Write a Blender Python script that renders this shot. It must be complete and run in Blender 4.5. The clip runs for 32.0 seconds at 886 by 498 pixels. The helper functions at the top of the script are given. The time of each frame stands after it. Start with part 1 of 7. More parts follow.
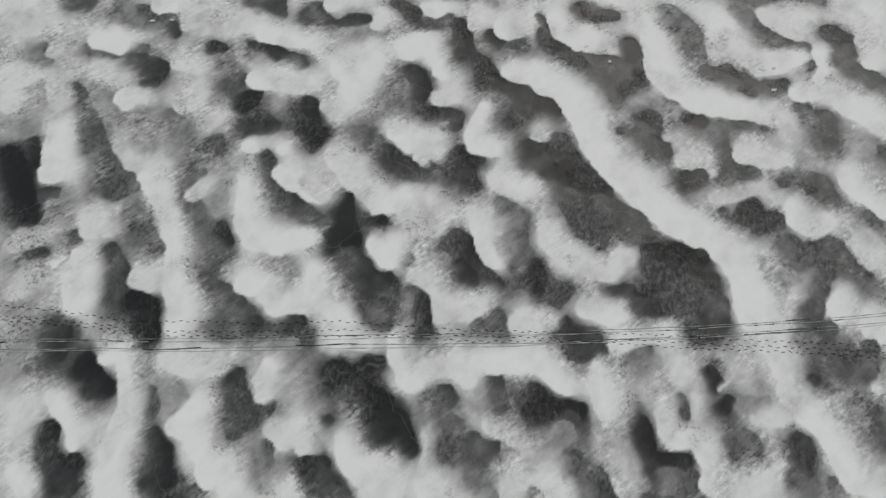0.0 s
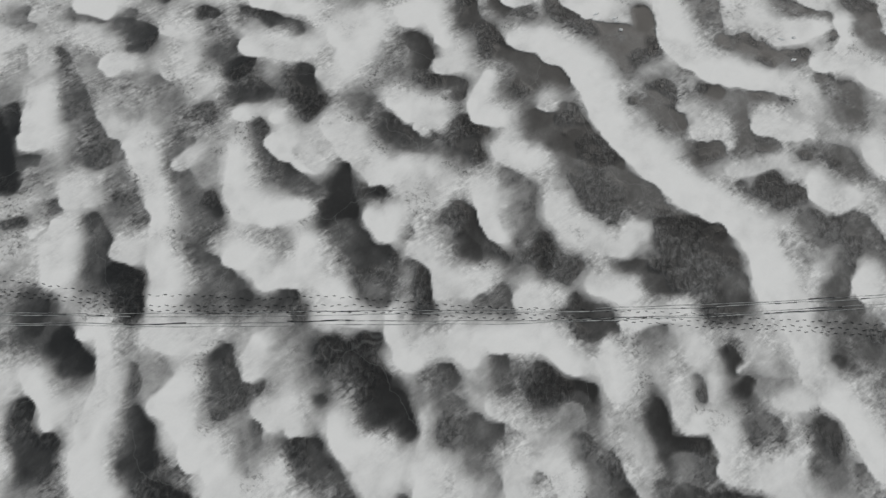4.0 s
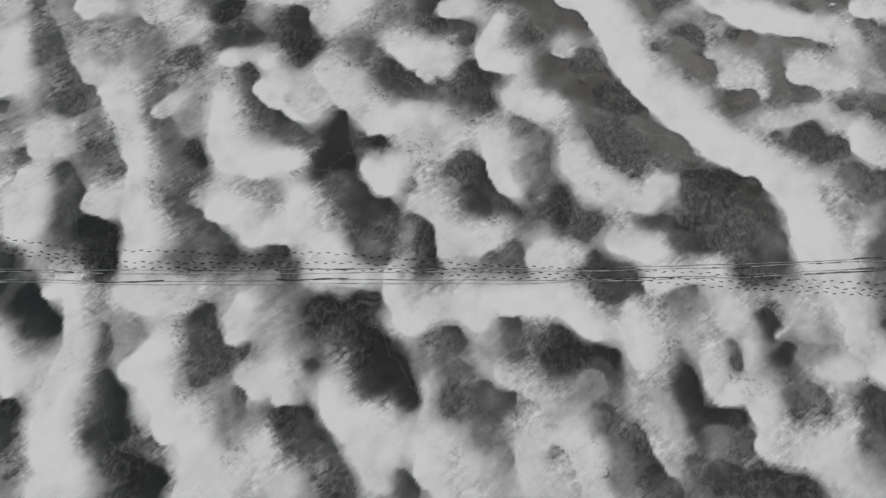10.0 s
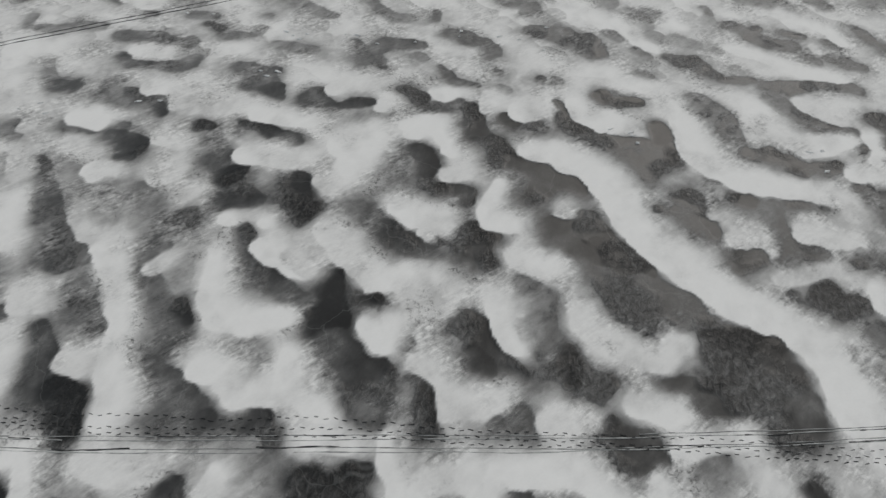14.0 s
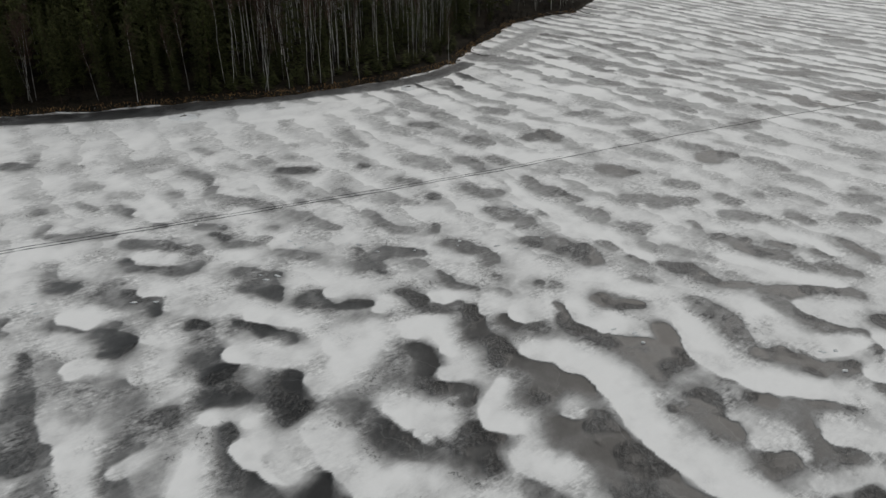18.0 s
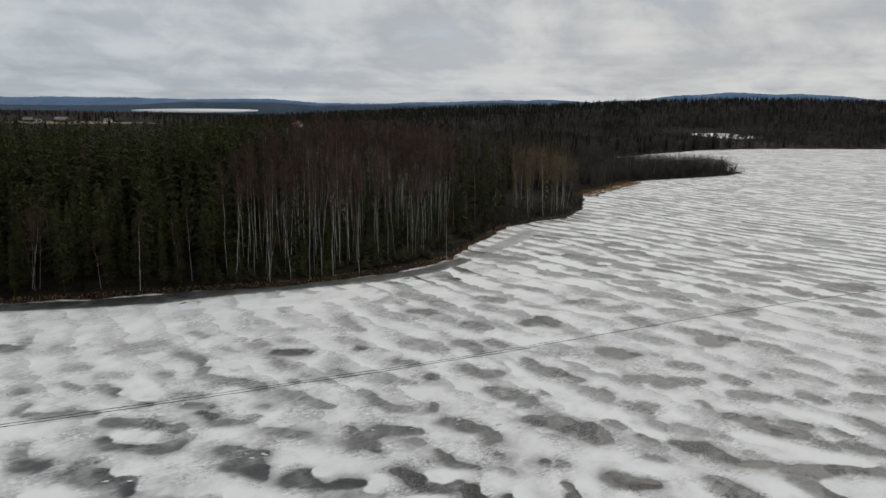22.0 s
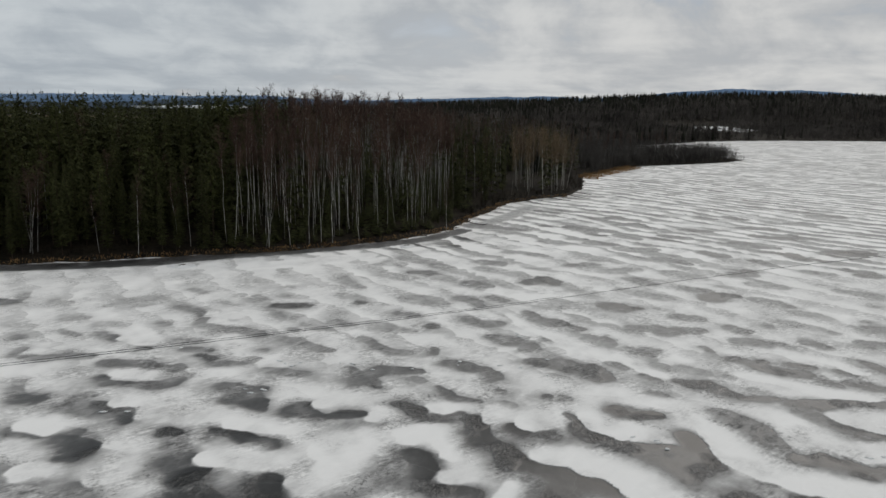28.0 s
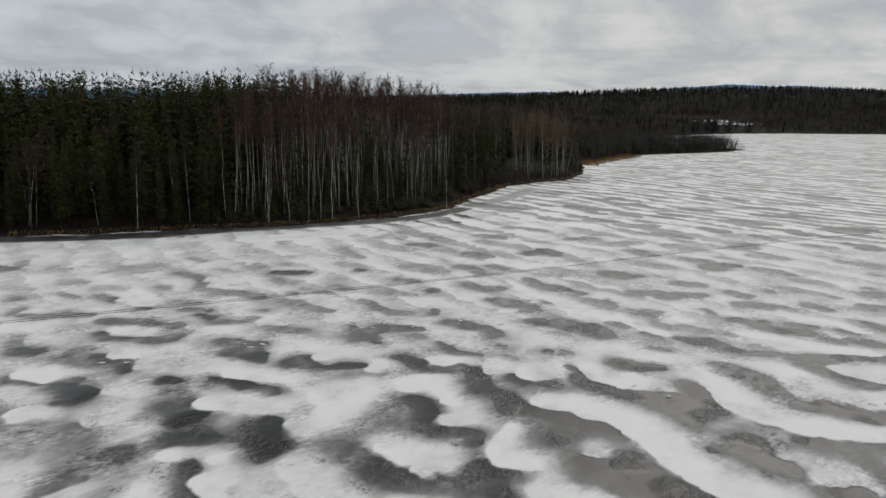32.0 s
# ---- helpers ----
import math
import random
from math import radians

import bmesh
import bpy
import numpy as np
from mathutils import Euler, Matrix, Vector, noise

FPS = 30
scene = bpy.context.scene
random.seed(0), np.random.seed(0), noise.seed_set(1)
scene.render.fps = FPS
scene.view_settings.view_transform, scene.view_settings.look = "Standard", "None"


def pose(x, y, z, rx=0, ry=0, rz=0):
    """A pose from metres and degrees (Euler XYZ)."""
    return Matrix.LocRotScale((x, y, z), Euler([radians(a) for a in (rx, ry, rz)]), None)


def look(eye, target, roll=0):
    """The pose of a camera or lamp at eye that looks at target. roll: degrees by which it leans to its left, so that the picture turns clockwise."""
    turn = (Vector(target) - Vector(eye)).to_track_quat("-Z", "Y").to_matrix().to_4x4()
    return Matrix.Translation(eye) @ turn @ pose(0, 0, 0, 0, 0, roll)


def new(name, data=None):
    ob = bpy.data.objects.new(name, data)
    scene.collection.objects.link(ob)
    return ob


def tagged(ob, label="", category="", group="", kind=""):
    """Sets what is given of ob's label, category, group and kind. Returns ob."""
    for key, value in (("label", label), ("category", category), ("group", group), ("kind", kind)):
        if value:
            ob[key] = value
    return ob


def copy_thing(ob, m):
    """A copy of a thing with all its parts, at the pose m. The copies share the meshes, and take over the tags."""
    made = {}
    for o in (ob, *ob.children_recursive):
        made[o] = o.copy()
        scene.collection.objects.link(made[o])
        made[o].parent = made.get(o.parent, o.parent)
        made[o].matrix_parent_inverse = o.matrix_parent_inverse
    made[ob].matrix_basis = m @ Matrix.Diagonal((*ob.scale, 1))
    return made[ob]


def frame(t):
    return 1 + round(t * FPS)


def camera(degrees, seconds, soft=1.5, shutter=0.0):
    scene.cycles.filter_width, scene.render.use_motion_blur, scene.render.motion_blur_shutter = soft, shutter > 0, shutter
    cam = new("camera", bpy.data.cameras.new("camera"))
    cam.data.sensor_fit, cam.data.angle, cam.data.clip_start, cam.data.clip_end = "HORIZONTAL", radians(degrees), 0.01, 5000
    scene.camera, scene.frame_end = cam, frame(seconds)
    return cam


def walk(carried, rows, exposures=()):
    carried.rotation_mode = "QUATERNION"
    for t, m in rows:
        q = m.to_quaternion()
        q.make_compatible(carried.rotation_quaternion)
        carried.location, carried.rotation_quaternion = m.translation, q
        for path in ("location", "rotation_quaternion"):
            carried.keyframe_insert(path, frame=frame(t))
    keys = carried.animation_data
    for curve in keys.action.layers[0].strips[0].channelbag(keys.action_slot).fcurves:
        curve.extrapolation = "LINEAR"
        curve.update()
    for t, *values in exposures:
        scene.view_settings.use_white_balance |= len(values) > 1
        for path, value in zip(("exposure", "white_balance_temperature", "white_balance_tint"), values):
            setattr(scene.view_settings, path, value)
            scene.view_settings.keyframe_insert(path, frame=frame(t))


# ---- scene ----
PATH = [
    (0, (-1.009, 3.192, 68.004), (-0.9121, 7.2869, 58.8814), 2.58),
    (0.5, (-0.99, 3.045, 67.353), (-0.8954, 7.1468, 58.2329), 2.59),
    (1, (-0.972, 2.903, 66.704), (-0.8799, 7.0122, 57.5876), 2.60),
    (1.5, (-0.956, 2.765, 66.058), (-0.8658, 6.8775, 56.943), 2.61),
    (2, (-0.94, 2.632, 65.414), (-0.8527, 6.7465, 56.3005), 2.63),
    (2.5, (-0.926, 2.502, 64.773), (-0.8407, 6.6177, 55.6593), 2.65),
    (3, (-0.913, 2.376, 64.133), (-0.8295, 6.5024, 55.0245), 2.67),
    (3.5, (-0.901, 2.254, 63.495), (-0.8202, 6.3776, 54.3854), 2.67),
    (5.5, (-0.862, 1.801, 60.958), (-0.7959, 5.9259, 51.8488), 2.61),
    (6, (-0.855, 1.697, 60.327), (-0.7928, 5.8207, 51.2171), 2.58),
    (6.5, (-0.849, 1.595, 59.696), (-0.7908, 5.7249, 50.589), 2.55),
    (7, (-0.843, 1.497, 59.066), (-0.7897, 5.6191, 49.9557), 2.51),
    (7.5, (-0.838, 1.401, 58.437), (-0.7893, 5.5237, 49.3264), 2.47),
    (8, (-0.834, 1.308, 57.808), (-0.7901, 5.425, 48.6947), 2.43),
    (8.5, (-0.831, 1.218, 57.179), (-0.7921, 5.3327, 48.065), 2.38),
    (9, (-0.828, 1.13, 56.551), (-0.7958, 5.2402, 47.4343), 2.32),
    (9.5, (-0.826, 1.045, 55.922), (-0.8009, 5.1542, 46.8054), 2.24),
    (10, (-0.825, 0.963, 55.294), (-0.8076, 5.0703, 46.1765), 2.15),
    (10.5, (-0.824, 0.882, 54.666), (-0.8156, 4.9903, 45.5483), 2.05),
    (11, (-0.824, 0.804, 54.037), (-0.8247, 5.1951, 45.0526), 1.94),
    (11.5, (-0.825, 0.728, 53.408), (-0.836, 5.4924, 44.6162), 1.84),
    (12, (-0.826, 0.654, 52.779), (-0.849, 5.7858, 44.1965), 1.74),
    (12.5, (-0.827, 0.582, 52.15), (-0.863, 6.0722, 43.7922), 1.64),
    (13, (-0.829, 0.511, 51.52), (-0.8776, 6.3477, 43.4005), 1.56),
    (13.5, (-0.831, 0.442, 50.89), (-0.8926, 6.6214, 43.028), 1.49),
    (14, (-0.834, 0.375, 50.26), (-0.908, 6.8813, 42.6662), 1.44),
    (14.5, (-0.837, 0.309, 49.629), (-0.9229, 7.1316, 42.3183), 1.40),
    (16.5, (-0.852, 0.057, 47.1), (-0.983, 8.0578, 41.1025), 1.27),
    (17, (-0.856, -0.003, 46.467), (-0.9969, 8.2546, 40.8287), 1.24),
    (17.5, (-0.861, -0.063, 45.833), (-1.0086, 8.4302, 40.5562), 1.22),
    (18, (-0.865, -0.122, 45.198), (-1.0199, 8.5918, 40.295), 1.20),
    (18.5, (-0.87, -0.181, 44.564), (-1.0312, 8.7358, 40.0392), 1.18),
    (19, (-0.875, -0.239, 43.929), (-1.0427, 8.8634, 39.7906), 1.17),
    (19.5, (-0.879, -0.296, 43.293), (-1.0544, 8.9739, 39.5475), 1.16),
    (20, (-0.884, -0.354, 42.658), (-1.0662, 9.0703, 39.3182), 1.15),
    (20.5, (-0.889, -0.411, 42.022), (-1.0777, 9.1498, 39.0976), 1.14),
    (21, (-0.894, -0.469, 41.386), (-1.0886, 9.2117, 38.8846), 1.14),
    (21.5, (-0.898, -0.526, 40.75), (-1.0981, 9.2566, 38.6853), 1.14),
    (22, (-0.903, -0.583, 40.114), (-1.1044, 9.2124, 38.1141), 1.14),
    (22.5, (-0.907, -0.641, 39.478), (-1.1091, 9.1548, 37.4797), 1.14),
    (23, (-0.911, -0.7, 38.843), (-1.1127, 9.097, 36.8465), 1.15),
    (23.5, (-0.915, -0.758, 38.207), (-1.1155, 9.0384, 36.2118), 1.16),
    (24, (-0.918, -0.818, 37.573), (-1.1178, 8.9779, 35.5719), 1.17),
    (24.5, (-0.922, -0.878, 36.938), (-1.1199, 8.9178, 34.9378), 1.17),
    (25, (-0.925, -0.939, 36.305), (-1.1216, 8.8566, 34.3031), 1.17),
    (25.5, (-0.927, -1.001, 35.672), (-1.123, 8.7943, 33.6687), 1.16),
    (27.5, (-0.934, -1.26, 33.153), (-1.124, 8.5314, 31.1317), 1.11),
    (28, (-0.934, -1.329, 32.527), (-1.1231, 8.4614, 30.4973), 1.10),
    (28.5, (-0.934, -1.399, 31.903), (-1.1217, 8.3909, 29.8702), 1.09),
    (29, (-0.933, -1.47, 31.28), (-1.1196, 8.3175, 29.2388), 1.09),
    (29.5, (-0.932, -1.543, 30.66), (-1.117, 8.2428, 28.6123), 1.09),
    (30, (-0.93, -1.619, 30.043), (-1.1139, 8.166, 27.9872), 1.09),
    (30.5, (-0.927, -1.696, 29.428), (-1.1104, 8.0875, 27.3663), 1.09),
    (31, (-0.924, -1.776, 28.815), (-1.1067, 8.0068, 26.7482), 1.09),
    (31.5, (-0.92, -1.857, 28.206), (-1.1028, 7.9233, 26.1306), 1.10),
    (32, (-0.915, -1.941, 27.6), (-1.0988, 7.8385, 25.521), 1.11),
]
cam = camera(66.7, 32.0)
walk(cam, [(t, look(eye, target, roll)) for t, eye, target, roll in PATH],
     exposures=[(0, -0.03), (12, -0.05), (14, -0.15), (16.5, -0.18), (18, -0.15), (19, 0.0), (20, 0.15), (21.5, 0.05), (23, 0.0), (32, 0.0)])

# ---- world, sun ----
world = bpy.data.worlds.new("overcast_sky")
scene.world = world
world.use_nodes = True


class Nodes:
    """Short way to write node trees: n("MixRGB", ...) adds a node, fills sockets and links what is passed."""

    def __init__(self, tree):
        self.tree = tree
        tree.nodes.clear()

    def __call__(self, kind, props=None, out=0, **sockets):
        node = self.tree.nodes.new(kind)
        for key, value in (props or {}).items():
            setattr(node, key, value)
        for key, value in sockets.items():
            key = key.replace("_", " ") if not key.startswith("i") or not key[1:].isdigit() else int(key[1:])
            socket = node.inputs[key]
            if isinstance(value, bpy.types.NodeSocket):
                self.tree.links.new(value, socket)
            else:
                socket.default_value = value
        return node.outputs[out] if len(node.outputs) else node

    def math(self, op, a, b=0.0, c=0.0, clamp=False):
        return self("ShaderNodeMath", dict(operation=op, use_clamp=clamp), i0=a, i1=b, i2=c)

    def step(self, a, lo, hi, to0=0.0, to1=1.0):
        return self("ShaderNodeMapRange", dict(interpolation_type="SMOOTHSTEP"), i0=a, i1=lo, i2=hi, i3=to0, i4=to1)

    def mix(self, f, a, b, blend="MIX"):
        return self("ShaderNodeMix", dict(data_type="RGBA", blend_type=blend), out=2, i0=f, i6=a, i7=b)

    def noise(self, vec, scale, detail=3.0, rough=0.5, distort=0.0, out=0):
        return self("ShaderNodeTexNoise", out=out, Vector=vec, Scale=scale, Detail=detail, Roughness=rough, Distortion=distort)

    def scaled(self, vec, sx, sy, sz, rot=0.0, loc=(0, 0, 0)):
        turned = self("ShaderNodeMapping", Vector=vec, Rotation=(0, 0, rot)) if rot else vec
        return self("ShaderNodeMapping", Vector=turned, Location=loc, Scale=(sx, sy, sz))


SUN_UP, SUN_ROUND = radians(38), radians(-25)
n = Nodes(world.node_tree)
sky = n("ShaderNodeTexSky", dict(sky_type="NISHITA", sun_disc=False, sun_elevation=SUN_UP, sun_rotation=SUN_ROUND, air_density=1.0, dust_density=2.0))
way = n("ShaderNodeTexCoord")
sep = n("ShaderNodeSeparateXYZ", Vector=way).node
up = n.math("ADD", n.math("ABSOLUTE", sep.outputs[2]), 0.13)
round_about = n.math("ARCTAN2", sep.outputs[0], sep.outputs[1])
flat = n("ShaderNodeCombineXYZ", X=n.math("MULTIPLY", round_about, 3.0), Y=n.math("DIVIDE", 1.0, up), Z=0.0)
banks = n.noise(n.scaled(flat, 0.9, 0.4, 1, 0, (1.3, 2.2, 5)), 1.0, 4, 0.5, 0.15)
puffs = n.noise(n.scaled(flat, 2.6, 0.75, 1, 0.02, (3.1, 0.4, 0)), 1.0, 12, 0.58, 0.3)
wisps = n.noise(n.scaled(flat, 0.9, 1.3, 1, 0.01, (7, 1, 2)), 1.0, 8, 0.55, 0.2)
thick = n.math("ADD", n.math("MULTIPLY", puffs, 0.5), n.math("ADD", n.math("MULTIPLY", banks, 0.3), n.math("MULTIPLY", wisps, 0.2)))
cover = n.step(thick, 0.33, 0.47)
cloud = n.mix(n.step(n.math("ADD", n.math("MULTIPLY", puffs, 0.65), n.math("MULTIPLY", wisps, 0.35)), 0.38, 0.62), (0.445, 0.46, 0.475, 1), (0.64, 0.64, 0.63, 1))
cloud = n.mix(n.step(sep.outputs[0], 0.35, -0.55), cloud, (0.84, 0.90, 0.955, 1), "MULTIPLY")
gap = n.mix(0.72, n("ShaderNodeVectorMath", dict(operation="SCALE"), i0=sky, Scale=0.07), (0.38, 0.44, 0.53, 1))
n("ShaderNodeOutputWorld", Surface=n("ShaderNodeBackground", Color=n.mix(cover, gap, cloud), Strength=1.0))

sun = new("sun", bpy.data.lights.new("sun", "SUN"))
sun.data.energy, sun.data.angle, sun.data.color = 0.85, radians(25), (1.0, 0.94, 0.87)
sun.rotation_euler = (radians(90) - SUN_UP, 0, radians(180) + SUN_ROUND)

# ---- materials ----


def material(name):
    m = bpy.data.materials.new(name)
    m.use_nodes = True
    return m, Nodes(m.node_tree)


def finish(n, color, rough, bump=None, strength=0.3, distance=0.05, metal=0.0, spec=0.5):
    sockets = dict(Base_Color=color, Roughness=rough, Metallic=metal)
    sockets["Specular_IOR_Level"] = spec
    if bump is not None:
        sockets["Normal"] = n("ShaderNodeBump", Height=bump, Strength=strength, Distance=distance)
    bsdf = n("ShaderNodeBsdfPrincipled", Roughness=0.5).node
    for key, value in sockets.items():
        socket = bsdf.inputs[key.replace("_", " ")]
        if isinstance(value, bpy.types.NodeSocket):
            n.tree.links.new(value, socket)
        else:
            socket.default_value = value
    n("ShaderNodeOutputMaterial", Surface=bsdf.outputs[0])


def speckled(name, dark, light, scale=3.0, rough=0.85, stretch=(1, 1, 1), bump=0.3, spec=0.2, vary=0.35):
    """A plain natural surface: two tones over two scales, varied from thing to thing."""
    m, n = material(name)
    where = n("ShaderNodeTexCoord", out=3)
    a = n.noise(n.scaled(where, *stretch), scale, 6, 0.6)
    b = n.noise(where, scale * 0.17, 3, 0.5)
    f = n.step(n.math("ADD", n.math("MULTIPLY", a, 0.6), n.math("MULTIPLY", b, 0.4)), 0.36, 0.64)
    col = n.mix(f, (*dark, 1), (*light, 1))
    rnd = n("ShaderNodeObjectInfo", out=5)
    isl = n("ShaderNodeNewGeometry", out=8)
    lum = n.math("MULTIPLY", n.math("ADD", 1 - vary / 2, n.math("MULTIPLY", rnd, vary)), n.math("ADD", 1 - vary / 2, n.math("MULTIPLY", isl, vary)))
    col = n("ShaderNodeVectorMath", dict(operation="SCALE"), i0=col, Scale=lum)
    finish(n, col, rough, a, bump, 0.05, spec=spec)
    return m


def ice_material():
    m, n = material("lake_ice_and_snow")
    where = n("ShaderNodeTexCoord", out=3)

    def dot(vec, by):
        return n("ShaderNodeVectorMath", dict(operation="DOT_PRODUCT"), out=1, i0=vec, i1=by)

    def centred(value, by):
        return n.math("MULTIPLY", n.math("SUBTRACT", value, 0.5), by)

    # wind-blown ridges: steep on the windward side, trailing off behind
    across, run = dot(where, (0.743, 0.669, 0)), dot(where, (0.669, -0.743, 0))
    bend = n.math("ADD", centred(n.noise(where, 0.011, 1, 0.5), 26), centred(n.noise(where, 0.05, 2, 0.5), 7.5))
    lobes = n.math("MULTIPLY", n.math("ABSOLUTE", centred(n.noise(where, 0.19, 1.5, 0.5), 2.0)), 4.2)
    phase = n.math("DIVIDE", n.math("ADD", across, n.math("SUBTRACT", bend, lobes)), 7.7)
    behind, ridge = n.math("FRACT", phase), n.math("FLOOR", phase)
    strip = n("ShaderNodeCombineXYZ", X=n.math("DIVIDE", run, 15.0), Y=n.math("MULTIPLY", ridge, 7.31), Z=0.0)
    wide = n.step(n.noise(strip, 1.0, 2, 0.5), 0.32, 0.66, 0.06, 0.66)
    full = n.step(n.noise(n.scaled(strip, 1.6, 1, 1, 0, (31, 5, 0)), 1.0, 1, 0.5), 0.34, 0.56, 0.45, 1.0)
    heap = n.math("MULTIPLY", n.step(behind, 0.0, 0.055), n.step(behind, wide, n.math("ADD", wide, 0.42), 1.0, 0.0))
    heap = n.math("MULTIPLY", heap, full)
    grey = n.math("ADD", 0.62, centred(n.noise(where, 0.035, 3, 0.55), 0.5))
    spots = n.step(n.noise(n.scaled(where, 0.055, 0.11, 1, radians(45), (9, 31, 0)), 1.0, 2.0, 0.5, 0.2), 0.555, 0.66, 0.0, 0.36)
    grey = n.math("SUBTRACT", grey, n.math("MULTIPLY", spots, n.step(behind, 0.3, 0.7)))
    wild = n("ShaderNodeMix", dict(data_type="FLOAT"), i0=heap, i2=grey, i3=1.0)
    weight = n("ShaderNodeAttribute", dict(attribute_name="laid"), out=2)
    snow_a = n("ShaderNodeAttribute", dict(attribute_name="snow"), out=2)
    one = n("ShaderNodeMix", dict(data_type="FLOAT"), i0=weight, i2=wild, i3=snow_a)
    # frayed edges, crusts and thin dustings
    fray = n.math("SUBTRACT", n.noise(where, 1.5, 10, 0.7, 0.4), 0.5)
    fur = n.math("SUBTRACT", n.noise(n.scaled(where, 0.7, 2.6, 1, radians(-38.5)), 1.0, 8, 0.68, 0.6), 0.5)
    dust = n.math("SUBTRACT", n.noise(n.scaled(where, 0.55, 0.3, 1, 0.7), 1.0, 8, 0.6, 1.0), 0.5)
    blot = n.math("SUBTRACT", n.noise(where, 4.5, 6, 0.7), 0.5)
    mid = n.math("MULTIPLY", n.step(one, 0.22, 0.5), n.step(one, 0.99, 0.78))
    ragged = n.step(n.noise(where, 0.21, 2, 0.5), 0.44, 0.60, 0.18, 0.8)
    loose = n.math("ADD", n.math("MULTIPLY", n.math("ADD", fray, fur), ragged), n.math("MULTIPLY", dust, 0.2))
    cover = n.math("ADD", one, n.math("MULTIPLY", mid, loose))
    cover = n.math("ADD", cover, n.math("ADD", n.math("MULTIPLY", blot, 0.07), n.math("MULTIPLY", dust, 0.08)))
    # crumbled spots where the snow has melted through
    holes = n.math("MULTIPLY", n.step(n.noise(where, 0.19, 2, 0.5), 0.56, 0.64), n.step(n.noise(where, 2.6, 7, 0.7, 0.2), 0.50, 0.62))
    cover = n.math("SUBTRACT", cover, n.math("MULTIPLY", n.math("MULTIPLY", holes, n.step(one, 0.98, 0.8)), n.step(one, 0.45, 0.7, 0.0, 0.24)))
    # ridged crusts here and there on the bare ice
    crust = n.noise(n.scaled(where, 1.0, 0.6, 1, 0.3), 2.3, 5, 0.58, 0.5)
    dark = n.step(cover, 0.46, 0.32)
    rough_ice = n.math("MULTIPLY", n.step(n.noise(where, 0.14, 2), 0.47, 0.57), dark)
    # besides the bump, the lumps' lit and dark sides are painted through cover
    cover = n.math("ADD", cover, n.math("MULTIPLY", n.math("SUBTRACT", crust, 0.5), n.math("ADD", n.math("MULTIPLY", rough_ice, 0.6), n.math("MULTIPLY", dark, 0.12))))
    ramp = n("ShaderNodeValToRGB", Fac=cover).node
    stops = ((0.0, 0.004), (0.11, 0.016), (0.22, 0.044), (0.33, 0.092), (0.45, 0.183), (0.56, 0.305), (0.67, 0.43), (0.78, 0.58), (0.9, 0.755), (1.0, 0.88))
    for k, (at, v) in enumerate(stops):
        e = ramp.color_ramp.elements[0] if k == 0 else ramp.color_ramp.elements[-1] if k == 9 else ramp.color_ramp.elements.new(at)
        e.position, e.color = at, (v * 1.005, v, v * 0.984, 1)
    col = ramp.outputs[0]
    crack = n("ShaderNodeTexVoronoi", dict(feature="DISTANCE_TO_EDGE"), Vector=n("ShaderNodeVectorMath", dict(operation="MULTIPLY_ADD"), i0=n.noise(where, 0.4, 3, 0.5, out=1), i1=(3, 3, 0), i2=where), Scale=0.07)
    line = n.math("MULTIPLY", n.step(crack, 0.0, 0.005, 0.13, 0.0), n.step(cover, 0.6, 0.4))
    col = n.mix(line, col, (0.34, 0.35, 0.345, 1))
    deep = n.step(cover, 0.25, 0.7)
    rough = n("ShaderNodeMix", dict(data_type="FLOAT"), i0=deep, i2=0.40, i3=0.8)
    relief = n.math("ADD", n.math("MULTIPLY", deep, 0.3), n.math("MULTIPLY", crust, n.math("ADD", 0.06, n.math("MULTIPLY", rough_ice, 1.3))))
    finish(n, col, rough, relief, 0.8, 0.22, spec=0.35)
    return m


ICE = ice_material()
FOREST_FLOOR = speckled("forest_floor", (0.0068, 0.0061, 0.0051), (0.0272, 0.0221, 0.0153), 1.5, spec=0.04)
BIRCH_BARK = speckled("birch_bark", (0.08, 0.077, 0.071), (0.50, 0.487, 0.46), 2.2, 0.7, (1, 1, 0.5), vary=0.9, spec=0.1)
ASPEN_BARK = speckled("aspen_bark", (0.10, 0.097, 0.085), (0.45, 0.435, 0.39), 2.0, 0.8, (1, 1, 0.5), vary=0.9)
TWIGS = speckled("birch_twigs", (0.029, 0.020, 0.016), (0.105, 0.068, 0.054), 1.0, 0.8, vary=0.5, spec=0.04)
ASPEN_TWIGS = speckled("aspen_twigs", (0.066, 0.048, 0.031), (0.20, 0.148, 0.094), 1.0, 0.8, spec=0.04)
SHRUB = speckled("shrub_stems", (0.011, 0.0092, 0.008), (0.038, 0.032, 0.027), 1.0, 0.8, vary=0.5, spec=0.04)
SPRUCE = speckled("spruce_needles", (0.0190, 0.0215, 0.0092), (0.0660, 0.0715, 0.0285), 1.2, 0.75, vary=0.5, spec=0.04)
PINE = speckled("pine_needles", (0.0270, 0.0320, 0.0125), (0.0920, 0.1000, 0.0370), 1.2, 0.75, vary=0.5, spec=0.04)
TRUNK = speckled("conifer_bark", (0.0234, 0.0180, 0.0135), (0.0756, 0.0558, 0.0432), 2.0, 0.9, (1, 1, 0.4), spec=0.04)
THICKET_STEMS = speckled("grey_thicket_stems", (0.026, 0.024, 0.023), (0.105, 0.098, 0.09), 1.0, 0.85, vary=0.7, spec=0.04)
REED = speckled("dry_reed", (0.115, 0.062, 0.024), (0.30, 0.18, 0.075), 0.8, 0.85)
STONE = speckled("shore_stone", (0.04, 0.038, 0.035), (0.15, 0.145, 0.135), 2.0, 0.8, bump=0.6)
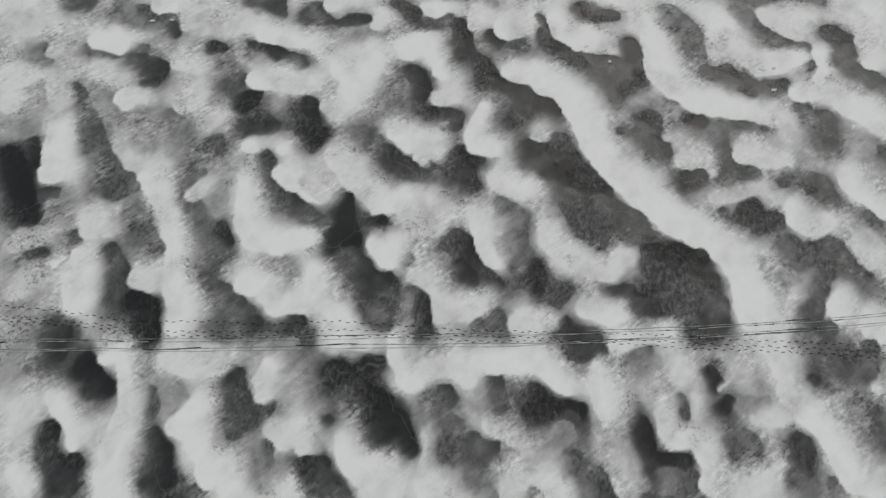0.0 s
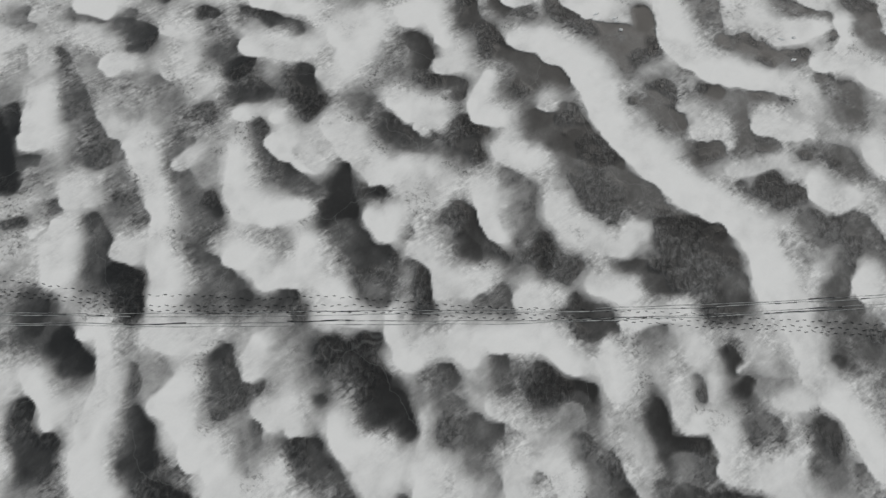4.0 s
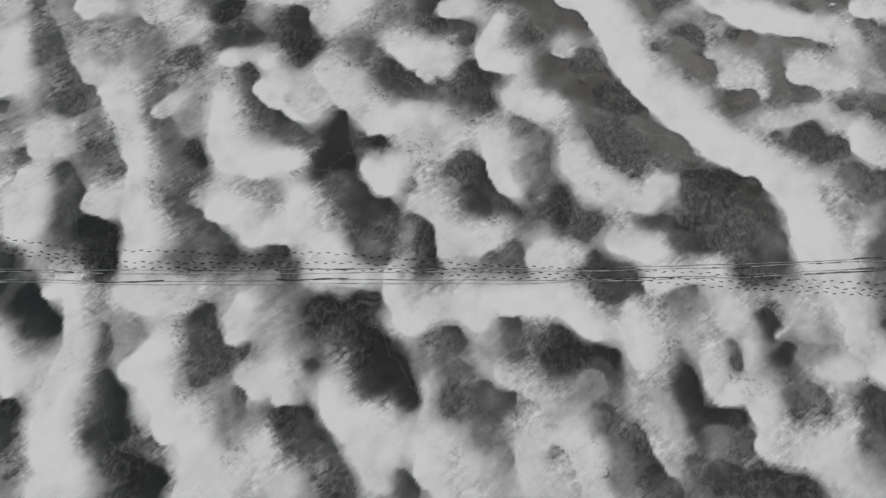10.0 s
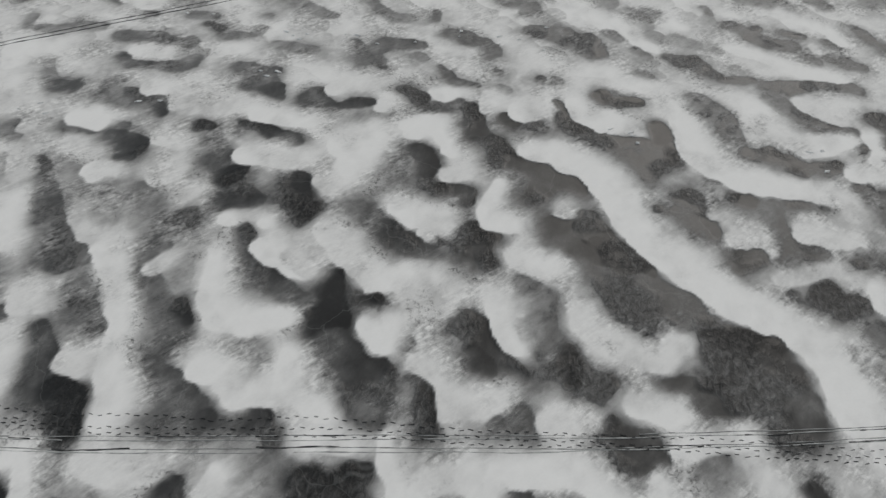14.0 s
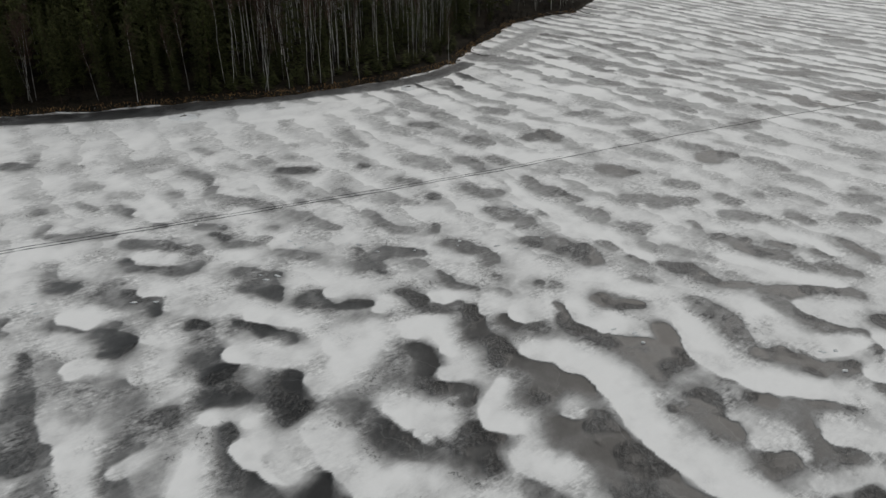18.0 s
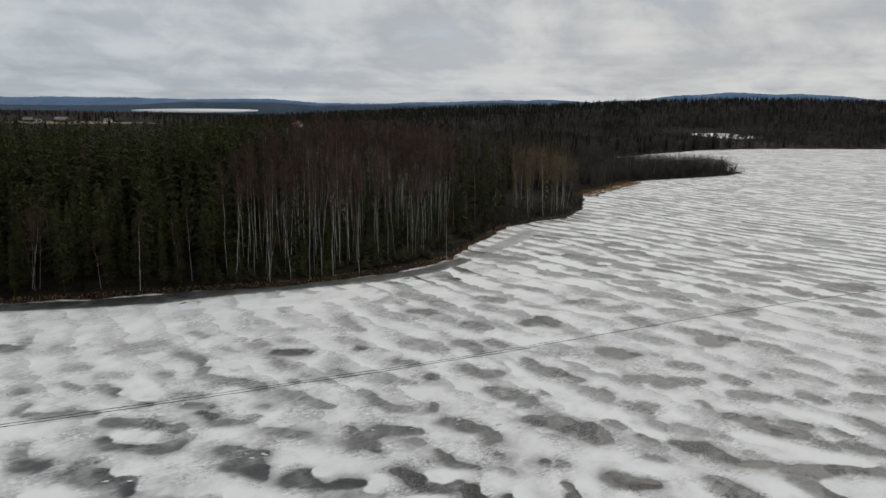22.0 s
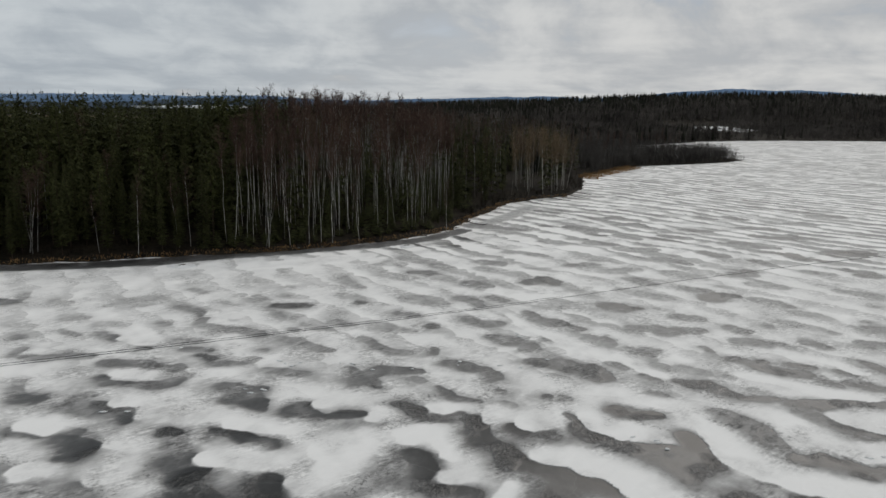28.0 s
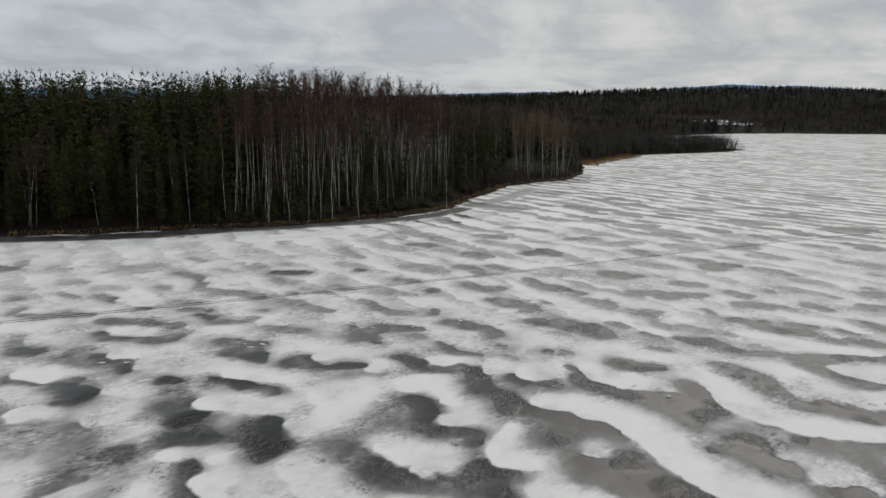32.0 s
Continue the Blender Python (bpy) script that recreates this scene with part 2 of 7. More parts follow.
SLUSH = speckled("dark_slush", (0.015, 0.016, 0.017), (0.055, 0.057, 0.058), 6.0, 0.45)
WET = speckled("wet_track", (0.20, 0.205, 0.205), (0.42, 0.43, 0.42), 1.2, 0.5)
# the blue haze of distance is painted into both hill colours
FAR_HILL_HAZE = speckled("far_hill_painted_haze", (0.088, 0.148, 0.245), (0.142, 0.212, 0.318), 0.009, 1.0, spec=0.0, vary=0.1)
NEAR_HILL_HAZE = speckled("near_hill_painted_haze", (0.050, 0.070, 0.100), (0.078, 0.101, 0.135), 0.01, 1.0, spec=0.0, vary=0.1)
FIELD = speckled("dry_field", (0.12, 0.085, 0.05), (0.25, 0.185, 0.12), 0.02, 0.95)
SNOW = speckled("old_snow", (0.60, 0.62, 0.62), (0.80, 0.815, 0.82), 0.05, 0.8)
DARK_SPRUCE = speckled("far_spruce_needles", (0.0080, 0.0085, 0.0070), (0.0260, 0.0265, 0.0190), 0.3, 0.8, vary=0.6, spec=0.04)
WOOD_MIX = speckled("leafless_wood", (0.030, 0.027, 0.025), (0.125, 0.112, 0.101), 0.08, 0.9, vary=0.6, spec=0.04)
PALE_STEM = speckled("pale_stems", (0.07, 0.065, 0.06), (0.27, 0.255, 0.235), 0.3, 0.9, vary=0.6, spec=0.04)
DRIFTWOOD = speckled("driftwood", (0.04, 0.033, 0.027), (0.14, 0.12, 0.10), 3.0, 0.85)
CLEAR_ICE = speckled("white_ice", (0.62, 0.63, 0.63), (0.82, 0.83, 0.83), 1.5, 0.4)
RED_ROOF = speckled("red_tile_roof", (0.28, 0.07, 0.045), (0.38, 0.11, 0.07), 1.0)
GREY_ROOF = speckled("grey_sheet_roof", (0.16, 0.165, 0.17), (0.26, 0.265, 0.27), 0.7)
WHITE_WALL = speckled("white_boarding", (0.55, 0.54, 0.51), (0.72, 0.71, 0.68), 1.0)
BROWN_WALL = speckled("weathered_boarding", (0.09, 0.06, 0.045), (0.16, 0.11, 0.085), 1.0)
GLASS = speckled("dark_window", (0.02, 0.022, 0.026), (0.04, 0.043, 0.05), 1.0, 0.15)

# ---- mesh helpers ----
RNG = np.random.default_rng(7)
TABLES = {}


def value_noise(x, y, seed=0):
    """Smooth noise in -1..1 over a plane."""
    if seed not in TABLES:
        TABLES[seed] = np.random.default_rng(seed).uniform(-1, 1, (256, 256))
    table = TABLES[seed]
    xi, yi = np.floor(x).astype(int), np.floor(y).astype(int)
    fx, fy = x - xi, y - yi
    fx, fy = fx * fx * (3 - 2 * fx), fy * fy * (3 - 2 * fy)
    g = lambda i, j: table[(xi + i) % 256, (yi + j) % 256]
    return (g(0, 0) * (1 - fx) + g(1, 0) * fx) * (1 - fy) + (g(0, 1) * (1 - fx) + g(1, 1) * fx) * fy


def fbm(x, y, octaves=4, seed=0):
    total, amp = 0.0, 1.0
    for o in range(octaves):
        total = total + amp * value_noise(x * 2 ** o + 17.3 * o, y * 2 ** o + 5.7 * o, seed + o)
        amp *= 0.5
    return total / 1.8


def smooth(x, lo, hi):
    t = np.clip((x - lo) / (hi - lo), 0, 1)
    return t * t * (3 - 2 * t)


def mesh_of(name, verts, faces, mats, index=None, shade=False):
    """verts (n, 3); faces (m, 3 or 4); one material slot a face."""
    verts, faces = np.asarray(verts, np.float32), np.asarray(faces, np.int32)
    me = bpy.data.meshes.new(name)
    k = faces.shape[1]
    me.vertices.add(len(verts))
    me.vertices.foreach_set("co", verts.ravel())
    me.loops.add(faces.size)
    me.loops.foreach_set("vertex_index", faces.ravel())
    me.polygons.add(len(faces))
    me.polygons.foreach_set("loop_start", np.arange(0, faces.size, k, dtype=np.int32))
    for m in mats:
        me.materials.append(m)
    if index is not None:
        me.polygons.foreach_set("material_index", np.asarray(index, np.int32))
    if shade:
        me.polygons.foreach_set("use_smooth", np.ones(len(faces), bool))
    me.update(calc_edges=True)
    me.validate()
    return me


def mesh_part(name, me, parent=None, label="", at=None):
    ob = new(name, me)
    if parent is not None:
        ob.parent = parent
    if at is not None:
        ob.matrix_basis = at
    return tagged(ob, label)


def part(name, bm, mat, parent=None, label="", at=None):
    """Links a bmesh as one mesh object."""
    me = bpy.data.meshes.new(name)
    bm.to_mesh(me)
    bm.free()
    me.materials.append(mat)
    return mesh_part(name, me, parent, label, at)


class Tri:
    """Gathers tubes and blades as triangles."""

    def __init__(self):
        self.v, self.f, self.m, self.n = [], [], [], 0

    def add(self, v, f, m=0):
        self.v.append(np.asarray(v, float))
        self.f.append(np.asarray(f, int) + self.n)
        self.m.append(np.full(len(f), m))
        self.n += len(v)

    def tube(self, path, radii, sides=5, m=0):
        path = np.asarray(path, float)
        k = len(path)
        ang = np.arange(sides) * 2 * np.pi / sides
        d = path[-1] - path[0]
        d = d / (np.linalg.norm(d) + 1e-9)
        a = np.cross(d, (0.3, 0.9, 0.2))
        a /= np.linalg.norm(a) + 1e-9
        b = np.cross(d, a)
        ring = np.cos(ang)[:, None] * a + np.sin(ang)[:, None] * b
        v = (path[:, None] + np.asarray(radii)[:, None, None] * ring).reshape(-1, 3)
        f = []
        for i in range(k - 1):
            for j in range(sides):
                p, q, r, s = i * sides + j, i * sides + (j + 1) % sides, (i + 1) * sides + (j + 1) % sides, (i + 1) * sides + j
                f += [(p, q, r), (p, r, s)]
        self.add(v, f, m)

    def blade(self, a, b, w, m=0, side=None):
        """A thin tapering sliver from a to b."""
        a, b = np.asarray(a, float), np.asarray(b, float)
        s = np.cross(b - a, side if side is not None else RNG.normal(size=3))
        s = s / (np.linalg.norm(s) + 1e-9) * w / 2
        self.add([a - s, a + s, b], [(0, 1, 2)], m)

    def spray(self, a, b, w, sag=0.0, m=0):
        """A drooping bough: a kite of two triangles folded on its spine."""
        a, b = np.asarray(a, float), np.asarray(b, float)
        d = b - a
        s = np.cross(d, (0, 0, 1.0))
        s = s / (np.linalg.norm(s) + 1e-9) * w / 2
        mid = a + d * 0.45
        self.add([a, mid - s - (0, 0, sag), b - (0, 0, sag * 1.5), mid + s - (0, 0, sag)], [(0, 1, 2), (0, 2, 3)], m)

    def arrays(self):
        return np.concatenate(self.v), np.concatenate(self.f), np.concatenate(self.m)

    def mesh(self, name, mats, shade=False):
        v, f, m = self.arrays()
        return mesh_of(name, v, f, mats, m, shade)


def join_copies(name, templates, places, mats, label, category):
    """One object of kind stuff out of many placed copies. places: rows of template, x, y, z, height scale, width scale, turn."""
    vs, fs, ms, count = [], [], [], 0
    for k, x, y, z, sh, sw, turn in places:
        v, f, m = templates[int(k)]
        c, s = math.cos(turn), math.sin(turn)
        w = np.stack([(v[:, 0] * c - v[:, 1] * s) * sw + x, (v[:, 0] * s + v[:, 1] * c) * sw + y, v[:, 2] * sh + z], 1)
        vs.append(w), fs.append(f + count), ms.append(m)
        count += len(v)
    me = mesh_of(name, np.concatenate(vs), np.concatenate(fs), mats, np.concatenate(ms))
    return tagged(new(name, me), label, category, kind="stuff")


# ---- the lake ----
LAID = []


def bare_ice(cover, soft, *line):
    """A stretch of open ice: how much snow lies on it (0 black ice), softness of the rim, points with half widths."""
    LAID.append((cover * 1.15 - 0.085, soft, line, 1.0))


def drift(cover, soft, *line):
    """A snow drift, its steep edge on the windward side."""
    LAID.append((cover * 1.07, soft, line, -1.0))


# bare and snow-covered stretches of the ice
bare_ice(0.29, 0.6, (13.6, 125.2, 1.7), (16.7, 128.7, 1.8), (18.1, 125.6, 2.0))
bare_ice(0.40, 0.6, (-8.8, 131.8, 1.1), (-5.3, 130.3, 1.4), (-2.9, 127.2, 1.4))
bare_ice(0.46, 0.6, (34.4, 130.1, 1.5), (37.1, 127.1, 1.4))
bare_ice(0.46, 0.6, (57.7, 135.4, 1.6), (61.5, 139.3, 1.7))
bare_ice(0.46, 0.6, (84.3, 137.6, 1.7), (86.6, 137.4, 1.8))
drift(0.94, 0.6, (-42.6, 133.1, 3.6), (-32.0, 138.4, 3.7), (-20.9, 146.5, 2.6))
bare_ice(0.22, 0.4, (-91.8, 126.6, 2.8), (-76.8, 130.4, 2.8), (-63.8, 135.5, 3.4), (-51.8, 142.6, 3.1), (-38.1, 148.3, 2.7))
bare_ice(0.27, 0.4, (-35.7, 149.6, 2.2), (-21.0, 157.6, 2.9), (-7.8, 167.9, 2.6), (1.0, 181.7, 2.3))
drift(0.89, 0.3, (-58.7, 129.2, 1.3), (-54.6, 130.4, 1.3))
drift(0.94, 0.3, (-14.8, 157.1, 1.2), (-12.2, 158.5, 1.2))
bare_ice(0.62, 1.6, (6.0, 189.9, 2.5), (15.4, 208.2, 3.0), (24.8, 229.9, 3.0))
bare_ice(0.42, 0.5, (44.6, 208.3, 2.0), (49.4, 210.1, 3.0))
bare_ice(0.42, 0.5, (46.4, 196.9, 2.0), (52.5, 197.7, 3.0))
bare_ice(0.42, 0.5, (31.3, 191.0, 1.7), (36.8, 186.1, 2.5))
bare_ice(0.47, 0.5, (13.8, 185.9, 2.7), (17.7, 184.6, 2.7))
bare_ice(0.47, 0.5, (64.4, 190.6, 2.0), (69.3, 188.5, 3.0))
bare_ice(0.42, 0.5, (77.3, 216.4, 1.9), (79.4, 212.1, 2.8))
bare_ice(0.42, 0.5, (87.4, 216.7, 2.9), (89.3, 212.4, 2.8))
bare_ice(0.42, 0.5, (82.6, 195.8, 2.1), (90.4, 194.9, 3.2))
bare_ice(0.47, 0.5, (87.4, 181.2, 1.9), (91.4, 180.1, 2.9))
bare_ice(0.42, 0.5, (118.8, 224.8, 2.9), (124.5, 223.1, 4.4))
bare_ice(0.47, 0.5, (102.5, 206.5, 2.3), (107.5, 206.2, 3.5))
bare_ice(0.42, 0.5, (68.2, 171.0, 1.6), (72.4, 170.8, 1.6))
bare_ice(0.37, 0.5, (89.5, 162.1, 1.2), (94.3, 163.3, 2.1), (99.3, 162.6, 3.1))
bare_ice(0.42, 0.5, (78.2, 155.7, 1.7), (79.4, 152.8, 2.2))
bare_ice(0.47, 0.5, (73.8, 167.3, 1.6), (78.8, 165.7, 1.6))
bare_ice(0.47, 0.5, (57.4, 178.4, 2.7), (60.0, 177.0, 2.6))
bare_ice(0.47, 0.5, (136.7, 229.9, 2.2))
bare_ice(0.47, 0.5, (62.5, 219.1, 2.2), (65.3, 215.9, 2.2))
bare_ice(0.47, 0.5, (16.6, 152.1, 1.7), (19.0, 150.5, 1.7))
bare_ice(0.47, 0.5, (5.1, 189.5, 4.6), (9.1, 188.1, 3.7))
bare_ice(0.47, 0.5, (34.1, 167.7, 2.3), (38.0, 166.0, 2.3))
bare_ice(0.47, 0.5, (24.0, 141.2, 1.5), (28.6, 142.8, 1.5))
drift(0.91, 1.0, (9.7, 168.6, 1.8), (16.3, 162.0, 1.8), (23.7, 156.1, 1.8))
drift(0.91, 1.0, (34.1, 215.0, 1.5), (40.8, 202.4, 1.3), (45.8, 187.3, 1.1))
drift(0.91, 1.0, (41.8, 176.4, 2.2), (48.9, 169.5, 2.2), (54.7, 165.1, 2.2))
drift(0.91, 1.0, (58.3, 163.4, 2.1), (64.3, 157.4, 2.1), (70.4, 153.0, 2.1))
drift(0.91, 1.0, (13.7, 135.0, 1.8), (20.1, 130.8, 1.3))
drift(0.91, 1.0, (61.2, 202.0, 2.3), (70.1, 198.1, 2.2))
bare_ice(0.42, 0.5, (-77.4, 104.4, 1.7), (-74.6, 103.8, 1.5))
bare_ice(0.67, 0.5, (-57.4, 104.0, 1.6), (-56.3, 105.9, 2.5), (-53.7, 106.1, 3.4))
bare_ice(0.62, 0.5, (-60.4, 95.9, 1.0), (-58.1, 96.8, 1.0))
bare_ice(0.77, 0.5, (-66.7, 94.4, 1.2))
bare_ice(0.72, 0.5, (-54.1, 94.2, 1.2), (-50.5, 94.0, 1.0))
bare_ice(0.52, 0.5, (-58.1, 90.8, 0.6), (-55.0, 89.0, 1.0))
bare_ice(0.52, 0.5, (-52.2, 90.1, 0.9), (-49.6, 88.3, 1.0), (-48.6, 87.1, 0.7))
bare_ice(0.49, 0.5, (-62.2, 87.5, 1.1))
bare_ice(0.52, 0.5, (-58.7, 82.8, 0.8), (-58.6, 80.5, 0.5), (-55.1, 79.9, 1.0), (-51.0, 81.0, 1.0), (-48.5, 80.8, 0.9))
bare_ice(0.47, 0.5, (-45.0, 95.4, 0.8), (-44.0, 94.4, 0.6))
bare_ice(0.47, 0.5, (-45.5, 103.4, 1.0), (-42.2, 101.9, 1.0), (-40.2, 98.9, 0.8), (-39.4, 95.2, 0.9), (-36.2, 93.7, 1.1), (-32.5, 93.1, 1.3), (-29.5, 91.7, 1.1), (-28.7, 90.3, 0.7))
bare_ice(0.57, 0.5, (-39.4, 88.0, 1.2), (-37.6, 87.6, 1.2))
bare_ice(0.47, 0.5, (-43.8, 84.6, 0.7), (-42.2, 84.5, 0.5))
bare_ice(0.49, 0.5, (-37.3, 84.5, 1.0), (-34.4, 84.3, 0.9))
bare_ice(0.34, 0.5, (-34.6, 82.4, 0.8), (-32.8, 81.3, 0.8))
bare_ice(0.49, 0.5, (-31.7, 79.7, 1.0), (-29.4, 79.9, 0.8), (-27.9, 80.0, 0.6))
bare_ice(0.47, 0.5, (-45.3, 78.9, 1.2), (-42.8, 78.6, 1.2), (-40.3, 78.9, 1.1), (-37.0, 77.3, 1.1), (-35.7, 77.9, 1.3))
bare_ice(0.45, 0.5, (-43.6, 74.4, 0.8), (-42.4, 72.7, 0.9), (-38.7, 72.5, 0.7), (-35.8, 72.3, 1.3), (-34.4, 73.5, 1.3), (-33.6, 74.2, 0.7))
bare_ice(0.52, 0.5, (-52.4, 72.4, 0.7), (-51.2, 69.7, 0.8), (-49.8, 68.5, 0.7))
bare_ice(0.52, 0.5, (-48.6, 68.3, 1.1), (-47.1, 68.0, 0.9))
bare_ice(0.52, 0.5, (-42.8, 68.3, 1.1), (-42.1, 68.9, 1.1))
bare_ice(0.42, 0.5, (-28.0, 72.7, 1.2), (-25.6, 71.9, 1.3), (-23.5, 70.7, 0.8))
bare_ice(0.42, 0.5, (-25.7, 69.6, 1.6), (-23.6, 69.7, 1.3))
bare_ice(0.47, 0.5, (-24.3, 77.8, 0.9), (-21.9, 77.5, 1.1), (-19.6, 76.9, 1.0))
bare_ice(0.49, 0.5, (-26.9, 84.8, 0.6))
bare_ice(0.52, 0.5, (-25.6, 89.9, 1.0), (-23.3, 89.1, 1.2))
bare_ice(0.57, 0.5, (-24.9, 94.0, 0.9))
bare_ice(0.32, 0.5, (-30.4, 105.7, 1.5), (-26.1, 106.0, 1.5))
bare_ice(0.47, 0.5, (-29.4, 101.6, 0.8), (-27.9, 99.3, 0.8))
bare_ice(0.62, 0.5, (-35.3, 111.5, 0.9), (-33.1, 108.9, 1.0))
bare_ice(0.62, 0.5, (-39.6, 107.1, 0.7), (-38.0, 105.4, 0.5))
bare_ice(0.57, 0.5, (-48.3, 114.9, 0.7), (-45.4, 112.8, 0.9))
bare_ice(0.67, 0.5, (-39.5, 117.1, 1.0))
bare_ice(0.67, 0.5, (-31.2, 117.8, 1.0))
bare_ice(0.62, 0.5, (-30.9, 111.9, 1.0))
bare_ice(0.67, 0.5, (-38.7, 121.9, 0.9))
drift(0.91, 1.0, (-57.6, 75.0, 1.5), (-56.6, 72.2, 1.5))
drift(0.86, 1.0, (-51.1, 74.7, 0.7), (-48.2, 71.3, 0.8))
drift(0.91, 1.0, (-41.9, 75.7, 1.2), (-38.4, 75.1, 1.2), (-37.6, 76.1, 1.0))
drift(0.91, 1.0, (-46.4, 88.6, 2.2), (-43.9, 87.8, 2.2))
drift(0.86, 1.0, (-38.8, 100.4, 1.7), (-35.4, 99.7, 1.4), (-34.0, 101.3, 1.5))
drift(0.86, 1.0, (-34.5, 88.4, 0.9), (-31.4, 86.3, 1.0), (-29.5, 82.9, 0.6))
drift(0.91, 1.0, (-30.7, 76.7, 1.4), (-28.5, 76.8, 1.2))
bare_ice(0.57, 0.5, (-23.0, 126.6, 0.8), (-21.2, 121.7, 1.2), (-18.6, 118.7, 1.1))
bare_ice(0.67, 0.5, (-15.4, 140.4, 1.6), (-18.0, 136.2, 1.0), (-15.4, 128.9, 1.7), (-10.7, 126.5, 2.4))
bare_ice(0.42, 0.5, (-9.3, 131.3, 1.5), (-6.4, 131.5, 1.8))
bare_ice(0.62, 0.5, (-4.0, 128.1, 1.8), (-1.7, 126.6, 1.4))
bare_ice(0.45, 0.5, (2.2, 123.5, 2.3), (4.4, 122.1, 2.0))
bare_ice(0.57, 0.5, (-12.0, 144.1, 2.3), (-8.1, 141.1, 1.9))
bare_ice(0.52, 0.5, (5.5, 142.3, 2.4), (8.6, 141.3, 2.0))
bare_ice(0.62, 0.5, (4.2, 136.1, 1.6), (6.5, 134.4, 1.6))
bare_ice(0.62, 0.5, (-4.2, 137.4, 1.3))
bare_ice(0.65, 0.5, (11.7, 133.0, 1.6), (13.1, 129.5, 1.6))
bare_ice(0.32, 0.5, (14.5, 126.2, 1.9), (16.8, 126.7, 2.3), (18.0, 124.8, 1.2))
bare_ice(0.67, 0.5, (20.5, 125.0, 1.0), (20.5, 121.1, 1.5), (22.8, 118.9, 2.1))
bare_ice(0.67, 0.5, (7.2, 125.6, 1.5), (9.3, 122.2, 1.4))
bare_ice(0.62, 0.5, (-20.9, 113.2, 1.5), (-17.5, 110.7, 1.2))
bare_ice(0.37, 0.5, (-17.2, 108.8, 1.1))
bare_ice(0.59, 0.5, (-8.5, 112.2, 2.6), (-5.5, 111.0, 2.7), (-3.4, 109.8, 1.9))
bare_ice(0.47, 0.5, (0.6, 112.8, 1.8), (2.6, 111.0, 1.4), (3.5, 108.4, 1.1))
bare_ice(0.47, 0.5, (5.7, 114.1, 1.3), (7.6, 112.0, 0.9))
bare_ice(0.67, 0.5, (14.5, 110.3, 1.6), (18.4, 109.5, 1.9), (21.4, 110.3, 2.0))
bare_ice(0.32, 0.5, (25.5, 110.6, 1.9), (26.9, 110.1, 2.2))
bare_ice(0.47, 0.5, (-9.9, 103.4, 0.9), (-7.4, 102.7, 1.1))
bare_ice(0.67, 0.5, (-19.3, 103.5, 0.8))
bare_ice(0.55, 0.5, (-19.3, 97.7, 1.5), (-17.4, 96.7, 1.1))
bare_ice(0.57, 0.5, (-12.0, 97.1, 1.2), (-10.0, 95.0, 1.1), (-7.4, 94.6, 1.0))
bare_ice(0.42, 0.5, (-4.4, 97.1, 1.2))
bare_ice(0.47, 0.5, (1.0, 101.4, 1.3), (2.4, 99.2, 1.5), (4.2, 98.8, 1.8), (6.0, 99.4, 1.3))
bare_ice(0.47, 0.5, (11.1, 105.7, 0.8), (12.2, 102.1, 1.5), (14.4, 100.4, 2.2), (15.7, 100.1, 1.4))
bare_ice(0.47, 0.5, (17.3, 98.6, 0.9), (18.5, 97.4, 0.9))
bare_ice(0.47, 0.5, (4.9, 92.5, 1.5), (7.3, 91.1, 2.1), (9.7, 89.3, 1.4), (8.8, 87.4, 0.8))
bare_ice(0.57, 0.5, (12.6, 92.4, 1.1))
bare_ice(0.52, 0.5, (18.8, 93.8, 1.2), (20.8, 93.0, 1.6))
bare_ice(0.47, 0.5, (-13.9, 90.7, 1.0), (-11.9, 87.9, 1.0), (-9.2, 85.4, 1.2), (-7.5, 85.5, 1.1))
bare_ice(0.52, 0.5, (-22.7, 88.2, 1.1), (-19.8, 86.0, 1.0), (-18.1, 85.4, 0.8))
bare_ice(0.42, 0.5, (-3.6, 87.0, 0.6), (-3.6, 85.2, 0.7))
bare_ice(0.37, 0.5, (-1.8, 81.9, 1.1), (0.5, 80.9, 1.6), (2.8, 79.4, 1.6), (4.3, 78.0, 1.3))
bare_ice(0.37, 0.5, (-13.9, 79.2, 0.7), (-12.8, 76.5, 1.3), (-10.1, 78.7, 1.5), (-7.0, 78.9, 1.2), (-5.5, 78.9, 0.9))
bare_ice(0.42, 0.5, (10.0, 83.1, 1.5), (13.1, 82.5, 2.0), (15.2, 81.0, 2.2), (17.1, 78.8, 1.9))
drift(0.91, 1.0, (6.9, 118.3, 2.2), (11.9, 115.1, 2.0), (17.2, 116.1, 1.6), (19.5, 117.7, 1.1))
drift(0.91, 1.0, (8.1, 103.8, 0.8), (10.4, 97.5, 1.1), (14.0, 93.5, 1.4), (16.4, 89.4, 1.5), (19.1, 85.9, 1.4), (20.6, 83.3, 1.2))
drift(0.86, 1.0, (-8.9, 82.5, 1.1), (-5.7, 81.7, 1.2), (-3.8, 83.1, 1.0))
drift(0.86, 1.0, (-16.3, 89.6, 0.7), (-14.1, 86.0, 0.6))
drift(0.86, 1.0, (14.6, 121.6, 1.3), (17.8, 120.9, 1.3))
bare_ice(0.42, 0.5, (32.7, 190.4, 3.2), (36.6, 185.4, 3.1))
bare_ice(0.52, 0.5, (42.9, 178.5, 2.2), (46.6, 174.7, 2.1))
bare_ice(0.57, 0.5, (33.2, 166.1, 2.0))
bare_ice(0.57, 0.5, (40.5, 160.5, 3.2), (44.3, 159.4, 3.5), (47.5, 161.2, 1.9))
bare_ice(0.52, 0.5, (45.9, 150.1, 2.6), (49.0, 147.3, 2.4), (50.3, 145.3, 1.4))
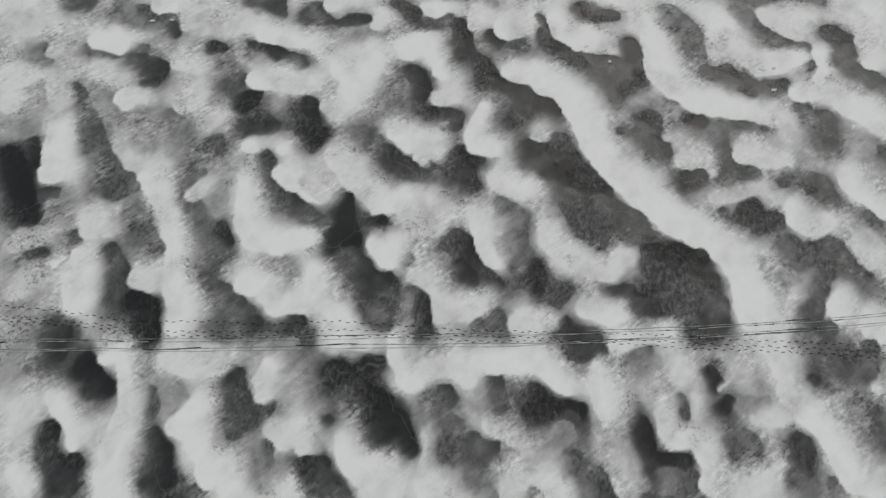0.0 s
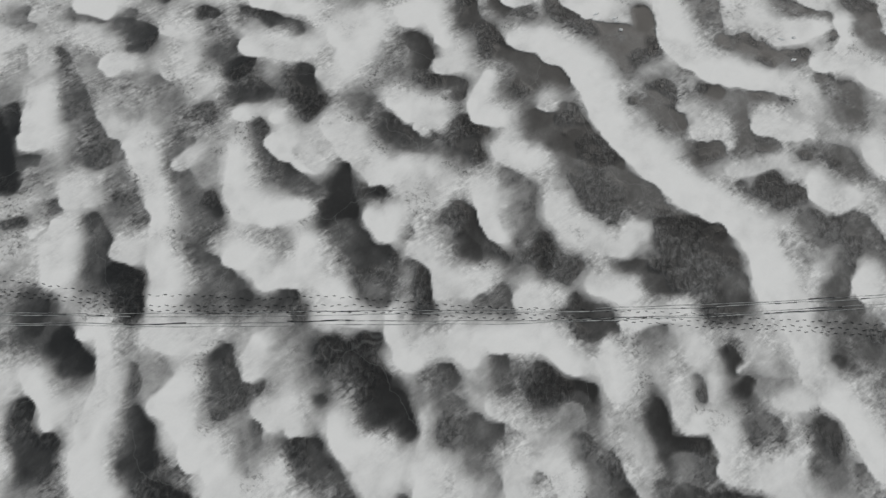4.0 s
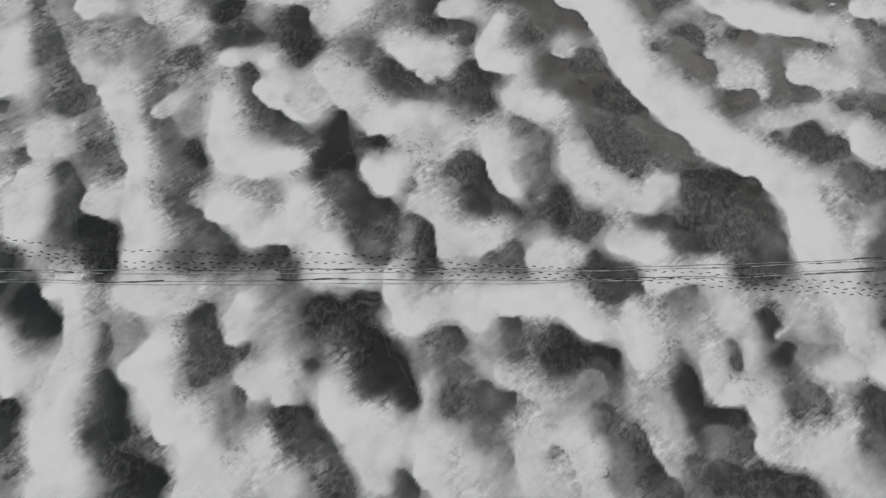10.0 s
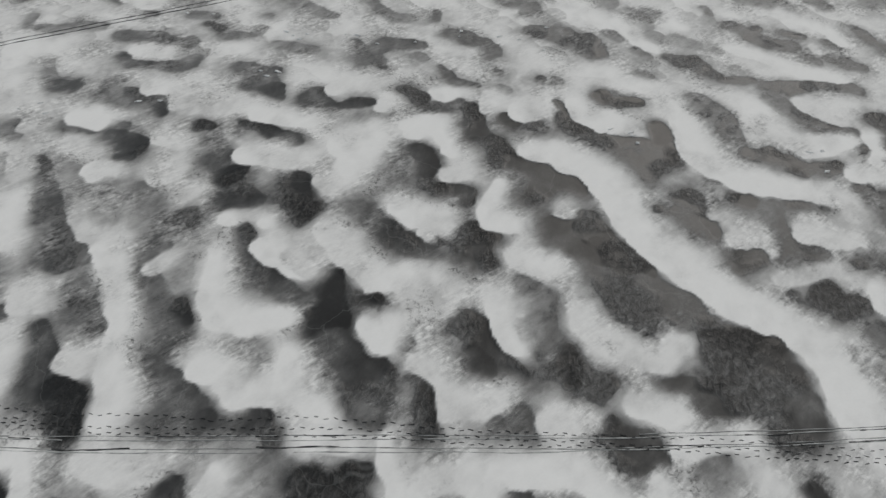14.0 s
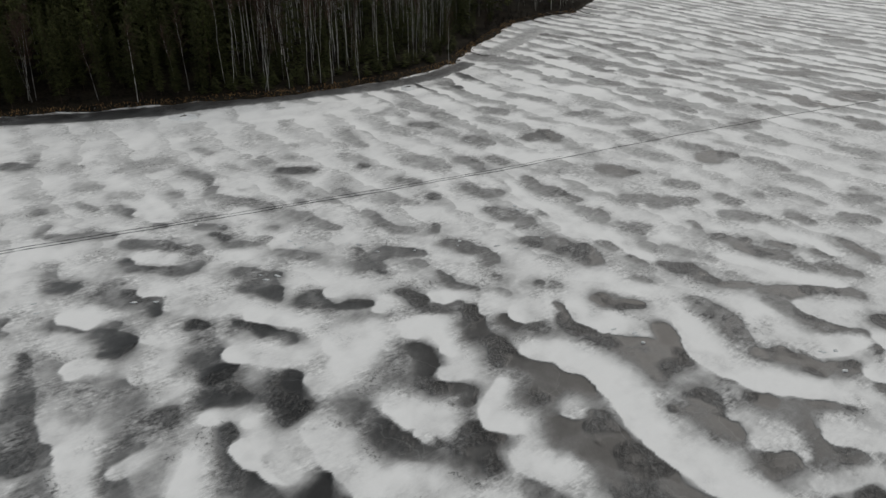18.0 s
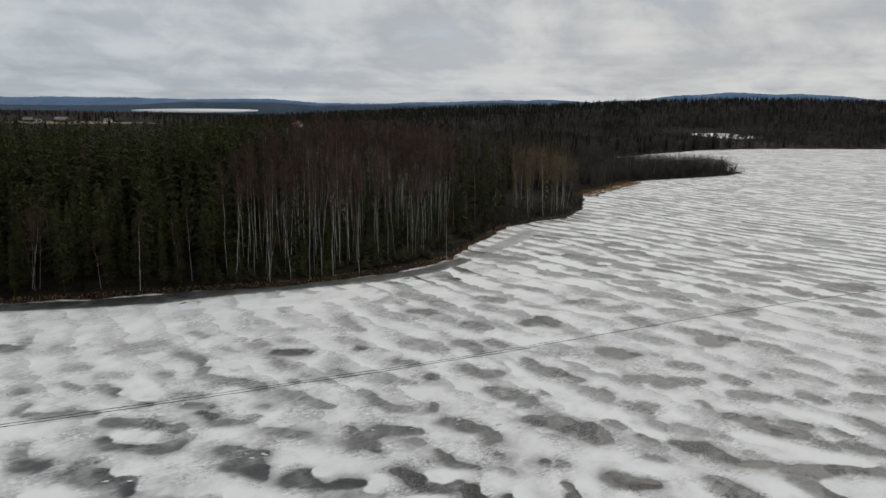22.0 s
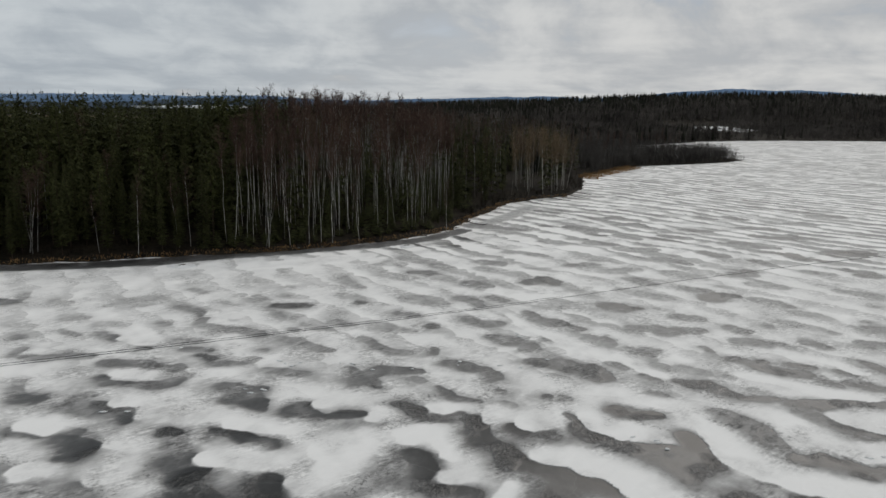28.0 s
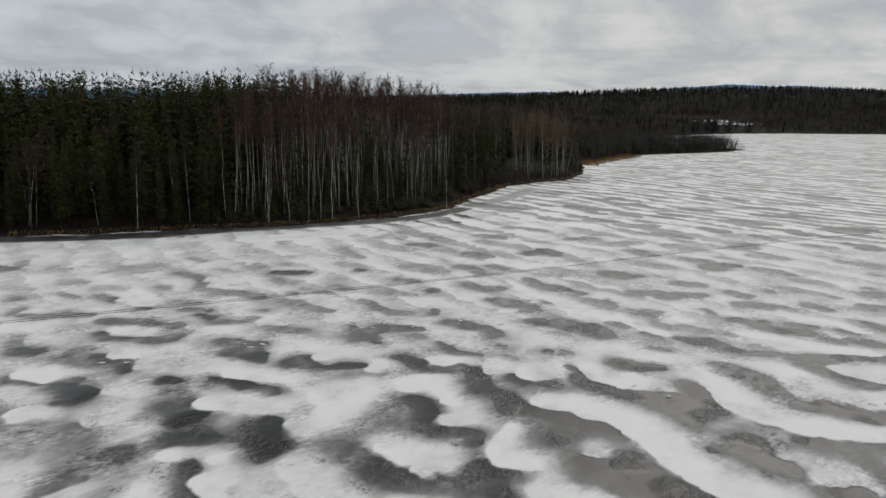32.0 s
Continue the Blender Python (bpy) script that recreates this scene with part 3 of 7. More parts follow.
bare_ice(0.47, 0.5, (58.9, 158.3, 2.2), (61.2, 155.1, 2.6), (62.0, 153.8, 1.7))
bare_ice(0.47, 0.5, (55.3, 179.8, 2.0), (56.4, 178.0, 2.0))
bare_ice(0.37, 0.5, (67.4, 189.3, 2.1))
bare_ice(0.47, 0.5, (72.3, 172.6, 1.9), (74.9, 171.8, 1.9))
bare_ice(0.37, 0.5, (82.1, 182.4, 2.8), (87.1, 179.9, 2.8))
bare_ice(0.47, 0.5, (67.6, 149.8, 2.1), (69.1, 145.7, 1.7))
bare_ice(0.37, 0.5, (79.9, 158.7, 1.6), (80.0, 153.1, 1.3))
bare_ice(0.32, 0.5, (90.6, 162.7, 1.8), (93.8, 161.0, 4.1), (95.6, 159.2, 2.8))
bare_ice(0.47, 0.5, (73.1, 167.2, 2.3), (78.5, 166.7, 2.3))
bare_ice(0.47, 0.5, (92.5, 185.4, 1.6))
bare_ice(0.49, 0.5, (27.4, 143.3, 1.2), (29.0, 142.2, 1.6))
bare_ice(0.62, 0.5, (31.6, 136.5, 1.9), (36.9, 138.9, 2.0))
bare_ice(0.52, 0.5, (33.7, 130.1, 1.2), (36.4, 126.9, 2.1))
bare_ice(0.42, 0.5, (36.8, 126.3, 1.1))
bare_ice(0.62, 0.5, (44.4, 135.7, 3.1), (48.4, 133.5, 2.3))
bare_ice(0.62, 0.5, (30.7, 121.0, 1.8), (34.3, 118.3, 2.1), (36.9, 116.4, 1.8))
bare_ice(0.52, 0.5, (43.2, 123.5, 1.7), (46.0, 122.2, 1.7))
bare_ice(0.32, 0.5, (44.5, 119.0, 1.0), (45.4, 117.0, 2.3), (48.2, 119.3, 1.8), (50.2, 118.9, 1.3))
bare_ice(0.52, 0.5, (57.8, 136.8, 2.1), (59.8, 135.9, 2.1))
bare_ice(0.62, 0.5, (57.9, 128.0, 1.9), (61.8, 126.6, 2.2))
bare_ice(0.32, 0.5, (25.1, 111.4, 1.1), (26.3, 109.8, 1.9), (27.6, 108.9, 1.9), (30.2, 109.6, 1.0))
bare_ice(0.57, 0.5, (33.2, 109.8, 0.7))
bare_ice(0.52, 0.5, (35.8, 105.0, 1.8), (38.4, 104.4, 1.5))
bare_ice(0.49, 0.5, (26.8, 98.6, 1.5), (30.4, 98.8, 1.6), (30.8, 96.7, 1.8), (34.7, 98.0, 1.6), (36.5, 98.2, 1.5))
bare_ice(0.52, 0.5, (42.4, 99.7, 1.8), (43.7, 98.2, 1.3))
bare_ice(0.47, 0.5, (57.1, 112.9, 1.3))
bare_ice(0.57, 0.5, (53.6, 116.8, 1.9), (55.9, 115.0, 1.8))
bare_ice(0.57, 0.5, (57.3, 109.0, 1.5), (59.7, 107.9, 1.4))
bare_ice(0.62, 0.5, (52.7, 102.6, 2.1), (55.4, 100.5, 1.5))
bare_ice(0.49, 0.5, (48.4, 101.2, 1.0))
bare_ice(0.57, 0.5, (57.2, 98.5, 0.9))
bare_ice(0.52, 0.5, (64.8, 101.2, 1.8), (67.2, 101.3, 1.3))
bare_ice(0.52, 0.5, (65.8, 104.7, 0.5))
bare_ice(0.55, 0.5, (72.7, 124.2, 1.8), (76.7, 121.5, 2.2))
bare_ice(0.57, 0.5, (72.7, 114.0, 0.9))
bare_ice(0.47, 0.5, (87.3, 141.2, 1.7), (87.6, 137.4, 1.4))
bare_ice(0.55, 0.5, (74.7, 140.1, 1.8), (77.5, 138.4, 1.8))
bare_ice(0.52, 0.5, (19.5, 92.9, 1.5), (20.9, 91.0, 1.5))
bare_ice(0.52, 0.5, (41.0, 93.3, 1.7), (43.5, 93.1, 1.7), (46.4, 91.7, 1.7))
bare_ice(0.49, 0.5, (51.4, 93.6, 1.6), (52.4, 92.1, 1.4))
bare_ice(0.52, 0.5, (59.1, 93.5, 1.7), (62.3, 93.1, 1.5))
bare_ice(0.55, 0.5, (23.8, 88.7, 1.4), (25.7, 88.1, 1.9), (27.0, 88.6, 1.0), (26.0, 86.2, 0.6))
bare_ice(0.49, 0.5, (34.6, 90.4, 0.6), (34.9, 88.7, 0.6))
bare_ice(0.62, 0.5, (34.4, 87.2, 1.1), (35.1, 85.5, 0.8))
bare_ice(0.39, 0.5, (37.2, 86.0, 1.3), (38.8, 84.9, 1.4), (39.8, 83.3, 1.5), (41.5, 81.8, 1.6), (44.3, 81.2, 1.4))
bare_ice(0.32, 0.5, (40.6, 85.4, 0.8))
bare_ice(0.47, 0.5, (44.2, 84.4, 0.9), (46.2, 83.7, 0.7))
bare_ice(0.52, 0.5, (20.2, 82.9, 1.1), (21.1, 81.7, 0.8))
bare_ice(0.37, 0.5, (16.7, 81.1, 2.0), (18.0, 79.6, 1.2), (18.5, 78.1, 0.8))
bare_ice(0.52, 0.5, (23.2, 79.1, 0.8), (24.4, 77.7, 0.7))
bare_ice(0.62, 0.5, (29.2, 81.8, 1.4), (31.3, 80.9, 1.0))
bare_ice(0.37, 0.5, (27.0, 77.8, 0.8), (28.5, 76.8, 1.4), (30.2, 77.3, 1.2), (31.2, 74.8, 1.1), (32.3, 73.9, 0.9))
bare_ice(0.62, 0.5, (33.6, 79.7, 0.9))
bare_ice(0.47, 0.5, (22.8, 74.3, 0.6), (24.1, 73.7, 0.6))
bare_ice(0.62, 0.5, (35.4, 75.4, 0.9))
bare_ice(0.49, 0.5, (45.6, 78.9, 1.0), (46.6, 78.0, 0.8))
bare_ice(0.42, 0.5, (49.2, 78.7, 1.2), (50.2, 77.7, 1.4), (51.9, 76.8, 0.9))
bare_ice(0.42, 0.5, (49.6, 82.6, 0.9), (50.4, 81.8, 0.9))
bare_ice(0.42, 0.5, (54.6, 86.4, 0.7), (55.3, 84.8, 1.1), (55.8, 82.7, 0.9))
bare_ice(0.42, 0.5, (56.9, 81.9, 0.7), (56.4, 80.3, 0.7))
bare_ice(0.37, 0.5, (33.1, 73.0, 0.5), (35.2, 73.1, 0.8), (36.8, 73.4, 0.7))
bare_ice(0.39, 0.5, (38.4, 72.2, 1.0), (40.9, 71.7, 1.7), (45.5, 72.6, 0.9), (48.9, 72.4, 1.2), (49.8, 71.6, 0.9))
drift(0.91, 1.0, (21.7, 86.4, 0.9), (23.0, 83.4, 1.1), (24.0, 81.0, 1.2), (25.6, 79.6, 1.1))
drift(0.91, 1.0, (36.4, 80.2, 1.2), (39.0, 79.3, 1.2), (41.3, 77.5, 1.3), (44.0, 75.5, 1.5), (46.7, 75.0, 1.4), (49.2, 74.4, 0.8))
drift(0.91, 1.0, (45.3, 89.2, 1.4), (47.9, 87.6, 1.4), (50.4, 86.0, 1.3), (51.8, 82.4, 0.9))
drift(0.91, 1.0, (15.7, 74.3, 1.3), (19.1, 73.8, 1.1), (21.4, 71.3, 1.2), (24.7, 70.8, 1.2))
drift(0.86, 1.0, (47.5, 81.4, 0.8), (47.7, 80.1, 0.7))
bare_ice(0.47, 0.5, (-21.9, 77.2, 0.8), (-19.5, 76.6, 0.7))
bare_ice(0.32, 0.5, (-23.2, 72.3, 0.6))
bare_ice(0.42, 0.5, (-12.6, 74.8, 1.3), (-11.1, 74.9, 1.3), (-9.9, 73.5, 0.6))
bare_ice(0.42, 0.5, (-5.8, 76.6, 0.7), (-5.0, 75.8, 0.7))
bare_ice(0.37, 0.5, (-2.7, 73.9, 0.5), (-1.6, 72.3, 0.7), (-0.9, 71.0, 0.7), (1.9, 70.4, 0.5))
bare_ice(0.42, 0.5, (3.5, 76.7, 0.7), (4.6, 77.6, 0.6))
bare_ice(0.42, 0.5, (4.8, 73.4, 0.5))
bare_ice(0.47, 0.5, (4.7, 70.0, 0.6), (5.7, 69.6, 0.6))
bare_ice(0.37, 0.5, (10.0, 72.2, 0.5))
bare_ice(0.52, 0.5, (12.1, 72.0, 0.8))
bare_ice(0.37, 0.5, (-6.6, 68.6, 0.7), (-5.2, 67.5, 0.8))
drift(0.91, 1.0, (-2.1, 77.6, 1.0), (0.5, 77.0, 1.2))
drift(0.91, 1.0, (-2.9, 68.4, 0.8), (-1.8, 68.7, 0.9))
bare_ice(0.66, 0.5, (-50.4, 52.9, 2.3))
bare_ice(0.61, 0.5, (-49.9, 48.4, 1.5))
bare_ice(0.36, 0.5, (-49.9, 67.8, 1.1), (-47.7, 67.5, 1.3))
bare_ice(0.46, 0.5, (-42.6, 66.1, 1.7), (-40.0, 65.7, 2.0), (-36.2, 64.9, 1.4))
bare_ice(0.31, 0.5, (-35.7, 64.4, 0.7), (-35.0, 63.2, 0.5))
bare_ice(0.46, 0.5, (-51.3, 60.2, 0.9), (-51.5, 58.4, 0.8), (-50.0, 57.9, 0.6))
bare_ice(0.46, 0.5, (-45.7, 60.4, 0.7), (-44.8, 59.5, 0.5), (-41.9, 59.4, 0.4))
bare_ice(0.41, 0.5, (-41.4, 60.6, 0.9), (-38.9, 60.2, 1.2))
bare_ice(0.26, 0.5, (-39.3, 58.8, 1.0), (-37.4, 58.0, 1.5), (-35.9, 57.6, 1.0), (-36.5, 55.4, 0.8), (-37.5, 55.0, 0.4))
bare_ice(0.41, 0.5, (-45.6, 54.3, 0.5), (-44.5, 52.6, 0.8), (-43.7, 50.6, 0.9), (-42.6, 48.6, 1.3), (-41.3, 45.8, 1.6), (-39.5, 43.6, 1.3), (-37.5, 42.1, 1.4))
bare_ice(0.61, 0.5, (-42.2, 52.7, 1.3), (-36.1, 49.6, 1.5), (-35.4, 46.0, 1.2))
bare_ice(0.46, 0.5, (-33.5, 50.5, 0.8), (-31.9, 48.9, 0.8))
bare_ice(0.16, 0.5, (-29.8, 61.1, 0.9), (-28.7, 61.0, 0.5))
bare_ice(0.46, 0.5, (-28.6, 58.3, 0.6), (-27.5, 57.7, 0.5))
bare_ice(0.31, 0.5, (-25.2, 61.7, 0.4), (-22.6, 60.9, 0.8), (-20.3, 59.5, 1.0), (-18.8, 59.1, 1.2))
bare_ice(0.41, 0.5, (-25.8, 56.2, 1.0), (-27.5, 55.3, 0.9))
bare_ice(0.14, 0.5, (-24.4, 53.2, 1.2), (-24.9, 52.0, 1.0), (-23.5, 54.1, 0.6))
bare_ice(0.31, 0.5, (-22.9, 50.0, 1.6), (-21.2, 49.6, 1.1), (-23.8, 48.7, 1.0))
bare_ice(0.16, 0.5, (-17.1, 52.6, 1.0), (-16.6, 50.2, 1.2), (-15.9, 47.8, 1.1), (-15.0, 48.6, 0.8))
bare_ice(0.31, 0.5, (-22.7, 68.2, 1.4), (-21.8, 66.8, 0.6))
bare_ice(0.46, 0.5, (-27.2, 46.6, 1.1), (-28.8, 46.4, 0.6))
bare_ice(0.46, 0.5, (-30.4, 44.2, 0.9), (-29.2, 42.7, 1.2))
bare_ice(0.31, 0.5, (-21.3, 45.3, 0.7), (-20.6, 43.7, 0.8), (-19.5, 41.1, 0.9), (-18.0, 39.3, 1.1), (-16.0, 37.9, 0.9))
bare_ice(0.11, 0.5, (-51.1, 44.4, 1.1), (-49.6, 42.5, 1.4), (-48.2, 39.6, 1.1), (-46.6, 37.1, 1.3), (-46.6, 36.0, 0.9))
bare_ice(0.26, 0.5, (-48.8, 46.4, 0.4), (-47.8, 43.3, 0.6))
bare_ice(0.41, 0.5, (-44.6, 39.3, 0.7), (-45.2, 39.3, 1.0))
drift(0.91, 1.0, (-42.8, 61.9, 2.1), (-44.3, 61.6, 1.5), (-41.6, 61.5, 1.8))
drift(0.91, 1.0, (-37.5, 67.9, 1.7), (-35.9, 67.6, 0.9))
drift(0.81, 1.0, (-49.4, 59.8, 1.1), (-47.6, 58.3, 0.7))
drift(0.91, 1.0, (-23.6, 63.4, 1.3), (-19.9, 62.6, 1.3), (-17.7, 62.3, 1.1))
drift(0.91, 1.0, (-23.3, 56.3, 1.7), (-20.7, 56.6, 2.1), (-17.7, 55.6, 1.6))
drift(0.86, 1.0, (-31.9, 52.6, 1.8), (-30.8, 54.3, 1.2))
drift(0.91, 1.0, (-38.8, 52.8, 1.7))
drift(0.81, 1.0, (-38.5, 46.1, 0.8), (-36.5, 43.7, 0.9), (-34.5, 43.2, 1.6))
drift(0.91, 1.0, (-46.2, 48.5, 1.3), (-45.7, 44.9, 1.8), (-45.2, 42.7, 1.8))
drift(0.91, 1.0, (-34.5, 41.5, 1.2), (-32.7, 40.4, 1.4), (-32.0, 38.6, 1.1), (-30.3, 35.8, 1.3), (-29.5, 32.4, 1.0), (-29.0, 29.1, 1.3), (-27.8, 25.9, 1.5), (-28.2, 24.3, 1.2))
drift(0.91, 1.0, (-23.1, 46.4, 1.1))
drift(0.91, 1.0, (-19.4, 46.1, 0.7))
bare_ice(0.36, 0.5, (-17.5, 67.4, 1.4), (-18.5, 66.4, 1.2), (-15.9, 66.1, 0.9))
bare_ice(0.31, 0.5, (-14.3, 65.5, 0.6), (-12.6, 66.2, 0.9), (-11.1, 66.4, 0.8))
bare_ice(0.61, 0.5, (-12.8, 63.8, 0.9), (-8.4, 64.4, 0.7))
bare_ice(0.26, 0.5, (-6.8, 69.0, 0.9), (-4.5, 67.9, 0.9), (-4.3, 66.5, 0.4))
bare_ice(0.41, 0.5, (-4.1, 65.2, 0.7), (-2.6, 65.9, 0.9), (-0.8, 66.1, 1.5))
bare_ice(0.21, 0.5, (1.4, 65.7, 1.2), (1.5, 62.9, 1.3), (2.2, 60.6, 1.3), (4.0, 59.8, 1.1), (5.2, 57.2, 1.1))
bare_ice(0.16, 0.5, (5.6, 64.0, 0.9), (6.2, 63.7, 1.1))
bare_ice(0.36, 0.5, (8.7, 63.1, 0.8), (9.4, 62.2, 0.8))
bare_ice(0.21, 0.5, (11.6, 67.5, 0.5), (12.3, 66.1, 0.5), (12.4, 63.7, 0.9), (13.1, 62.4, 1.1), (14.5, 62.4, 1.1))
bare_ice(0.36, 0.5, (14.8, 60.6, 1.1), (17.6, 60.1, 1.5), (20.5, 59.4, 1.8))
bare_ice(0.16, 0.5, (17.5, 68.7, 1.2), (18.5, 67.3, 0.9))
bare_ice(0.16, 0.5, (-4.5, 58.2, 0.9), (-3.8, 56.9, 1.5), (-3.4, 55.6, 1.3), (-3.7, 53.9, 0.7))
bare_ice(0.26, 0.5, (-3.3, 52.2, 0.5), (-0.5, 51.9, 0.7), (1.1, 51.5, 0.7), (0.9, 50.1, 0.5))
bare_ice(0.51, 0.5, (-6.2, 56.0, 0.9), (-6.8, 53.4, 0.8))
bare_ice(0.41, 0.5, (5.7, 53.3, 1.2), (7.0, 51.3, 1.1))
bare_ice(0.21, 0.5, (6.1, 56.3, 1.0), (8.9, 55.1, 1.1), (11.3, 53.5, 1.2), (13.3, 52.3, 0.8))
bare_ice(0.26, 0.5, (8.8, 52.2, 1.3), (7.4, 50.9, 0.7))
bare_ice(0.26, 0.5, (9.6, 47.3, 1.3), (10.3, 45.8, 1.4), (13.4, 48.2, 1.1), (14.0, 45.9, 1.6), (11.9, 44.3, 1.1))
bare_ice(0.16, 0.5, (13.9, 44.3, 1.3), (15.7, 42.1, 1.3), (16.3, 41.0, 1.0))
bare_ice(0.41, 0.5, (-10.3, 48.7, 1.2), (-8.5, 47.2, 1.0))
bare_ice(0.31, 0.5, (-7.1, 45.7, 1.4), (-6.0, 44.5, 1.3), (-3.4, 43.5, 1.4), (-0.7, 43.2, 0.9))
bare_ice(0.21, 0.5, (1.6, 46.7, 0.6), (2.6, 45.2, 0.8), (1.9, 43.2, 1.3), (2.6, 42.1, 1.1))
bare_ice(0.21, 0.5, (2.6, 45.2, 0.6), (4.0, 45.4, 0.4))
drift(0.86, 1.0, (-15.3, 68.7, 1.2))
drift(0.86, 1.0, (-8.6, 67.3, 1.1), (-9.2, 65.3, 0.9))
drift(0.91, 1.0, (-1.9, 68.0, 1.3), (-0.4, 68.5, 0.9))
drift(0.91, 1.0, (4.0, 68.2, 1.5), (3.4, 65.8, 1.0))
drift(0.91, 1.0, (7.7, 65.4, 2.0), (9.9, 66.0, 1.6), (10.0, 68.4, 1.0))
drift(0.91, 1.0, (14.0, 67.1, 1.3), (15.0, 64.8, 1.6), (17.1, 63.4, 1.7), (18.0, 64.9, 1.5))
drift(0.91, 1.0, (-5.0, 61.8, 1.9), (-3.3, 62.7, 1.8), (-1.8, 60.5, 1.2), (-0.6, 57.9, 0.9))
drift(0.91, 2, (-12.4, 58.8, 2.6), (-10.3, 60.2, 1.8), (-12.7, 53.2, 1.4))
drift(0.86, 1.0, (-0.9, 54.0, 1.3), (0.5, 54.4, 1.2))
drift(0.91, 1.0, (-5.9, 49.1, 1.3), (-4.2, 47.7, 1.6), (-1.5, 47.4, 1.4), (-2.8, 45.2, 1.0))
drift(0.91, 1.0, (4.6, 52.9, 0.8), (3.2, 49.5, 1.2), (3.6, 47.2, 1.3), (5.3, 47.2, 1.4))
drift(0.91, 1.0, (7.9, 58.3, 1.4), (10.7, 58.1, 1.8), (13.5, 56.1, 1.9), (15.8, 54.1, 1.9), (17.4, 51.2, 1.9), (18.2, 47.6, 2.2), (19.5, 44.5, 2.2), (21.9, 41.9, 2.0), (24.3, 39.8, 2.1), (26.7, 37.6, 2.1), (29.7, 36.3, 1.9), (32.1, 33.6, 2.0), (32.8, 30.6, 1.8), (33.4, 27.3, 2.3), (34.6, 25.8, 2.0))
drift(0.91, 1.0, (-13.4, 45.5, 1.2), (-11.3, 43.6, 1.8), (-9.0, 40.7, 1.6), (-7.4, 38.9, 1.3), (-4.5, 40.1, 1.2), (-2.0, 40.1, 0.9))
drift(0.81, 1.0, (11.1, 49.0, 1.0))
bare_ice(0.46, 0.5, (28.7, 68.1, 1.9), (30.7, 66.2, 1.9), (31.1, 63.4, 1.7), (31.8, 61.2, 1.1))
bare_ice(0.31, 0.5, (32.6, 58.9, 0.9), (35.5, 59.0, 1.3), (37.4, 57.3, 1.3), (39.1, 57.0, 0.9), (42.4, 57.5, 0.8))
bare_ice(0.21, 0.5, (37.3, 56.6, 0.8), (37.7, 56.0, 0.5))
bare_ice(0.46, 0.5, (38.6, 69.4, 1.3), (40.1, 67.0, 1.3), (41.6, 64.7, 1.3), (44.4, 63.9, 1.0), (46.1, 63.5, 0.8))
bare_ice(0.36, 0.5, (46.7, 60.7, 0.8), (47.1, 59.4, 0.7))
bare_ice(0.31, 0.5, (50.0, 65.9, 1.6), (51.2, 64.6, 1.8), (51.5, 62.7, 1.1), (50.2, 61.8, 1.0))
bare_ice(0.41, 0.5, (51.6, 60.0, 1.4), (53.4, 58.7, 1.5), (54.6, 57.4, 1.1))
bare_ice(0.36, 0.5, (20.0, 58.5, 2.0), (21.3, 56.8, 1.6), (20.8, 55.1, 1.0), (24.1, 59.6, 1.3))
bare_ice(0.21, 0.5, (24.1, 59.6, 1.0), (23.8, 57.3, 0.6))
bare_ice(0.11, 0.5, (23.3, 63.2, 0.9), (23.6, 61.8, 0.9), (23.3, 60.9, 0.7))
bare_ice(0.16, 0.5, (19.7, 67.8, 1.0), (21.6, 68.0, 0.8))
bare_ice(0.36, 0.5, (24.6, 51.4, 1.3), (25.0, 49.0, 1.3), (25.5, 47.4, 1.1), (23.0, 49.3, 1.0))
bare_ice(0.21, 0.5, (29.5, 51.8, 0.8), (30.7, 51.6, 0.9))
bare_ice(0.36, 0.5, (33.2, 50.9, 0.8), (32.5, 48.4, 1.4), (33.4, 45.7, 1.2), (32.5, 44.1, 0.9))
bare_ice(0.36, 0.5, (36.1, 51.8, 1.2), (37.7, 51.0, 1.0))
bare_ice(0.56, 0.5, (27.3, 54.0, 1.0), (27.1, 52.3, 0.8))
bare_ice(0.21, 0.5, (20.7, 49.9, 0.4))
bare_ice(0.41, 0.5, (43.8, 53.7, 1.1), (44.0, 51.6, 1.2), (44.7, 50.0, 1.1), (46.2, 52.1, 1.6), (46.4, 49.6, 1.2))
bare_ice(0.31, 0.5, (46.2, 48.8, 0.7))
bare_ice(0.36, 0.5, (52.1, 47.8, 0.9))
bare_ice(0.61, 0.5, (42.3, 46.3, 1.3))
bare_ice(0.61, 0.5, (50.3, 48.5, 1.2))
drift(0.76, 1.0, (26.4, 49.0, 0.6), (27.8, 49.2, 0.6))
drift(0.91, 1.0, (26.0, 68.0, 1.1), (26.3, 65.1, 1.4), (26.6, 61.4, 1.7), (27.0, 58.8, 1.9), (28.4, 56.6, 2.1), (31.3, 54.7, 1.9), (34.7, 54.0, 1.8), (38.1, 53.2, 1.6), (41.0, 51.9, 1.5), (40.9, 49.9, 1.0))
drift(0.91, 1.0, (35.5, 68.3, 1.4), (36.4, 65.5, 1.7), (37.7, 62.7, 1.8), (39.4, 60.8, 1.8), (42.4, 61.1, 1.7), (44.7, 62.0, 1.3))
drift(0.86, 1.0, (42.3, 68.6, 1.6), (43.5, 67.2, 1.6), (45.5, 65.8, 1.2))
drift(0.91, 1.0, (47.9, 63.1, 1.1), (48.0, 60.3, 0.8), (45.9, 57.2, 1.1), (43.6, 56.2, 1.2), (48.7, 56.8, 1.0))
drift(0.81, 1.0, (54.3, 65.1, 1.4))
drift(0.91, 1.0, (54.7, 70.0, 1.6), (56.5, 68.1, 1.6))
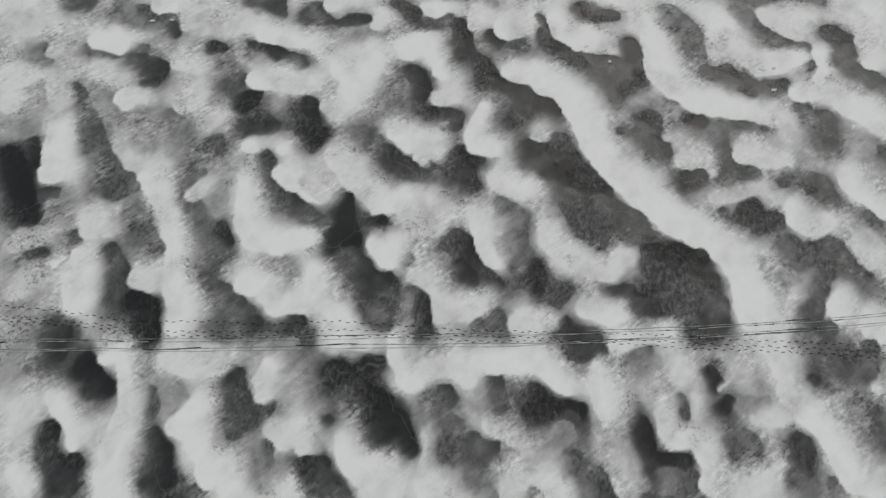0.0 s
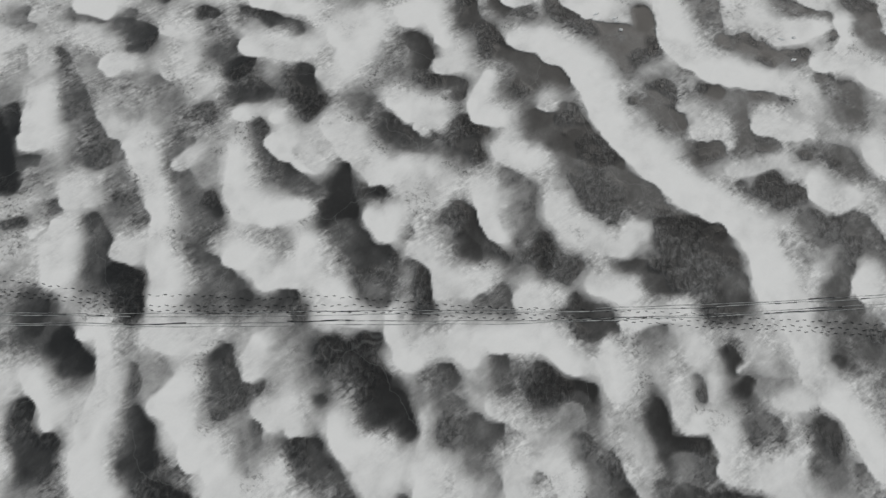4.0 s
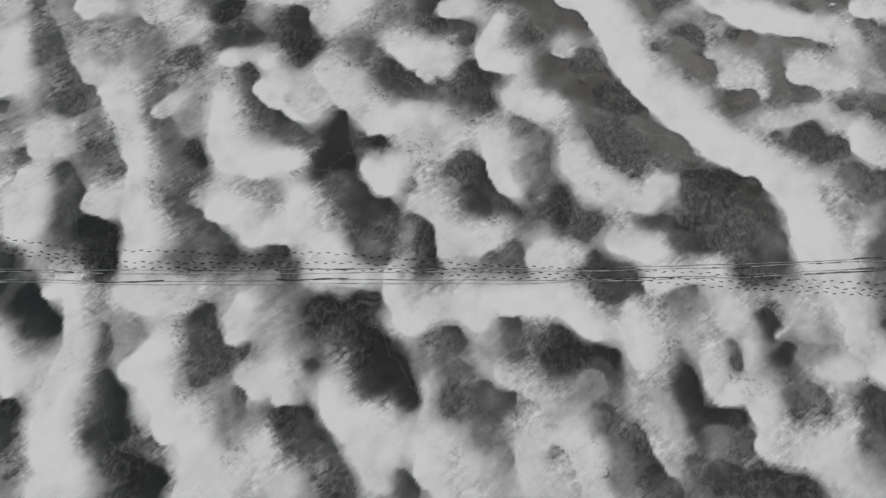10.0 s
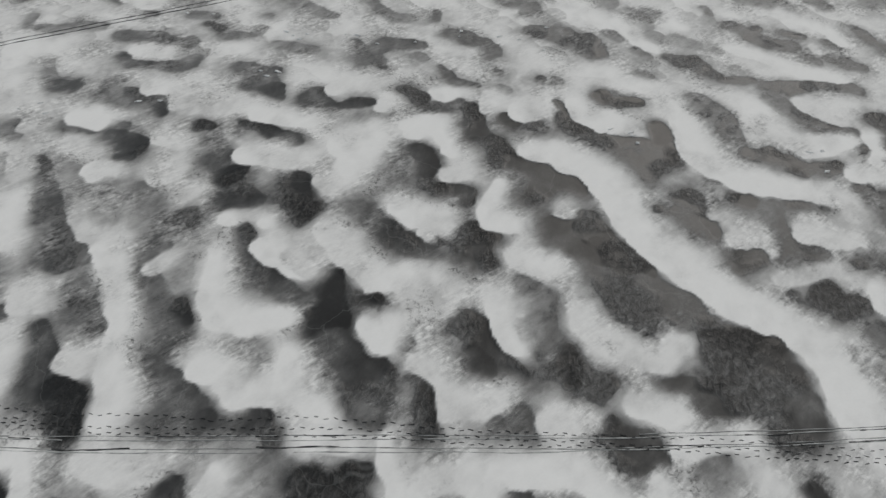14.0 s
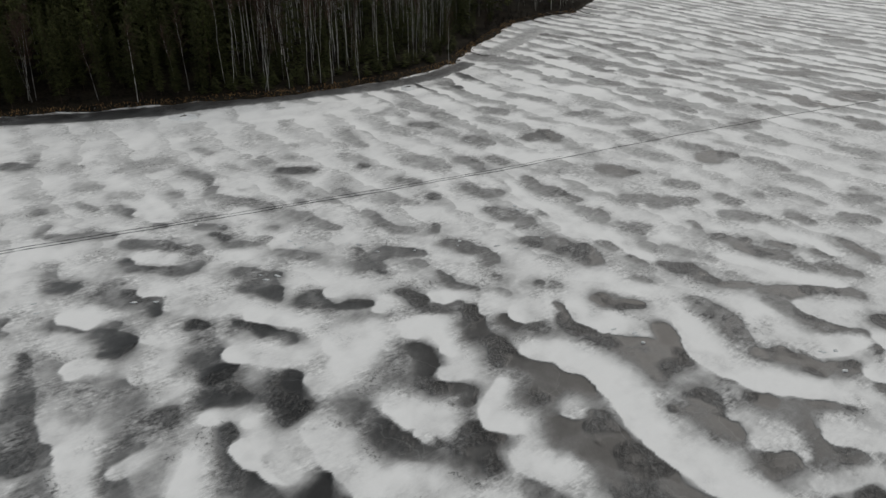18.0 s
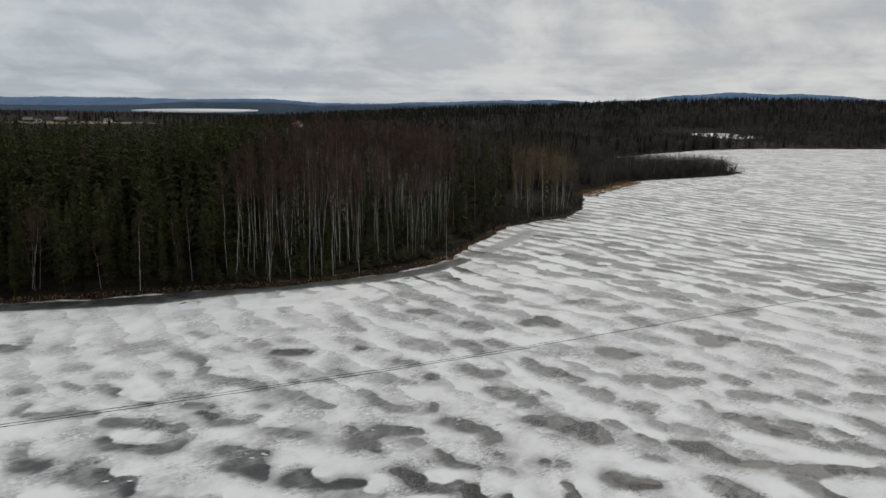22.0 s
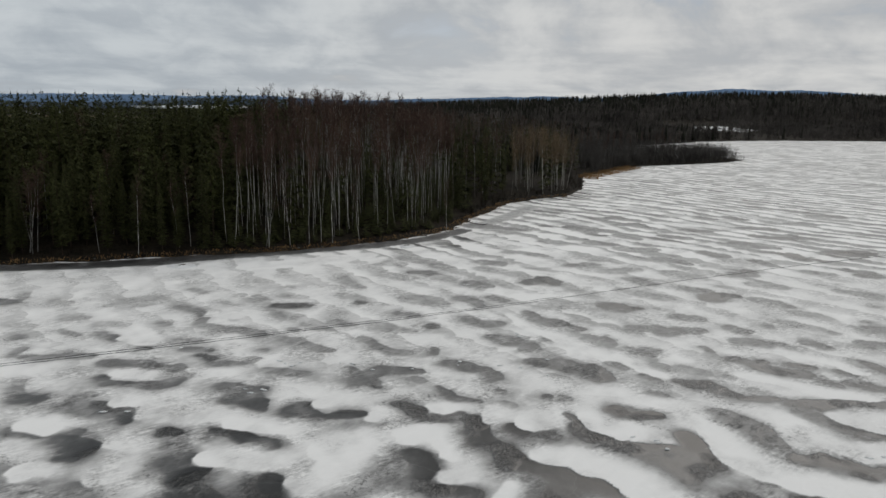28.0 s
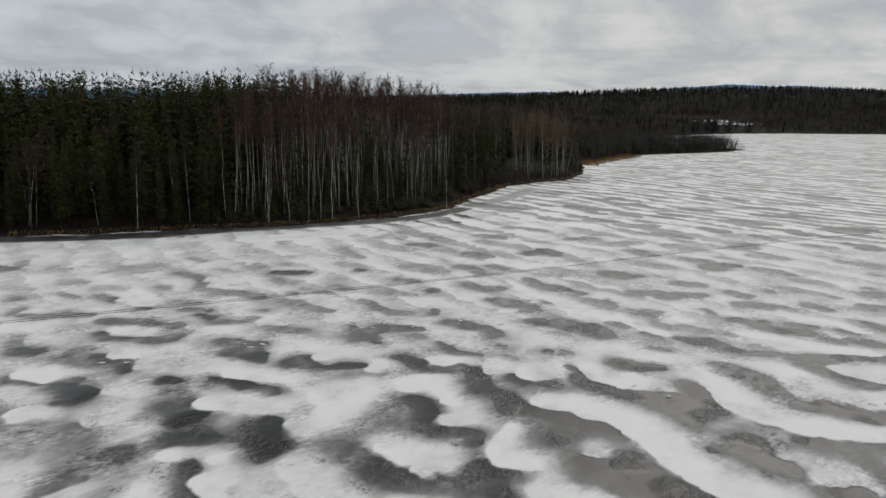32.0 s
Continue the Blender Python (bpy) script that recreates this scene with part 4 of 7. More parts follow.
drift(0.91, 1.0, (54.0, 61.0, 1.0))
drift(0.91, 1.0, (49.6, 54.7, 1.7), (51.5, 53.5, 2.0), (53.2, 51.9, 1.6))
drift(0.86, 1.0, (28.4, 45.9, 1.3), (30.2, 46.7, 1.6), (30.9, 44.8, 1.0))
drift(0.86, 1.0, (36.6, 48.5, 1.6), (35.6, 46.7, 1.4), (37.5, 46.2, 1.3), (40.3, 46.6, 1.2))
drift(0.81, 1.0, (20.0, 62.6, 0.6), (21.1, 62.2, 0.5))
bare_ice(0.41, 0.5, (-38.0, 39.9, 1.3), (-37.3, 41.0, 1.7), (-35.9, 40.7, 0.8))
bare_ice(0.46, 0.5, (-35.0, 36.4, 1.6), (-33.8, 36.4, 0.8), (-34.3, 34.3, 1.2), (-32.9, 35.0, 0.8), (-31.6, 33.0, 0.7))
bare_ice(0.26, 0.5, (-36.8, 32.8, 0.6), (-35.9, 31.5, 0.9), (-35.2, 29.6, 1.2), (-35.2, 27.0, 1.0), (-33.7, 27.0, 1.0))
bare_ice(0.09, 0.5, (-33.1, 26.7, 1.1), (-31.2, 26.4, 0.8), (-31.4, 24.5, 1.2), (-30.9, 23.3, 1.1))
bare_ice(0.46, 0.5, (-41.2, 34.4, 0.5), (-40.5, 32.8, 0.8))
bare_ice(0.31, 0.5, (-45.1, 31.8, 0.6), (-44.0, 32.0, 0.6))
bare_ice(0.61, 0.5, (-43.8, 37.5, 1.3))
bare_ice(0.61, 0.5, (-45.1, 26.1, 1.2))
bare_ice(0.41, 0.5, (-29.8, 40.8, 0.9), (-29.6, 39.4, 0.7), (-28.4, 38.0, 1.0), (-27.1, 35.9, 1.0), (-25.5, 33.8, 1.5), (-26.0, 31.1, 1.5), (-25.4, 29.1, 0.8), (-23.3, 27.3, 1.4), (-21.8, 25.4, 1.8), (-22.8, 24.1, 1.8))
bare_ice(0.26, 0.5, (-24.9, 35.9, 0.5), (-24.0, 33.9, 0.5))
bare_ice(0.31, 0.5, (-19.9, 24.7, 0.7))
bare_ice(0.61, 0.5, (-26.0, 40.9, 0.9), (-25.9, 38.4, 1.0))
bare_ice(0.61, 0.5, (-17.7, 31.3, 1.1), (-17.1, 30.7, 0.9))
bare_ice(0.26, 0.5, (-15.5, 24.9, 0.8), (-15.1, 23.4, 0.9), (-16.0, 23.7, 0.7))
bare_ice(0.31, 0.5, (-40.8, 23.1, 1.0), (-39.6, 23.1, 0.6))
drift(0.81, 1.0, (-28.7, 39.8, 0.9), (-27.9, 40.9, 1.0))
drift(0.91, 1.0, (-23.3, 42.5, 0.8), (-23.1, 39.6, 0.9), (-22.7, 36.7, 1.0), (-21.3, 34.6, 1.4), (-18.7, 34.0, 1.2), (-15.6, 34.8, 1.4))
drift(0.91, 1.0, (-21.2, 29.2, 1.5), (-19.3, 29.0, 1.2), (-17.8, 26.8, 1.3), (-14.8, 26.8, 1.0))
drift(0.91, 1.0, (-19.1, 43.0, 1.1), (-17.3, 41.6, 1.1), (-14.9, 40.1, 1.1))
drift(0.86, 1.0, (-33.0, 29.6, 1.3), (-31.9, 29.0, 1.2))
drift(0.86, 1.0, (-39.6, 35.5, 1.5), (-38.6, 37.0, 1.3), (-37.5, 34.9, 0.7))
drift(0.91, 1.0, (-40.0, 32.1, 1.1), (-39.5, 30.1, 1.8), (-38.8, 26.9, 1.7))
drift(0.91, 1.0, (-41.9, 30.0, 1.3))
bare_ice(0.31, 0.5, (-16.0, 37.9, 0.9), (-14.3, 36.9, 0.8))
bare_ice(0.09, 0.5, (-11.3, 40.2, 0.4), (-11.5, 38.4, 0.9), (-11.4, 36.3, 1.3), (-10.6, 34.9, 1.3), (-12.5, 34.9, 1.0), (-12.4, 33.5, 0.7))
bare_ice(0.16, 0.5, (-8.9, 36.9, 0.4), (-7.0, 37.2, 0.5))
bare_ice(0.26, 0.5, (-10.4, 32.2, 1.6), (-9.1, 30.2, 1.6), (-7.8, 28.9, 1.8), (-6.0, 29.6, 1.1), (-6.5, 27.7, 1.3), (-5.2, 27.1, 0.9))
bare_ice(0.31, 0.5, (-8.8, 26.3, 0.9), (-6.3, 25.1, 0.9))
bare_ice(0.46, 0.5, (-3.5, 28.4, 0.8), (-4.3, 26.8, 0.5))
bare_ice(0.26, 0.5, (-2.3, 28.4, 0.5), (-2.5, 26.5, 0.8), (-2.1, 24.0, 0.9))
bare_ice(0.26, 0.5, (-0.2, 34.1, 0.7), (0.7, 35.2, 0.9), (2.0, 34.5, 0.9), (2.6, 32.8, 0.8), (3.5, 31.5, 0.8), (4.4, 30.2, 0.8), (5.7, 29.6, 0.7))
bare_ice(0.16, 0.5, (1.5, 32.1, 0.5), (2.3, 30.5, 0.8), (2.9, 29.8, 0.6))
bare_ice(0.46, 0.5, (6.1, 39.6, 0.7), (8.4, 38.2, 0.9), (8.0, 36.1, 1.3), (7.6, 33.3, 1.7), (6.4, 34.6, 0.8))
bare_ice(0.21, 0.5, (9.7, 32.0, 0.6), (10.0, 30.7, 0.9), (8.8, 30.3, 0.7), (10.2, 28.7, 0.5))
bare_ice(0.36, 0.5, (12.1, 28.8, 1.0), (13.0, 29.1, 0.7), (12.0, 27.6, 0.6))
bare_ice(0.34, 0.5, (14.3, 40.6, 1.0), (15.5, 39.1, 1.8), (16.0, 37.0, 1.6), (17.1, 35.3, 1.2))
bare_ice(0.56, 0.5, (-4.2, 32.3, 0.8))
bare_ice(0.41, 0.5, (3.8, 24.8, 0.9), (5.6, 25.4, 1.3), (6.2, 24.2, 0.7))
bare_ice(0.26, 0.5, (12.1, 24.6, 0.6), (13.1, 25.6, 0.5))
drift(0.91, 1.0, (-7.8, 34.3, 0.9), (-7.1, 33.6, 1.3), (-6.1, 32.4, 1.2), (-5.6, 34.7, 0.9))
drift(0.86, 1.0, (-4.5, 38.6, 1.3), (-3.2, 37.2, 1.5), (-1.2, 36.5, 1.3), (0.0, 38.0, 0.9))
drift(0.91, 1.0, (3.4, 38.5, 1.1), (4.1, 36.7, 1.3), (4.4, 34.2, 1.3), (5.4, 32.4, 1.0))
drift(0.91, 1.0, (6.5, 42.6, 1.6), (8.5, 41.2, 1.2), (9.8, 41.9, 1.1))
drift(0.86, 1.0, (-2.9, 30.7, 1.1), (-1.0, 28.4, 0.7), (-0.1, 25.9, 1.1), (0.8, 26.6, 1.3), (3.8, 27.3, 1.3))
drift(0.91, 1.0, (-14.0, 30.7, 1.0), (-13.8, 28.1, 1.1), (-12.4, 26.9, 1.1), (-10.5, 25.7, 1.1))
drift(0.86, 1.0, (11.5, 37.2, 0.8), (11.7, 34.8, 1.2), (13.2, 33.4, 1.5), (15.7, 32.2, 1.5), (18.1, 31.5, 1.2), (20.2, 33.6, 1.1))
drift(0.86, 1.0, (8.6, 25.5, 1.5), (11.0, 25.5, 1.1))
drift(0.91, 1.0, (15.6, 27.2, 1.3), (17.7, 26.3, 1.2), (18.9, 26.7, 0.9))
bare_ice(0.16, 0.5, (16.5, 43.6, 1.2), (17.6, 41.4, 1.3))
bare_ice(0.31, 0.5, (17.5, 39.2, 1.6), (18.7, 38.5, 1.9), (21.2, 37.9, 1.3), (22.3, 35.8, 1.0), (20.4, 35.7, 1.0))
bare_ice(0.16, 0.5, (22.5, 32.3, 0.9), (22.7, 34.0, 1.0), (25.2, 33.8, 1.3), (27.0, 33.1, 1.7), (28.3, 33.1, 1.0))
bare_ice(0.26, 0.5, (23.7, 31.7, 1.0), (25.5, 31.1, 1.9), (28.5, 30.5, 1.4))
bare_ice(0.26, 0.5, (17.9, 29.2, 0.4), (20.4, 29.3, 0.7))
bare_ice(0.16, 0.5, (22.2, 29.0, 1.0), (23.3, 28.4, 1.5), (24.4, 27.4, 1.2))
bare_ice(0.31, 0.5, (20.8, 27.4, 0.9), (27.6, 28.5, 1.7), (29.1, 27.9, 1.4), (28.5, 26.0, 1.6), (26.5, 24.7, 1.1))
bare_ice(0.51, 0.5, (21.8, 25.5, 0.7))
bare_ice(0.36, 0.5, (28.1, 43.6, 1.0), (27.3, 42.6, 0.9), (29.8, 43.8, 0.8))
bare_ice(0.36, 0.5, (32.9, 42.6, 0.6), (33.8, 43.9, 1.5), (35.8, 44.2, 1.0))
bare_ice(0.26, 0.5, (34.2, 38.6, 1.0), (35.1, 40.0, 1.2), (36.1, 37.9, 1.2), (37.7, 38.3, 1.0))
bare_ice(0.41, 0.5, (31.7, 39.2, 0.6))
bare_ice(0.36, 0.5, (42.7, 43.6, 1.1), (43.9, 42.9, 1.4), (44.6, 41.4, 1.0), (44.3, 39.9, 0.6))
bare_ice(0.21, 0.5, (42.3, 42.5, 0.4), (42.7, 42.0, 0.3))
bare_ice(0.31, 0.5, (39.3, 43.1, 0.5))
bare_ice(0.41, 0.5, (38.4, 35.1, 1.4), (38.4, 33.4, 1.6), (41.1, 34.2, 1.4), (43.2, 34.9, 1.4), (42.1, 32.8, 1.5), (44.1, 33.5, 1.3), (44.4, 32.2, 1.0), (46.2, 31.6, 0.9))
bare_ice(0.41, 0.5, (41.0, 30.8, 0.9), (39.8, 28.1, 1.0), (38.8, 26.2, 1.2), (38.4, 24.3, 1.5), (40.7, 25.3, 1.0))
bare_ice(0.56, 0.5, (37.4, 31.4, 1.1), (38.2, 29.4, 1.0))
bare_ice(0.41, 0.5, (49.0, 37.9, 0.7), (48.6, 39.0, 0.6))
bare_ice(0.46, 0.5, (46.0, 30.9, 0.9), (46.8, 30.3, 0.7))
drift(0.91, 1.0, (40.3, 39.8, 1.3), (40.7, 38.4, 1.8), (41.8, 37.5, 1.3), (43.9, 38.5, 0.9))
drift(0.81, 1.0, (30.7, 41.0, 0.7), (33.4, 41.5, 0.9), (36.9, 42.7, 0.8), (37.9, 41.1, 1.1))
drift(0.91, 1.0, (47.3, 44.5, 1.2), (47.8, 42.6, 1.3), (49.2, 41.4, 1.3), (50.2, 40.1, 1.1))
drift(0.86, 1.0, (46.9, 35.7, 1.4), (47.3, 33.6, 1.1))
drift(0.91, 1.0, (43.2, 29.5, 0.7), (42.0, 28.3, 0.9), (42.2, 27.2, 1.1))
drift(0.91, 1.0, (45.7, 27.0, 0.9), (45.8, 25.1, 1.3))
drift(0.81, 1.0, (37.0, 27.7, 0.5), (38.4, 30.0, 0.5))
drift(0.81, 1.0, (36.0, 34.0, 0.8), (36.1, 32.7, 0.8))
bare_ice(0.21, 0.5, (-39.6, 23.1, 0.8), (-40.6, 22.2, 0.8), (-39.7, 21.0, 0.7))
bare_ice(0.56, 0.5, (-43.2, 21.2, 1.2))
bare_ice(0.14, 0.5, (-37.0, 19.3, 0.9), (-36.6, 20.2, 0.9), (-35.4, 18.5, 0.9), (-34.0, 17.4, 0.9), (-35.4, 17.3, 0.9))
bare_ice(0.21, 0.5, (-38.6, 13.4, 0.8), (-38.3, 11.3, 1.0), (-36.8, 9.7, 1.2), (-35.9, 8.2, 1.4), (-35.4, 10.3, 0.8))
bare_ice(0.36, 0.5, (-29.2, 17.5, 0.4), (-28.9, 15.8, 0.6), (-29.1, 14.7, 0.5))
bare_ice(0.21, 0.5, (-28.1, 13.1, 0.7), (-27.5, 11.5, 1.2), (-27.4, 9.4, 1.5), (-27.3, 7.9, 1.2), (-25.9, 8.9, 0.8))
bare_ice(0.51, 0.5, (-31.7, 20.3, 0.5), (-30.9, 19.2, 0.5))
bare_ice(0.61, 0.5, (-26.9, 17.5, 0.9), (-26.1, 15.9, 0.8), (-26.9, 15.6, 0.6))
bare_ice(0.26, 0.5, (-21.2, 18.8, 1.1), (-20.6, 17.1, 1.1), (-20.0, 14.9, 1.3), (-20.4, 13.8, 0.8))
bare_ice(0.31, 0.5, (-19.2, 15.2, 0.7), (-17.4, 16.0, 0.5))
bare_ice(0.51, 0.5, (-18.8, 12.2, 0.4), (-18.3, 10.1, 0.5), (-17.8, 8.6, 0.4))
bare_ice(0.46, 0.5, (-17.2, 12.2, 0.5), (-16.8, 10.9, 0.4))
bare_ice(0.51, 0.5, (-16.1, 21.9, 1.2), (-16.5, 20.7, 1.2))
bare_ice(0.21, 0.5, (-11.8, 19.9, 0.8), (-10.7, 19.6, 1.1), (-11.1, 18.4, 0.8))
bare_ice(0.14, 0.5, (-8.4, 20.0, 0.8), (-7.7, 20.9, 0.5), (-6.6, 20.9, 0.5))
bare_ice(0.14, 0.5, (-7.7, 17.9, 1.0), (-6.4, 16.3, 1.4), (-5.8, 14.6, 1.5), (-6.3, 13.5, 1.1))
bare_ice(0.16, 0.5, (-4.7, 15.2, 1.0), (-3.8, 13.6, 0.9), (-3.3, 12.2, 0.6))
bare_ice(0.46, 0.5, (-1.7, 17.5, 0.6), (-1.8, 15.5, 0.6))
bare_ice(0.21, 0.5, (-11.6, 10.7, 0.7), (-13.1, 9.7, 0.8), (-11.9, 8.7, 0.8), (-10.3, 8.2, 0.8))
bare_ice(0.16, 0.5, (-11.7, 14.8, 0.4))
bare_ice(0.51, 0.5, (-23.1, 8.0, 0.8))
drift(0.86, 1.0, (-41.9, 15.5, 1.1), (-41.6, 13.3, 1.1))
drift(0.91, 1.0, (-38.9, 16.7, 0.7), (-37.8, 15.6, 1.1), (-36.5, 14.0, 0.8), (-35.5, 11.9, 0.5))
drift(0.91, 1.0, (-34.6, 20.5, 0.8), (-33.1, 21.5, 1.0), (-32.1, 19.1, 1.0), (-31.1, 15.8, 1.2), (-31.5, 13.5, 1.4), (-31.8, 11.4, 1.2), (-31.8, 8.8, 1.1))
drift(0.91, 1.0, (-40.6, 9.7, 0.9), (-39.6, 8.1, 1.0))
drift(0.91, 1.0, (-24.4, 15.9, 1.1), (-26.0, 14.1, 1.1), (-24.5, 13.1, 1.1), (-23.4, 11.6, 0.9), (-22.0, 9.5, 1.2), (-20.5, 10.1, 1.2), (-19.9, 8.0, 1.2))
drift(0.91, 1.0, (-17.6, 20.0, 1.1), (-18.0, 18.3, 1.2), (-18.0, 17.2, 0.9))
drift(0.86, 1.0, (-16.9, 13.8, 0.7), (-15.6, 12.8, 1.0), (-14.1, 13.9, 1.3), (-13.4, 12.3, 1.1))
drift(0.86, 1.0, (-14.6, 8.4, 0.7))
drift(0.91, 1.0, (-5.1, 23.3, 0.8), (-4.6, 20.9, 1.0), (-3.4, 18.3, 0.8), (-1.4, 20.4, 1.2), (0.3, 20.4, 0.9))
drift(0.91, 1.0, (-9.8, 12.9, 0.7), (-9.3, 11.3, 0.8), (-7.7, 10.0, 1.2), (-6.5, 8.8, 1.3), (-4.7, 9.8, 1.2))
drift(0.86, 1.0, (-1.6, 13.6, 0.5), (-1.5, 12.0, 0.5), (-1.9, 9.9, 0.7), (-0.9, 8.4, 1.2))
drift(0.86, 1.0, (-28.1, 20.7, 1.0), (-25.7, 20.5, 1.5), (-22.9, 20.6, 1.5))
drift(0.91, 1.0, (-10.9, 23.2, 1.1), (-8.0, 22.9, 1.0))
bare_ice(0.36, 0.5, (0.3, 17.5, 1.0), (-0.2, 15.8, 0.8), (1.0, 13.7, 1.3), (0.4, 12.0, 1.1), (2.6, 12.6, 1.4), (3.7, 12.1, 1.1), (4.8, 12.4, 0.7))
bare_ice(0.36, 0.5, (5.2, 19.4, 0.7), (5.5, 18.2, 0.8), (5.7, 16.8, 0.9))
bare_ice(0.26, 0.5, (9.2, 18.3, 0.7), (9.7, 17.2, 0.8), (9.4, 15.8, 0.7))
bare_ice(0.21, 0.5, (10.3, 16.1, 0.8), (10.6, 16.9, 0.6), (12.3, 16.4, 0.7), (13.7, 16.1, 0.6))
bare_ice(0.36, 0.5, (12.8, 15.3, 0.8))
bare_ice(0.56, 0.5, (12.1, 13.9, 1.0))
bare_ice(0.26, 0.5, (13.9, 23.8, 1.2), (15.4, 23.8, 1.1), (14.4, 22.8, 1.4), (16.5, 22.5, 0.6))
bare_ice(0.41, 0.5, (19.1, 21.9, 0.4), (21.2, 22.4, 0.5))
bare_ice(0.36, 0.5, (21.7, 9.8, 1.0), (23.4, 9.9, 1.3), (22.7, 8.8, 1.0))
bare_ice(0.14, 0.5, (20.2, 15.7, 0.3), (19.9, 14.0, 0.8), (20.1, 12.4, 0.8), (20.5, 11.4, 1.0), (22.5, 11.4, 0.8), (23.9, 11.7, 0.6))
bare_ice(0.36, 0.5, (24.1, 17.5, 0.5), (24.3, 16.1, 0.4))
bare_ice(0.16, 0.5, (27.6, 20.4, 0.6), (28.0, 19.0, 0.5))
bare_ice(0.16, 0.5, (28.3, 16.7, 0.7), (29.0, 17.6, 0.4))
bare_ice(0.43, 0.5, (28.9, 13.7, 1.2), (30.5, 13.2, 1.0), (28.7, 12.1, 0.7))
bare_ice(0.56, 0.5, (30.6, 17.0, 0.9), (33.0, 17.7, 0.4))
bare_ice(0.36, 0.5, (35.6, 13.3, 1.1), (35.0, 11.7, 1.3), (34.4, 10.3, 0.9))
bare_ice(0.36, 0.5, (40.7, 23.7, 0.9), (40.0, 21.9, 1.5), (42.1, 22.0, 1.8), (43.6, 20.8, 1.1), (44.8, 23.2, 0.9))
bare_ice(0.21, 0.5, (38.1, 20.1, 0.4))
bare_ice(0.41, 0.5, (43.9, 16.2, 0.8), (43.6, 14.0, 0.8))
bare_ice(0.56, 0.5, (41.3, 16.1, 0.7))
bare_ice(0.41, 0.5, (12.5, 11.5, 0.9), (13.0, 10.7, 1.1), (14.6, 9.7, 1.1), (15.6, 8.7, 1.1))
bare_ice(0.41, 0.5, (4.0, 9.5, 0.5), (3.2, 9.0, 0.7))
bare_ice(0.46, 0.5, (37.9, 9.6, 0.6))
bare_ice(0.51, 0.5, (8.4, 10.1, 0.4))
drift(0.91, 1.0, (0.9, 20.5, 1.1), (2.6, 19.2, 0.9), (3.8, 21.1, 1.1), (6.7, 21.2, 1.3), (9.6, 21.2, 1.3), (11.6, 19.2, 0.8), (12.7, 18.5, 0.7))
drift(0.91, 1.0, (16.0, 20.8, 0.9), (15.6, 19.0, 1.0), (15.9, 17.6, 1.2), (16.3, 16.1, 0.9))
drift(0.91, 1.0, (18.0, 22.9, 0.8), (20.5, 24.2, 1.0), (23.5, 24.6, 1.2))
drift(0.86, 1.0, (24.8, 21.0, 1.1), (24.1, 19.8, 0.9))
drift(0.91, 1.0, (22.3, 17.2, 0.8), (22.4, 14.6, 1.0), (22.8, 13.5, 0.8), (24.8, 14.1, 1.0), (25.8, 13.1, 1.1), (26.4, 11.2, 1.0), (27.0, 9.4, 1.2))
drift(0.86, 1.0, (25.8, 17.8, 0.6), (25.4, 16.1, 0.4))
drift(0.81, 1.0, (28.3, 18.7, 0.3), (29.7, 20.0, 0.3))
drift(0.91, 1.0, (34.8, 24.2, 1.6), (35.3, 21.2, 1.1), (35.6, 18.3, 1.3), (36.8, 16.6, 1.3), (38.2, 15.0, 1.1), (38.9, 12.8, 1.1), (39.7, 10.4, 1.4), (42.1, 10.0, 1.3))
drift(0.86, 1.0, (31.6, 15.9, 0.7), (33.9, 16.0, 0.9))
drift(0.86, 1.0, (33.0, 11.6, 0.5), (31.6, 10.0, 0.9), (30.4, 9.0, 1.0))
drift(0.86, 1.0, (4.3, 14.8, 0.6), (6.0, 14.0, 0.8), (7.1, 13.2, 0.7))
drift(0.76, 1.0, (17.0, 12.4, 0.9), (18.0, 10.8, 0.9), (18.4, 9.2, 0.7))
drift(0.86, 1.0, (6.4, 9.5, 0.9), (9.7, 9.6, 0.9), (11.3, 8.6, 1.0))
drift(0.91, 1.0, (44.6, 19.1, 0.6))
drift(0.81, 1.0, (-55.9, 64.2, 2.3), (-52.7, 64.3, 1.7))
drift(0.81, 1.0, (-52.0, 67.2, 1.0))
drift(0.86, 1.0, (-53.6, 55.7, 2.2), (-51.2, 55.8, 1.3))
drift(0.86, 1.0, (-52.6, 52.0, 1.7))
drift(0.81, 1.0, (-46.8, 52.1, 1.3), (-48.1, 54.6, 1.2))
drift(0.81, 1.0, (-32.6, 65.0, 2.0), (-29.6, 64.6, 1.9), (-27.6, 66.1, 1.5))
drift(0.86, 1.0, (-33.3, 60.8, 0.8), (-33.6, 58.6, 1.3), (-31.4, 57.8, 1.3))
drift(0.81, 1.0, (-43.2, 57.4, 1.3), (-41.1, 55.9, 1.1))
drift(0.81, 1.0, (-27.4, 50.4, 1.1), (-28.5, 49.0, 0.9))
drift(0.76, 1.0, (-46.6, 33.6, 1.6), (-44.2, 34.0, 1.1))
drift(0.76, 1.0, (-44.3, 29.7, 1.3), (-45.6, 28.0, 1.4))
drift(0.81, 1.0, (-41.7, 11.7, 1.0))
drift(0.81, 1.0, (-14.7, 52.7, 1.0), (-13.2, 51.1, 0.9))
drift(0.81, 1.0, (-16.0, 42.0, 1.1), (-14.2, 40.2, 0.9))
drift(0.76, 1.0, (-2.7, 33.7, 0.8))
bare_ice(0.46, 0.5, (-34.0, 6.1, 0.9))
bare_ice(0.16, 0.5, (-25.7, 6.4, 0.8), (-24.3, 6.0, 1.1), (-22.9, 5.2, 1.1), (-23.5, 4.2, 1.4))
